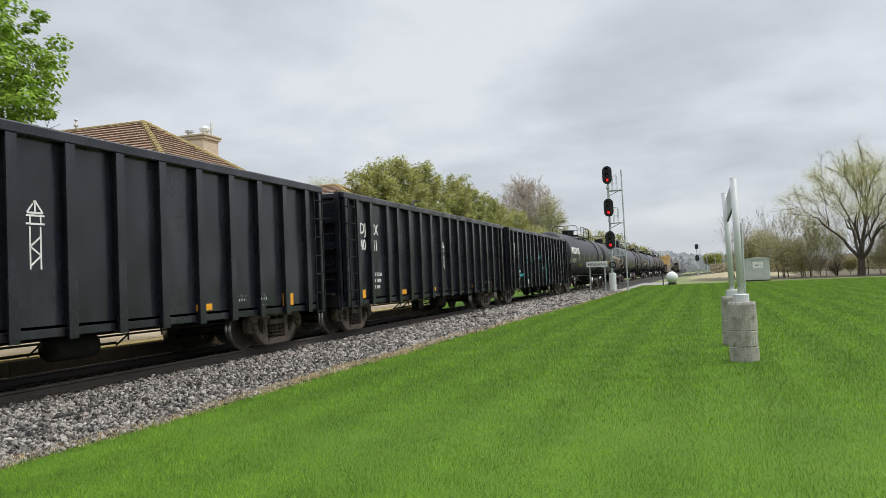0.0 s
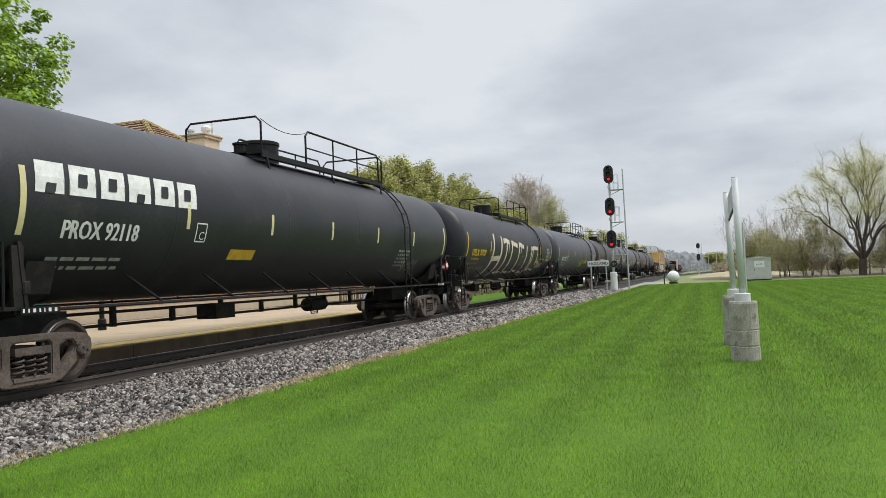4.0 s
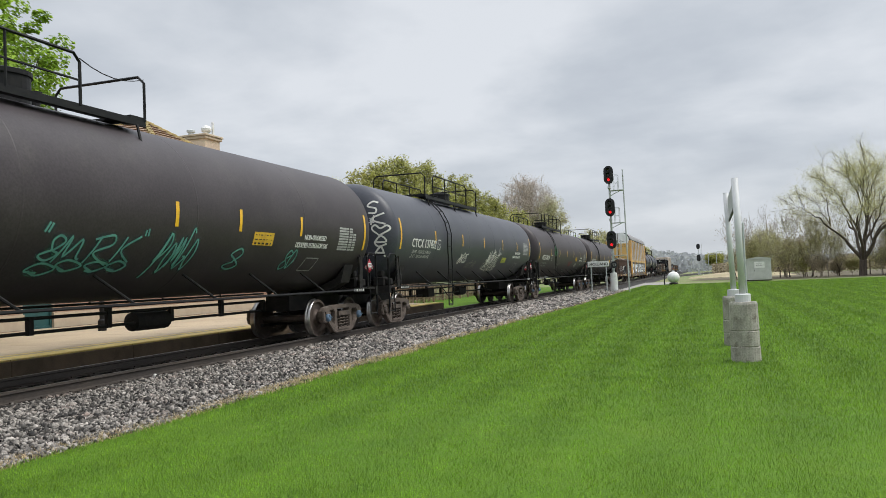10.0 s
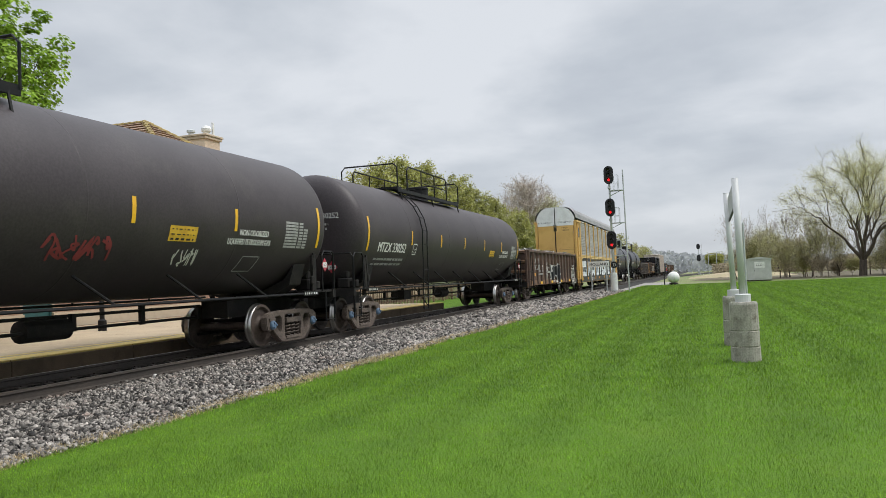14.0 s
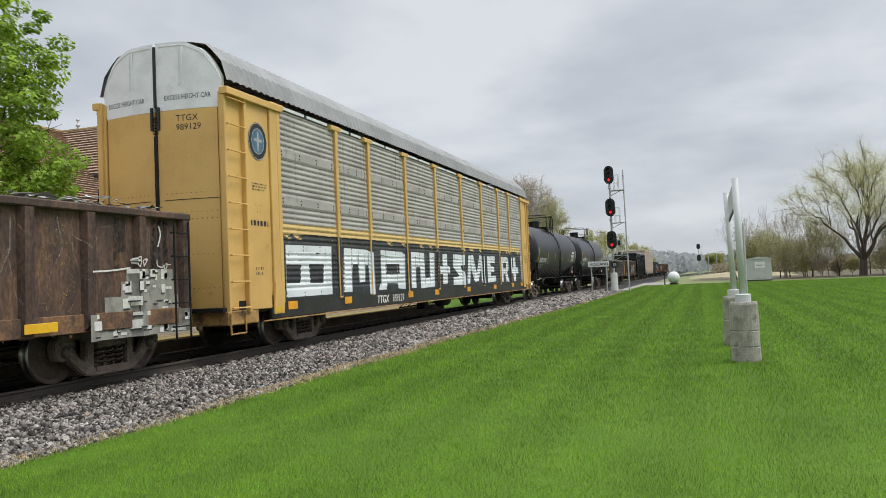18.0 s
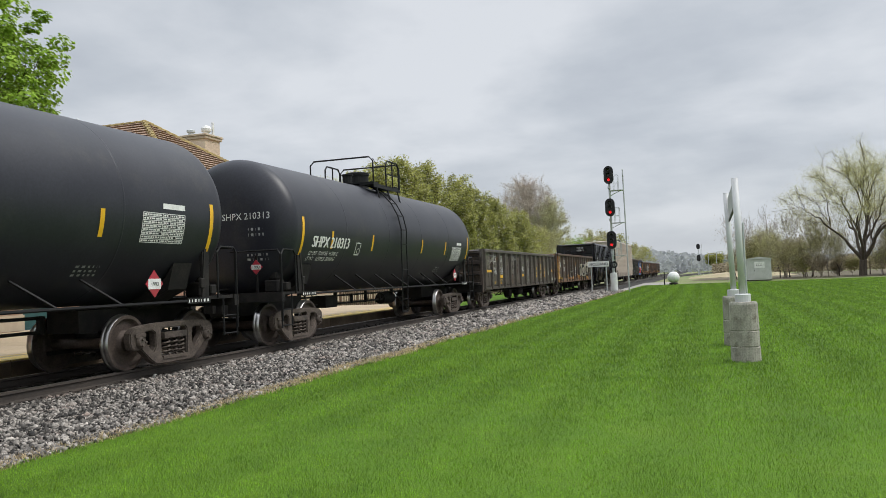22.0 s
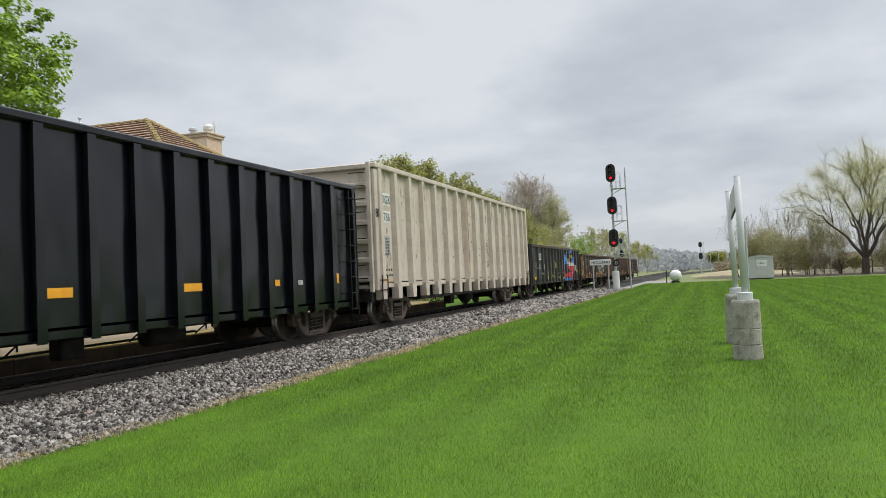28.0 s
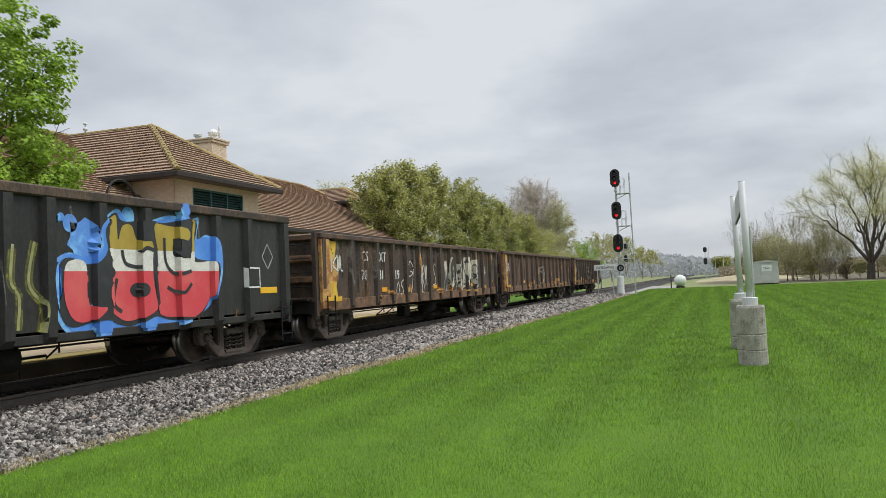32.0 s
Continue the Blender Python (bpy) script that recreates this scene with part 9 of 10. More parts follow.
build_fence()
sheet("grass_strip", [(-19.5, 34.4), (-11.6, 34.4), (-11.6, 90), (-19.5, 90)], .0, GRASS, "green grass strip beside the track")


# ---------------------------------------------------------------- signal and lineside things
def build_signal():
    s = thing("railway_signal", (-6.2, 58.5, 0), "three-headed railway signal showing red on a white base", "signal")
    bm = bmesh.new()
    lathe(bm, [(0, .26), (.02, .27), (1.38, .25), (1.42, .18)], "z", 20)
    part("base", bm, SIGWHITE, s, "white painted round base")
    bm = bmesh.new()
    lathe(bm, [(1.4, .085), (9.1, .075), (9.14, .03)], "z", 14)
    part("mast", bm, SIGSTEEL, s)
    for z in (8.62, 6.22, 3.82):
        pts = [(.35 * math.cos(a), z + (.31 if math.sin(a) > 0 else -.31) + .35 * math.sin(a)) for a in (2 * math.pi * (k + .5) / 28 for k in range(28))]
        bm = bmesh.new()
        slab(bm, pts, "y", -.34, -.28)
        hd = part("signal_head", bm, SIGBLACK, s, "black oval backboard with three lenses")
        bm = boxes((-.20, .20, -.28, -.08, z - .62, z + .62))
        part("lamp_case", bm, SIGBLACK, hd)
        for k, dz in enumerate((.36, 0, -.36)):
            bm = bmesh.new()
            lathe(bm, [(-.36, .015), (-.375, .09), (-.34, .10)], "y", 18, at=(0, 0, z + dz))
            part("lens", bm, REDLAMP if k == 2 else DARKLENS, hd, "lit red lens" if k == 2 else "dark unlit lens")
            bm = bmesh.new()
            n = 12
            ring = [[bm.verts.new((r * math.cos(a), y, z + dz + r * math.sin(a))) for a in (math.pi * (-.08 + 1.16 * i / n) for i in range(n + 1))] for r, y in ((.15, -.34), (.15, -.66), (.14, -.66), (.14, -.34))]
            for a, b in zip(ring, ring[1:]):
                for i in range(n):
                    bm.faces.new((a[i], a[i + 1], b[i + 1], b[i]))
            part("hood", bm, SIGBLACK, hd)
        bm = boxes((-.10, .10, -.30, .12, z - 1.0, z - .82), (-.07, .07, -.1, .1, z - .85, z - .6))
        part("bracket", bm, SIGSTEEL, s)
    bm = bmesh.new()
    rod(bm, (1.06, .15, 0), (.98, .15, 9.0), .05, n=8)
    part("ladder_rail", bm, SIGSTEEL, s)
    for z in (7.45, 5.05, 2.65):
        bm = bmesh.new()
        box(bm, .05, .95, -.25, .45, z, z + .04)
        for x in (.30, .62):
            for y in (-.25, .45):
                rod(bm, (x, y, z), (x, y, z + 1.15), .018, n=5)
        for zz in (.55, 1.15):
            for y in (-.25, .45):
                rod(bm, (.30, y, z + zz), (.62, y, z + zz), .016, n=5)
        rod(bm, (.05, 0, z - .35), (.80, 0, z), .025, n=6)
        part("maintenance_step", bm, SIGSTEEL, s)
    # round letter plate
    bm = bmesh.new()
    lathe(bm, [(-.40, .25), (-.43, .25)], "y", 24, at=(.10, 0, 2.0))
    d = part("letter_plate", bm, SIGBLACK, s, "round black plate with a white letter")
    letters("plate_letter", "D", .005, 1.88, .24, lambda u, z: (u, -.435, z), STENCIL, d, bold=.010)


build_signal()


def build_name_sign():
    s = thing("station_name_sign", (-7.86, 57.0, 0), "white station name board with black lettering on posts", "sign")
    part("board", soft_box(0, 1.50, -.03, .03, 1.88, 2.28, .01), SIGWHITE, s)
    for x in (.22, 1.30):
        part("post", soft_box(x - .04, x + .04, .03, .11, -.05, 2.2, .008), SIGSTEEL, s)
    letters("board_name", "HOLLAND", .12, 1.98, .20, lambda u, z: (u, -.034, z), INK, s, bold=.003, squeeze=1.02)


build_name_sign()


def build_posts():
    s = thing("old_sign_frame", (0, 0, 0), "bare light-grey sign posts with a cross plate on concrete piers", "sign frame")
    for k, (x, y, lean, top) in enumerate(((.585, 13.25, -.022, 2.90), (.550, 15.95, -.048, 2.91))):
        g = random.Random(k)
        bm = bmesh.new()
        lathe(bm, [(-.05, .226), (.02, .224), (.22, .222), (.235, .212), (.25, .221), (.47, .220), (.485, .210), (.50, .219), (.74, .218), (.90, .215), (.935, .198), (.94, .02)], "z", 28, at=(x, y, 0))
        for v in bm.verts:
            v.co += Vector((g.uniform(-.006, .006), g.uniform(-.006, .006), g.uniform(-.004, .004)))
        part("pier", bm, PIER, s, "stained round concrete pier")
        bm = bmesh.new()
        lathe(bm, [(.93, .12), (1.05, .12), (1.06, .11), (1.065, .02)], "z", 20, at=(x, y, 0))
        part("base_collar", bm, GALVPOST, s)
        bm = bmesh.new()
        rod(bm, (x, y, 1.04), (x + lean, y, top), .052, n=20)
        rod(bm, (x + lean, y, top), (x + lean, y, top + .012), .046, n=20)
        part("post", bm, GALVPOST, s, "", True)
    # thin plate between the post tops
    bm = bmesh.new()
    slab(bm, [(13.3, 2.46), (15.9, 2.40), (15.9, 2.82), (13.3, 2.84)], "x", .530, .546)
    part("cross_plate", bm, GALVPOST, s)
    bm = bmesh.new()
    slab(bm, [(13.3, 2.42), (15.9, 2.36), (15.9, 2.40), (13.3, 2.46)], "x", .525, .551)
    part("cross_strip", bm, INK, s)
    p = thing("lineside_pole", (1.95, 40.0, 0), "slim grey steel pole on the lawn", "pole")
    bm = bmesh.new()
    lathe(bm, [(-.05, .05), (3.55, .045), (3.6, .02)], "z", 12)
    part("pole", bm, SIGSTEEL, p)


build_posts()


def build_cabinet():
    c = thing("relay_cabinet", (4.15, 82.4, 0), "light grey lineside equipment cabinet with a low gabled top", "cabinet")
    part("body", soft_box(0, 2.25, 0, 2.0, .08, 2.12, .02), CABINET, c)
    bm = bmesh.new()
    slab(bm, [(-.08, 2.12), (2.33, 2.12), (2.33, 2.18), (1.12, 2.34), (-.08, 2.18)], "y", -.08, 2.08)
    part("roof", bm, CABINET, c)
    part("door", soft_box(.62, 1.75, -.03, 0, .2, 2.0, .01), CABINET, c)
    part("skid", boxes((-.03, 2.28, .1, .3, 0, .08)), FASCIA, c)
    part("skid", boxes((-.03, 2.28, 1.7, 1.9, 0, .08)), FASCIA, c)
    d = part("notice", boxes((.72, 1.65, -.045, -.032, 1.25, 1.85)), STENCIL, c, "white notice with dark print")
    bars("notice_print", d, INK, lambda u, z: (u, -.048, z), .90, 1.60, .55, 2, .13, .07, 4)
    part("handle", boxes((.70, .74, -.07, -.03, .95, 1.1)), INK, c)
    p = thing("steel_pipe_post", (2.75, 60.0, 0), "slim grey steel post", "post")
    bm = bmesh.new()
    lathe(bm, [(0, .06), (4.5, .06), (4.52, .02)], "z", 10)
    part("pole", bm, SIGSTEEL, p)


build_cabinet()


def build_ball():
    b = thing("white_ball_tank", (-2.7, 79.0, 0), "white round tank on a low dark stand", "tank")
    bm = bmesh.new()
    bmesh.ops.create_uvsphere(bm, u_segments=28, v_segments=16, radius=.58)
    for v in bm.verts:
        v.co.z = v.co.z * .97 + .70
    part("shell", bm, SIGWHITE, b, "", True)
    bm = bmesh.new()
    lathe(bm, [(1.22, .12), (1.34, .12), (1.36, .05)], "z", 12)
    part("lid", bm, SIGSTEEL, b)
    bm = bmesh.new()
    lathe(bm, [(0, .42), (.18, .40)], "z", 18)
    part("stand", bm, FASCIA, b)
    p = thing("dark_marker_post", (-3.5, 78.0, 0), "short black marker post", "post")
    part("post", soft_box(-.05, .05, -.05, .05, 0, 1.25, .01), SIGBLACK, p)


build_ball()
sheet("gravel_path", [(-6.0, 60.0), (-3.0, 84.0), (-3.6, 96.0), (-7.4, 96.0), (-7.4, 60.0)], -.004, GRAVEL, "pale gravel beside the track")


# ---------------------------------------------------------------- trees
def limbs(seed, height, spread, trunk, fork, levels=4, kids=(3, 4), up=.35, r0=.16, wander=.22, ratio=.68):
    """Branch pieces (p, q, r, r) and the tips of a tree at the origin."""
    g = random.Random(seed)
    segs, tips = [], []

    def go(p, d, length, r, lv):
        n = 4 if lv == 0 else 3
        for i in range(n):
            d = (d + Vector((g.uniform(-1, 1), g.uniform(-1, 1), g.uniform(-.4, .9))) * (wander if lv else .07) + Vector((0, 0, up * .12 * lv))).normalized()
            q = p + d * length / n
            e = r * (.80 if lv else .90)
            segs.append((p.copy(), q.copy(), r, e))
            if lv >= levels - 1:
                tips.append((p.lerp(q, .5), d.copy()))
            p, r = q, e
            if lv < levels and lv > 0 and i < n - 1 and g.random() < .75:
                go(p, side(d, lv, g), length * ratio * g.uniform(.6, .9), r * .55, lv + 1)
        if lv < levels:
            k = g.randint(*kids) + (1 if lv == 0 else 0)
            a0 = g.uniform(0, 6.28)
            for j in range(k):
                a = a0 + 6.283 * j / k + g.uniform(-.4, .4)
                s = spread * g.uniform(.7, 1.2)
                u = d.orthogonal().normalized()
                w = d.cross(u)
                nd = (d * math.cos(s) + (u * math.cos(a) + w * math.sin(a)) * math.sin(s)).normalized()
                go(p, nd, length * ratio * g.uniform(.8, 1.15) if lv else fork * g.uniform(.85, 1.15), r * .66, lv + 1)
        else:
            tips.append((p.copy(), d.copy()))

    def side(d, lv, g):
        u = d.orthogonal().normalized()
        w = d.cross(u)
        a = g.uniform(0, 6.28)
        return (d * .6 + (u * math.cos(a) + w * math.sin(a)) * .8).normalized()

    go(Vector((0, 0, 0)), Vector((0, 0, 1)), trunk, r0, 0)
    top = max(q.z for _, q, _, _ in segs)
    k = height / top
    return [(p * k, q * k, r, e) for p, q, r, e in segs], [(p * k, d) for p, d in tips]


def bark_mesh(segs, thin=.004):
    verts, faces = [], []
    for p, q, r, e in segs:
        n = 6 if r > .05 else 4 if r > .02 else 3
        r, e = max(r, thin), max(e, thin)
        d = (q - p).normalized()
        u = d.orthogonal().normalized()
        w = d.cross(u)
        b = len(verts)
        for c, k in ((p, r), (q + d * e * .4, e)):
            verts += [tuple(c + k * (math.cos(6.283 * i / n) * u + math.sin(6.283 * i / n) * w)) for i in range(n)]
        faces += [(b + i, b + (i + 1) % n, b + n + (i + 1) % n, b + n + i) for i in range(n)]
    return verts, faces


def leaf_cloud(tips, per, radius, size, seed, flat=.5):
    rg = np.random.RandomState(seed)
    c = np.array([tuple(p) for p, _ in tips])
    c = np.repeat(c, per, axis=0)
    n = len(c)
    c = c + rg.normal(0, radius, (n, 3)) * np.array([1, 1, .8])
    a = rg.normal(0, 1, (n, 3))
    a[:, 2] *= flat
    a /= np.linalg.norm(a, axis=1, keepdims=True)
    b = np.cross(a, rg.normal(0, 1, (n, 3)))
    b /= np.linalg.norm(b, axis=1, keepdims=True)
    s = size * rg.uniform(.6, 1.3, (n, 1))
    bend = np.cross(a, b) * s * .18
    quad = np.stack([c - a * s, c - b * s * .55 + bend, c + a * s, c + b * s * .55 + bend], 1)
    return quad.reshape(-1, 3)


def tree(name, at, label, seed, height, bark, leaf, per, lr, size, spread=.6, trunk=2.0, fork=2.0, levels=4, r0=.16, kids=(3, 4), thin=.004, leaf2=None, per2=0, group="", wander=.22, ratio=.68, z_min=None, category="tree", width=1.0, cone=0.0, clump=None):
    t = thing(name, at, label, category, group)
    segs, tips = limbs(seed, height, spread, trunk, fork, levels, kids, r0=r0, wander=wander, ratio=ratio)
    if width != 1.0 or cone:
        def wide(p):
            k = width * (1 + cone * (.5 - min(1, max(0, p.z / height))))
            return Vector((p.x * k, p.y * k, p.z))
        segs = [(wide(p), wide(q), r, e) for p, q, r, e in segs]
        tips = [(wide(p), d) for p, d in tips]
    v, f = bark_mesh(segs, thin)
    soup("trunk", v, f, bark, t, "trunk and limbs")
    if z_min:
        tips = [x for x in tips if x[0].z > z_min]
    if clump:
        # leaves gather in lobes, with gaps of sky between
        g = random.Random(seed + 9)
        hearts = [g.choice(tips)[0] for _ in range(clump[0])]
        tips = [x for x in tips if min((x[0] - h).length_squared for h in hearts) < clump[1] ** 2]
    if per:
        tris_mesh("crown", leaf_cloud(tips, per, lr, size, seed), 4, leaf, t, "crown of small separate leaves")
    if per2:
        tris_mesh("blossom", leaf_cloud(tips, per2, lr * 1.1, size * .55, seed + 50), 4, leaf2, t, "pale buds among the leaves")
    return t


def crown_limbs(seed, rad, centre, fork, r0, nlimb=14, low=.05, second=10, twigs=5, reach=.30, arch=.55, main=6):
    """Limbs that arch from a short trunk out to an ovoid crown, with side branches and twigs: pieces and tips."""
    g = random.Random(seed)
    segs, tips = [], []
    rx, rz = rad
    mid = Vector(centre)

    def bend(p, q, lift, r, n, end):
        c = Vector((p.x + (q.x - p.x) * (1 - arch), p.y + (q.y - p.y) * (1 - arch), p.z + (q.z - p.z) * arch + lift))
        pts = [p * (1 - s) ** 2 + c * 2 * s * (1 - s) + q * s * s for s in (i / n for i in range(n + 1))]
        pts = [pts[0]] + [v + Vector((g.gauss(0, 1), g.gauss(0, 1), g.gauss(0, 1))) * (q - p).length * .018 for v in pts[1:]]
        rs = [r + (end - r) * (i / n) ** .8 for i in range(n + 1)]
        segs.extend((pts[i], pts[i + 1], rs[i], rs[i + 1]) for i in range(n))
        return pts, rs

    top = Vector((g.uniform(-.1, .1), g.uniform(-.1, .1), fork))
    bend(Vector((0, 0, -.05)), top, 0, r0, 3, r0 * .82)
    mains = []
    for i in range(main):
        a, e = 6.283 * i / main + g.uniform(-.3, .3), g.uniform(.35, .8) if i else 1.35
        q = top.lerp(mid + Vector((math.cos(a) * math.cos(e) * rx, math.sin(a) * math.cos(e) * rx, math.sin(e) * rz)), g.uniform(.50, .62))
        mains.append(bend(top - Vector((0, 0, g.uniform(0, .2) * fork)), q, .0, r0 * g.uniform(.50, .66), 6, r0 * .20))
    for i in range(nlimb):
        a = 2.39996 * i + g.uniform(-.25, .25)
        e = low + (1.5 - low) * ((i + .5) / nlimb) ** .85
        k = g.uniform(.86, 1.04)
        q = mid + Vector((math.cos(a) * math.cos(e) * rx, math.sin(a) * math.cos(e) * rx, math.sin(e) * rz)) * k
        near, rr = min(mains, key=lambda m: (m[0][-1] - q).length)
        m = g.choice((2, 3, 4, 5, 6))
        pts, rs = bend(near[m], q, .05 * rz, rr[m] * g.uniform(.5, .75), 8, .010)
        tips.append((pts[-1], (pts[-1] - pts[-2]).normalized()))
        for j in range(second):
            u = 2.2 + 5.8 * (j + g.random()) / second
            m, f = int(u), u - int(u)
            if m > 7:
                m, f = 7, .99
            b = pts[m].lerp(pts[m + 1], f)
            way = (pts[m + 1] - pts[m]).normalized()
            side = way.orthogonal()
            side.rotate(Matrix.Rotation(g.uniform(0, 6.28), 3, way))
            d = (way * .75 + side.normalized() * .75 + (b - mid).normalized() * .35 + Vector((0, 0, .15))).normalized()
            l = rx * reach * g.uniform(.5, 1.15)
            sub, srs = bend(b, b + d * l, .05 * l, rs[m] * .45 + .006, 3, .007)
            for h in range(twigs):
                v = sub[1 + h % 3]
                w = (d + Vector((g.gauss(0, .6), g.gauss(0, .6), g.gauss(.1, .5)))).normalized()
                x = v + w * l * g.uniform(.25, .55)
                segs.append((v, x, .007, .004))
                tips.append((x, w))
                tips.append((v.lerp(x, .6), w))
    return segs, tips


def lobe_leaves(lobes, per, size, seed, mid):
    """Leaves in flattened lobes, lying mostly level and facing outwards."""
    rg = np.random.RandomState(seed)
    c = np.array([tuple(p) for p, _ in lobes])
    r = np.repeat(np.array([k for _, k in lobes]), per)
    c = np.repeat(c, per, axis=0)
    n = len(c)
    d = rg.normal(0, 1, (n, 3))
    d /= np.linalg.norm(d, axis=1, keepdims=True)
    pos = c + d * (r * rg.uniform(.35, 1.0, n) ** .6)[:, None] * np.array([1, 1, .62])
    out = pos - np.array(mid)
    out /= np.linalg.norm(out, axis=1, keepdims=True)
    nrm = np.array([0, 0, .8]) + out * .5 + d * .45 + rg.normal(0, .38, (n, 3))
    nrm /= np.linalg.norm(nrm, axis=1, keepdims=True)
    a = np.cross(nrm, rg.normal(0, 1, (n, 3)))
    a /= np.linalg.norm(a, axis=1, keepdims=True)
    b = np.cross(nrm, a)
    s = size * rg.uniform(.6, 1.3, (n, 1))
    quad = np.stack([pos - a * s, pos - b * s * .75 - nrm * s * .15, pos + a * s - nrm * s * .25, pos + b * s * .75 - nrm * s * .15], 1)
    return quad.reshape(-1, 3)


def crown_tree(name, at, label, seed, rad, zc, fork, r0, bark, leaf, per, lr, size, thin=.01, leaf2=None, per2=0, group="", size2=None, **more):
    t = thing(name, at, label, "tree", group)
    segs, tips = crown_limbs(seed, rad, (0, 0, zc), fork, r0, **more)
    v, f = bark_mesh(segs, thin)
    soup("trunk", v, f, bark, t, "trunk and limbs")
    if per:
        tris_mesh("crown", leaf_cloud(tips, per, lr, size, seed), 4, leaf, t, "crown of small separate leaves")
    if per2:
        tris_mesh("blossom", leaf_cloud(tips, per2, lr * 1.15, size2 or size * .6, seed + 50), 4, leaf2, t, "pale buds among the leaves")
    return t


def build_maple():
    t = thing("maple_tree", (-15.9, 12.9, RAIL + .2), "maple with fresh bright green leaves beside the platform", "tree")
    mid = (.2, .2, 4.9)
    segs, tips = crown_limbs(5, (2.2, 2.5), mid, 2.0, .15, nlimb=18, low=-.45, second=8, twigs=3)
    v, f = bark_mesh(segs, .005)
    soup("trunk", v, f, BARK, t, "trunk and limbs")
    g = random.Random(15)
    lobes = []
    # an upper dome and a drooping lower skirt with a gap between them
    for cz, rx, rz, n, low, high in ((6.25, 2.25, 1.9, 130, -.75, 1.0), (3.75, 2.60, 1.25, 130, -.55, .85)):
        for i in range(n):
            a, e = 2.39996 * i + g.uniform(-.2, .2), math.asin(low + (high - low) * (i + .5) / n)
            k = g.uniform(.55, .92) if i % 3 else g.uniform(.90, 1.05)
            w = math.cos(e) ** .7 * rx * k
            lobes.append((Vector((.2 + math.cos(a) * w, .2 + math.sin(a) * w, cz + math.sin(e) * rz * k)), g.uniform(.24, .44)))
    tris_mesh("crown", lobe_leaves(lobes, 150, .056, 5, mid), 4, LEAF_BRIGHT, t, "lobed crown of small separate leaves")


def build_trees():
    build_maple()
    row = [(-20.9, 49.0, 9.9, 31), (-20.6, 53.0, 11.0, 32), (-20.8, 58.6, 11.2, 33), (-20.2, 64.8, 10.8, 34), (-20.5, 71.5, 10.5, 35), (-20.5, 79.0, 10.0, 36), (-20.0, 88.0, 9.2, 37)]
    for x, y, h, s in row:
        crown_tree("pear_tree", (x, y, 0), "young olive-green tree with pale blossom buds", s, (2.15, h * .41), h * .53, .9, .13, BARK, LEAF_OLIVE, 11, .20, .095, thin=.013, leaf2=LEAF_PALE, per2=4, size2=.062, group="trees beside the track", nlimb=22, low=-.35, second=8, twigs=4, reach=.30, arch=.5)
    tree("bare_tree", (-33.0, 67.5, 0), "thin tree with pale spring buds", 41, 11.6, PALEBARK, LEAF_PALE, 7, .3, .08, spread=.35, trunk=3, fork=2.6, levels=4, r0=.14, thin=.01)
    crown_tree("bare_tree", (-29.2, 136.0, 0), "large rounded tree with thin pale buds", 42, (6.3, 7.2), 10.6, 2.6, .30, PALEBARK, LEAF_GREYBUD, 5, .35, .075, thin=.020, nlimb=48, second=13, twigs=6, reach=.26)
    crown_tree("budding_tree", (-24.6, 134.0, 0), "broad tree with thin olive spring buds", 43, (3.4, 5.6), 8.6, 2.0, .22, PALEBARK, LEAF_HAZE, 4, .35, .10, thin=.02, leaf2=LEAF_PALE, per2=4, size2=.10, nlimb=18, second=10, twigs=5)
    for x, y, h, s, m in ((-26.5, 150, 9.5, 44, LEAF_OLIVE), (-24.0, 160, 8.0, 45, LEAF_BRIGHT), (-23.0, 172, 10.5, 46, LEAF_HAZE), (-21.5, 185, 10.8, 47, LEAF_HAZE), (-20.0, 205, 11.0, 48, LEAF_OLIVE), (-24, 122, 8.5, 49, LEAF_HAZE), (-23, 104, 8.0, 50, LEAF_OLIVE), (-18.5, 235, 9, 51, LEAF_HAZE), (-18, 265, 9, 52, LEAF_OLIVE)):
        crown_tree("lineside_tree", (x, y, 0), "lineside tree with thin spring foliage", s, (3.6, h * .42), h * .58, 1.4, .18, PALEBARK, m, 5, .3, .13, thin=.016, group="trees along the far track", nlimb=14, low=-.2, second=7, twigs=4)
    # right: the big spreading tree and the thicket by the lawn's far edge
    crown_tree("spreading_tree", (15.9, 91.2, 0), "large spreading tree with dark limbs and thin yellow-green buds", 62, (7.5, 6.0), 5.9, 1.9, .40, BARK, LEAF_BUDS, 34, .46, .038, thin=.014, nlimb=26, low=.0, second=9, twigs=5, reach=.24, arch=.62, main=6)
    crown_tree("spreading_tree", (26.5, 97.0, 0), "large spreading tree with dark limbs and thin yellow-green buds", 63, (7.0, 5.8), 5.6, 2.0, .36, BARK, LEAF_BUDS, 16, .40, .036, thin=.013, nlimb=30, low=.02, second=11, twigs=6, reach=.22, arch=.52, main=6)
    g = random.Random(8)
    for i in range(46):
        x = 4.2 + 22 * (i / 45) + g.uniform(-.5, .5)
        y = 94 + g.uniform(-3, 9)
        if abs(x - 15.9) < 1.2:
            continue
        h = g.uniform(4.0, 9.2) * (.8 if x < 6 else 1)
        green = g.random()
        tree("thicket_tree", (x, y, 0), "slim bare-stemmed tree with sparse spring buds", 200 + i, h, PALEBARK if i % 4 else BARK, LEAF_TWIG if green < .35 else LEAF_HAZE, 2 if green < .8 else 5, .40, .05, spread=.42, trunk=.7, fork=1.6, levels=4, r0=.07, thin=.012, kids=(2, 3), group="thicket at the lawn's far edge")
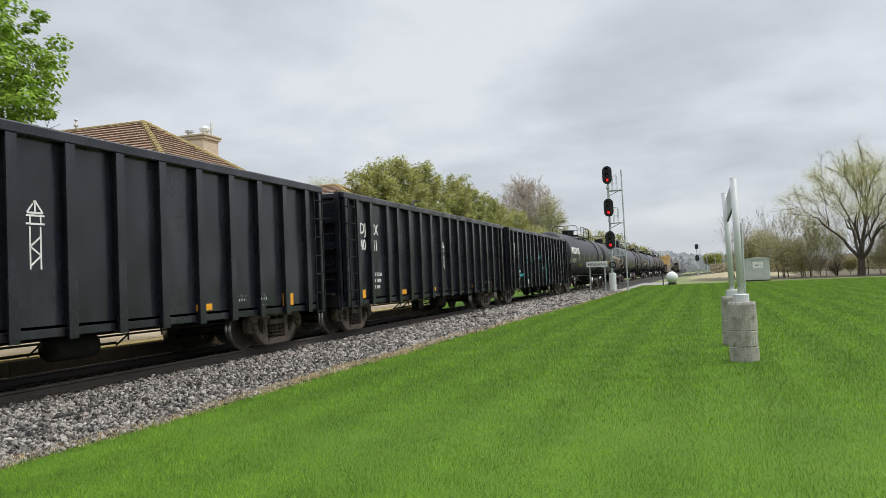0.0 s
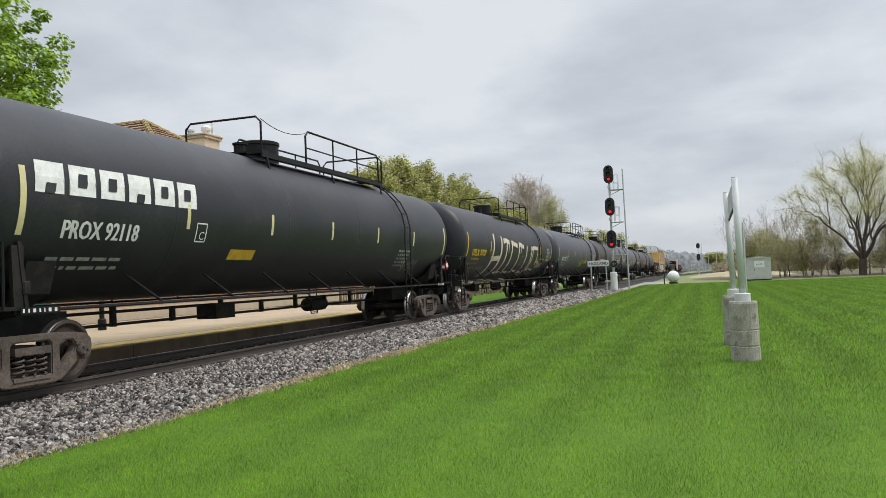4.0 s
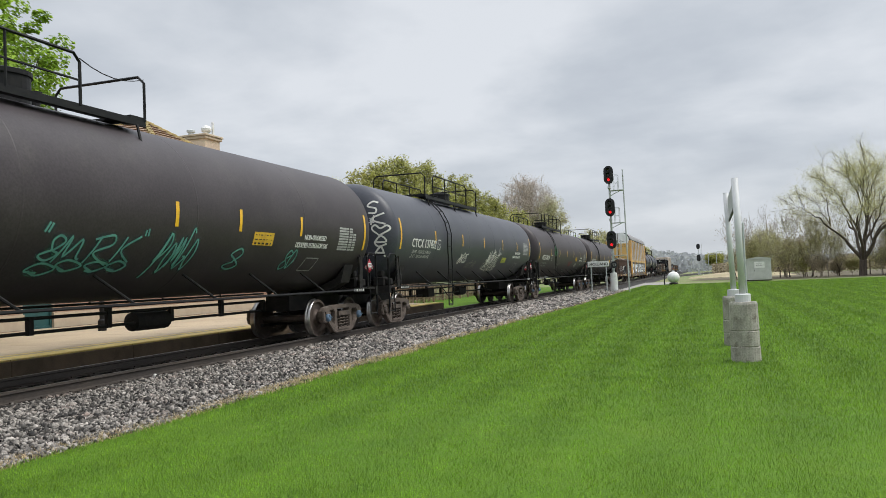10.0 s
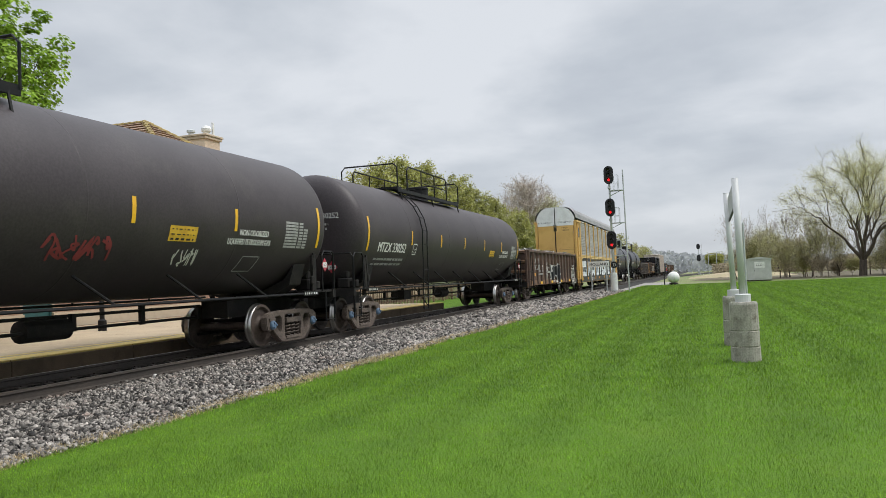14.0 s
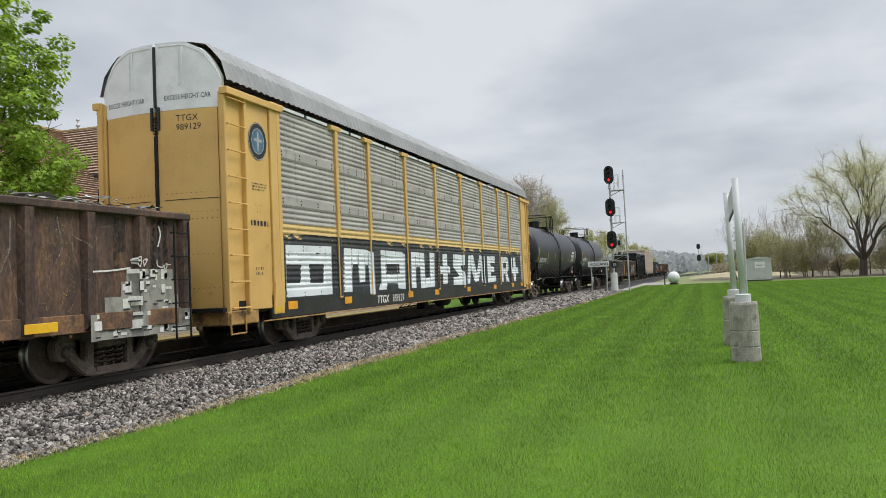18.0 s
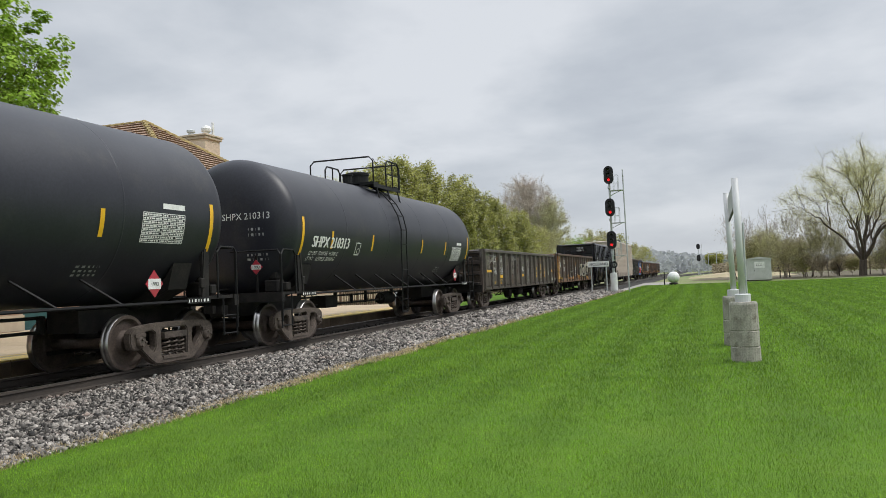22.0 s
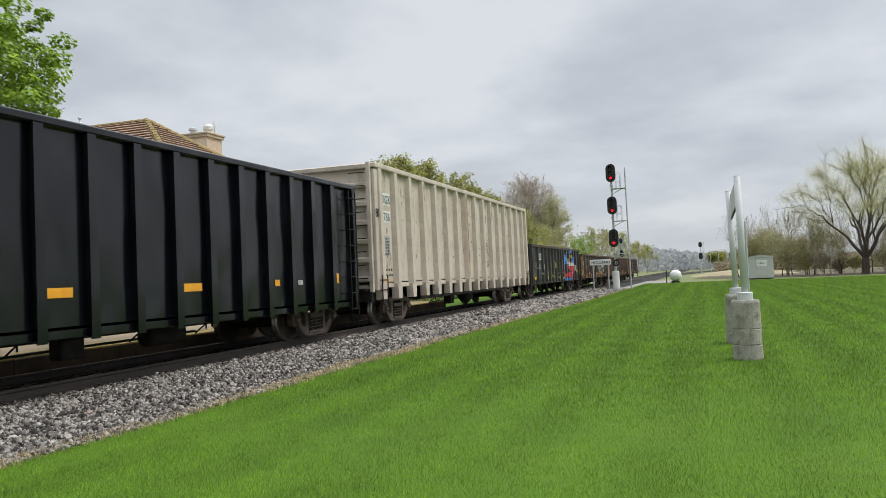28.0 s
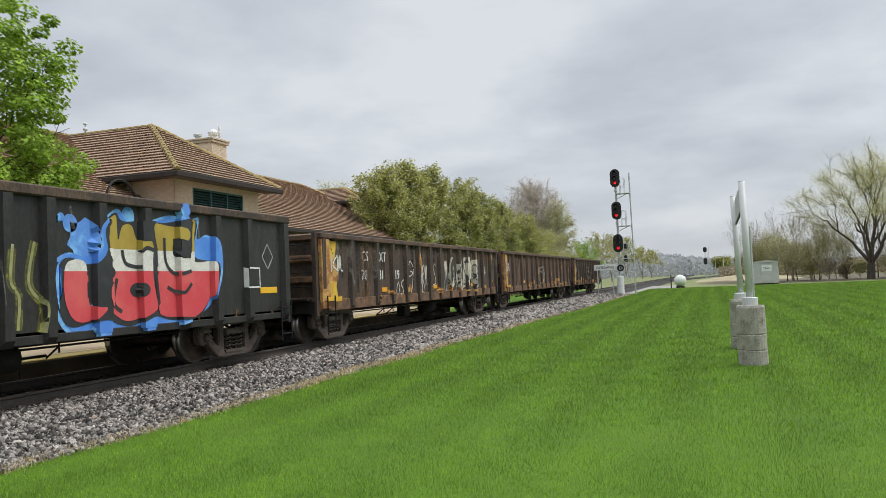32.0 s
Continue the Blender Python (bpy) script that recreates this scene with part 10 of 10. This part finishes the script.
    for i in range(14):
        x = 5.0 + 24 * (i / 13) + g.uniform(-.5, .5)
        tree("bush", (x, 92.5 + g.uniform(-1, 5), 0), "low leafing bush in the thicket", 300 + i, g.uniform(1.4, 3.4), PALEBARK, (LEAF_TWIG, LEAF_HAZE, LEAF_HAZE, LEAF_OLIVE, LEAF_TWIG)[i % 5], 4, .22, .07, spread=.6, trunk=.2, fork=.8, levels=3, r0=.04, thin=.009, category="bush", group="bushes at the lawn's far edge")
    tree("lineside_tree", (3.5, 215, 0), "slim young green tree far along the track", 71, 5.0, PALEBARK, LEAF_OLIVE, 9, .3, .12, spread=.4, trunk=1.2, fork=1.8, levels=4, r0=.1, thin=.02, group="trees along the far track")


build_trees()


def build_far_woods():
    """Bands of woodland and a low hill that close the horizon, with haze put into their colour."""
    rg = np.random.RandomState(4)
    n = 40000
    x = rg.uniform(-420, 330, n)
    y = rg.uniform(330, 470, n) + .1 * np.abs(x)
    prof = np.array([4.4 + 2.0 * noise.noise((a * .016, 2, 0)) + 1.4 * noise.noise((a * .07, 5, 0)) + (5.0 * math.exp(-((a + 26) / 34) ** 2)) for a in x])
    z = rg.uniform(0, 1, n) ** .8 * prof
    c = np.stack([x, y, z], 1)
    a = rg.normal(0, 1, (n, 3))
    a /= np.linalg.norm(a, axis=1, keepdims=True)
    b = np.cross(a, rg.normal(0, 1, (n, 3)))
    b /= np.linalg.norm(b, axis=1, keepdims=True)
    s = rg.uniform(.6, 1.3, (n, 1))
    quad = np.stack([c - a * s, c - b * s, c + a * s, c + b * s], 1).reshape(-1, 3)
    tagged(tris_mesh("far_woods", quad, 4, FARWOOD), "woods along the horizon, haze painted into their pale grey", "woods", "", "stuff")
    # nearer hedge line to the right of the tracks
    n = 9000
    x = rg.uniform(2, 40, n)
    y = 165 + rg.uniform(0, 16, n) - .3 * x
    h = np.array([2.4 + 1.3 * noise.noise((q * .2, 9, 0)) for q in x])
    z = rg.uniform(0, 1, n) * h
    c = np.stack([x, y, z], 1)
    a = rg.normal(0, 1, (n, 3))
    a /= np.linalg.norm(a, axis=1, keepdims=True)
    b = np.cross(a, rg.normal(0, 1, (n, 3)))
    b /= np.linalg.norm(b, axis=1, keepdims=True)
    s = rg.uniform(.12, .3, (n, 1))
    quad = np.stack([c - a * s, c - b * s, c + a * s, c + b * s], 1).reshape(-1, 3)
    tagged(tris_mesh("far_hedge", quad, 4, LEAF_TWIG), "brown leafless hedge beyond the sidings", "hedge", "", "stuff")


build_far_woods()
sheet("rough_verge", [(-1.5, 100), (9, 88), (60, 84), (60, 150), (4, 150)], -.012, ROUGHVERGE, "brown-green rough verge under the thicket")
bm_hill = bmesh.new()
bmesh.ops.create_grid(bm_hill, x_segments=24, y_segments=10, size=1)
for vv in bm_hill.verts:
    u, w = vv.co.x, vv.co.y
    vv.co = Vector((5.5 + u * 7.5, 128 + w * 9, max(-.03, .75 * (1 - u * u) * (1 - w * w) + .12 * noise.noise((u * 6, w * 6, 1)) - .03)))
tagged(part("dry_grass_bank", bm_hill, DRYGRASS, None, "", True), "low bank of straw-coloured dry grass", "bank", "", "structure")


def build_far_signals():
    for x, y, h, heads in ((-14.6, 150.0, 7.4, 2), (-.6, 172.0, 6.5, 2)):
        s = thing("far_signal", (x, y, 0), "distant two-headed black railway signal on a slim mast", "signal", "far signals")
        bm = bmesh.new()
        lathe(bm, [(0, .2), (1.0, .2), (1.02, .08), (h, .07)], "z", 10)
        part("mast", bm, SIGSTEEL, s)
        for k in range(heads):
            z = h - .5 - 2.4 * k
            bm = bmesh.new()
            pts = [(.38 * math.cos(a), z + (.30 if math.sin(a) > 0 else -.30) * (1 if k or heads < 2 else .6) + .38 * math.sin(a)) for a in (6.283 * (j + .5) / 20 for j in range(20))]
            slab(bm, pts, "y", -.30, -.12)
            part("signal_head", bm, SIGBLACK, s)
        bm = bmesh.new()
        rod(bm, (.75, .1, 0), (.70, .1, h), .03, n=5)
        for i in range(int(h / .4)):
            rod(bm, (.4, .1, .4 * i + .2), (.72, .1, .4 * i + .2), .014, n=4)
        rod(bm, (.4, .1, 0), (.4, .1, h - 1), .02, n=5)
        part("ladder", bm, SIGSTEEL, s)
    for x, y, h in ((1.6, 210, 4.6), (3.4, 200, 5.0), (-2.6, 215, 4.4)):
        l = thing("yard_lamp", (x, y, 0), "distant pale lamp post with a short arm", "lamp", "yard lamps")
        bm = bmesh.new()
        pipe(bm, [(0, 0, 0), (0, 0, h), (.25, 0, h + .25), (1.1, 0, h + .25)], .09, 6)
        part("pole", bm, SIGSTEEL, l)
        part("lamp_head", soft_box(.9, 1.6, -.15, .15, h + .18, h + .34, .04), SIGWHITE, l)
    w = thing("sheeted_fence", (0, 0, 0), "long blue-grey sheeted fence far off", "fence")
    part("sheeting", boxes((4.0, 22.0, 240, 240.3, 0, 3.6)), FARWALL, w)
    b = thing("glazed_building", (0, 0, 0), "pale blue glazed building behind the trees", "building")
    part("wall", boxes((52, 84, 250, 262, 0, 11)), FARWALL, b)
    for i in range(10):
        for k in range(3):
            part("pane", boxes((52.6 + 3.1 * i, 55.2 + 3.1 * i, 249.9, 250, 1.2 + 3.6 * k, 3.9 + 3.6 * k)), BUILDGLASS, b)


build_far_signals()


# ---------------------------------------------------------------- loose stone and grass
def rock_data(rg, pos, size):
    """Angular stones: eight jittered corners each."""
    n = len(pos)
    base = np.array([(-1, -1, -1), (1, -1, -1), (1, 1, -1), (-1, 1, -1), (-1, -1, 1), (1, -1, 1), (1, 1, 1), (-1, 1, 1)], float)
    v = base[None] * rg.uniform(.45, 1.1, (n, 8, 3)) * (size[:, None, None] * np.sort(rg.uniform(.38, 1.65, (n, 1, 3)), axis=2))
    q = rg.normal(0, 1, (n, 4))
    q /= np.linalg.norm(q, axis=1, keepdims=True)
    w, x, y, z = q.T
    R = np.stack([1 - 2 * (y * y + z * z), 2 * (x * y - z * w), 2 * (x * z + y * w), 2 * (x * y + z * w), 1 - 2 * (x * x + z * z), 2 * (y * z - x * w), 2 * (x * z - y * w), 2 * (y * z + x * w), 1 - 2 * (x * x + y * y)], 1).reshape(n, 3, 3)
    return np.einsum("nij,nkj->nki", R, v) + pos[:, None, :]


ROCK_FACES = np.array([(0, 3, 2, 1), (4, 5, 6, 7), (0, 1, 5, 4), (1, 2, 6, 5), (2, 3, 7, 6), (3, 0, 4, 7)])


def bed_z(x):
    return np.interp(x, [-11.4, -10.7, -8.9, -8.2, -7.2, -6.4, -5.75], [.0, .0, .0, .03, .035, -.01, -.035])


def stone_mass(name, v, material, label):
    k = len(v)
    me = bpy.data.meshes.new(name)
    f = (np.arange(k)[:, None, None] * 8 + ROCK_FACES[None]).reshape(-1)
    me.vertices.add(k * 8)
    me.vertices.foreach_set("co", v.astype(np.float32).ravel())
    me.loops.add(len(f))
    me.loops.foreach_set("vertex_index", f.astype(np.int32))
    me.polygons.add(k * 6)
    me.polygons.foreach_set("loop_start", np.arange(0, k * 24, 4, dtype=np.int32))
    me.update(calc_edges=True)
    me.materials.append(material)
    tagged(new(name, me), label, "ballast", "", "stuff")


def build_stones():
    rg = np.random.RandomState(12)
    n = 66000
    y = 4.2 * np.exp(rg.uniform(0, 1, n) * np.log(60 / 4.2))
    left = np.array([edge_x(float(q)) for q in y])
    x = rg.uniform(-8.95, left + .03, n)
    size = rg.uniform(.012, .028, n) * np.clip(y / 11, 1, 3.2)
    pos = np.stack([x, y, bed_z(x) + rg.uniform(-.012, .040, n)], 1)
    # between and beyond the rails, coloured dark for the shade under the train
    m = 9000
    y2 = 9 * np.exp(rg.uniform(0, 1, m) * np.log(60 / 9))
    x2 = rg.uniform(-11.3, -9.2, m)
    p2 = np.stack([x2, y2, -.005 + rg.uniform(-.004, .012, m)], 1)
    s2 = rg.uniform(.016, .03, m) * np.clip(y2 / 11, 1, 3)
    near = np.where((pos[:, 0] > -7.3) & (pos[:, 0] < -6.1) & (pos[:, 1] > 5.6) & (pos[:, 1] < 6.9))[0][:300]
    keep = np.ones(len(pos), bool)
    keep[near] = False
    stone_mass("ballast_stones", rock_data(rg, pos[keep], size[keep]), STONE, "loose grey crushed ballast stones beside the rails")
    stone_mass("track_stones", rock_data(rg, p2, s2), SHADESTONE, "stones between the rails, darkened for the train's shade")
    bed = bpy.data.objects["ballast_bed"]
    kinds = []
    for i in range(10):
        q = rock_data(rg, np.zeros((1, 3)), np.array([.026]))[0]
        mm = bpy.data.meshes.new("stone")
        mm.from_pydata([tuple(a) for a in q], [], [tuple(a) for a in ROCK_FACES])
        mm.materials.append(STONE_ONE)
        kinds.append(mm)
    for j, i in enumerate(near):
        o = hang("stone", kinds[j % 10], bed, tuple(pos[i]))
        o.rotation_euler = (rg.uniform(0, 6), rg.uniform(0, 6), rg.uniform(0, 6))
        o.scale = (float(size[i] / .026),) * 3
    bm = bmesh.new()
    bmesh.ops.create_icosphere(bm, subdivisions=2, radius=.045)
    for a in bm.verts:
        a.co *= 1 + .25 * noise.noise(a.co * 9)
    o = part("white_stone", bm, WHITESTONE, None, at=(-8.93, 11.1, .045))
    tagged(o, "single white stone lying on the ballast", "stone")


build_stones()


def blades(name, pos, height, width, lean, rg, material, label):
    n = len(pos)
    ang = rg.uniform(0, 6.283, n)
    side = np.stack([np.cos(ang), np.sin(ang), np.zeros(n)], 1) * width[:, None]
    tip = pos + lean + np.stack([rg.normal(0, .35, n), rg.normal(0, .35, n), np.ones(n)], 1) * height[:, None]
    tri = np.stack([pos - side, pos + side, tip], 1).reshape(-1, 3)
    return tagged(tris_mesh(name, tri, 3, material), label, "grass", "", "stuff")


def clumps(x, y):
    """Uneven growth: tufts a few hands wide."""
    return np.sin(x * 9.1 + 2.1 * np.sin(y * 3.3)) * np.sin(y * 7.3 + 1.7 * np.sin(x * 4.7)) * .6 + np.sin(x * 2.3 + y * .9) * np.sin(y * 1.9 - x * .7) * .4


def build_grass():
    rg = np.random.RandomState(21)
    n = 600000
    y = 3.9 * np.exp(rg.uniform(0, 1, n) ** 1.0 * np.log(79 / 3.9))
    left = np.interp(y, np.arange(3, 82, .2), [edge_x(float(q)) for q in np.arange(3, 82, .2)])
    x = left + rg.uniform(0, 1, n) * (.24 * y + .6 - left)
    pos = np.stack([x, y, np.full(n, -.004)], 1)
    k = np.clip(y / 7, 1, 9)
    stripe = np.where(np.floor((x + .3) / .56) % 2 == 0, 1.0, -1.0)
    lean = np.stack([rg.normal(0, .006, n), stripe * .002, np.zeros(n)], 1)
    blades("lawn_grass", pos, rg.uniform(.014, .040, n) * np.clip(k, 1, 1.6) * (1 + .35 * clumps(x, y)), rg.uniform(.0013, .0026, n) * k, lean, rg, BLADE, "short mown green grass blades")
    m = 26000
    y = 3.9 * np.exp(rg.uniform(0, 1, m) * np.log(60 / 3.9))
    x = np.array([edge_x(float(q)) + .07 * noise.noise((0, q * 1.3, 4)) for q in y]) + rg.normal(-.06, .085, m)
    pos = np.stack([x, y, np.full(m, -.03)], 1)
    k = np.clip(y / 8, 1, 5)
    blades("edge_grass", pos, rg.uniform(.04, .09, m) * np.clip(k, 1, 1.5), rg.uniform(.002, .0045, m) * k, np.zeros((m, 3)), rg, DRYBLADE, "dry straw grass along the lawn's edge")


build_grass()


# ---------------------------------------------------------------- what moves
def gone(t):
    """How far the train has rolled towards the camera."""
    return 11.45 * t - 0.0225 * t * t


def motions():
    times = [0.0, 1.0] + [2.0 * i for i in range(1, 16)] + [31.0, 32.0]
    for car, c in TRAIN:
        walk(car, [(t, pose(XC, c - gone(t), RAIL)) for t in times])
    # all wheelsets turn alike: one path for those at the front of a truck, one for those at its rear
    for kind, y in (("front", -.889), ("rear", .889)):
        first = WHEELS[kind][0]
        walk(first, [(i / 30, pose(0, y, .457, math.degrees(gone(i / 30) / .457))) for i in range(32 * 30 + 1)])
        keys = first.animation_data
        for w in WHEELS[kind][1:]:
            w.rotation_mode = "QUATERNION"
            w.animation_data_create()
            w.animation_data.action = keys.action
            w.animation_data.action_slot = keys.action_slot


motions()
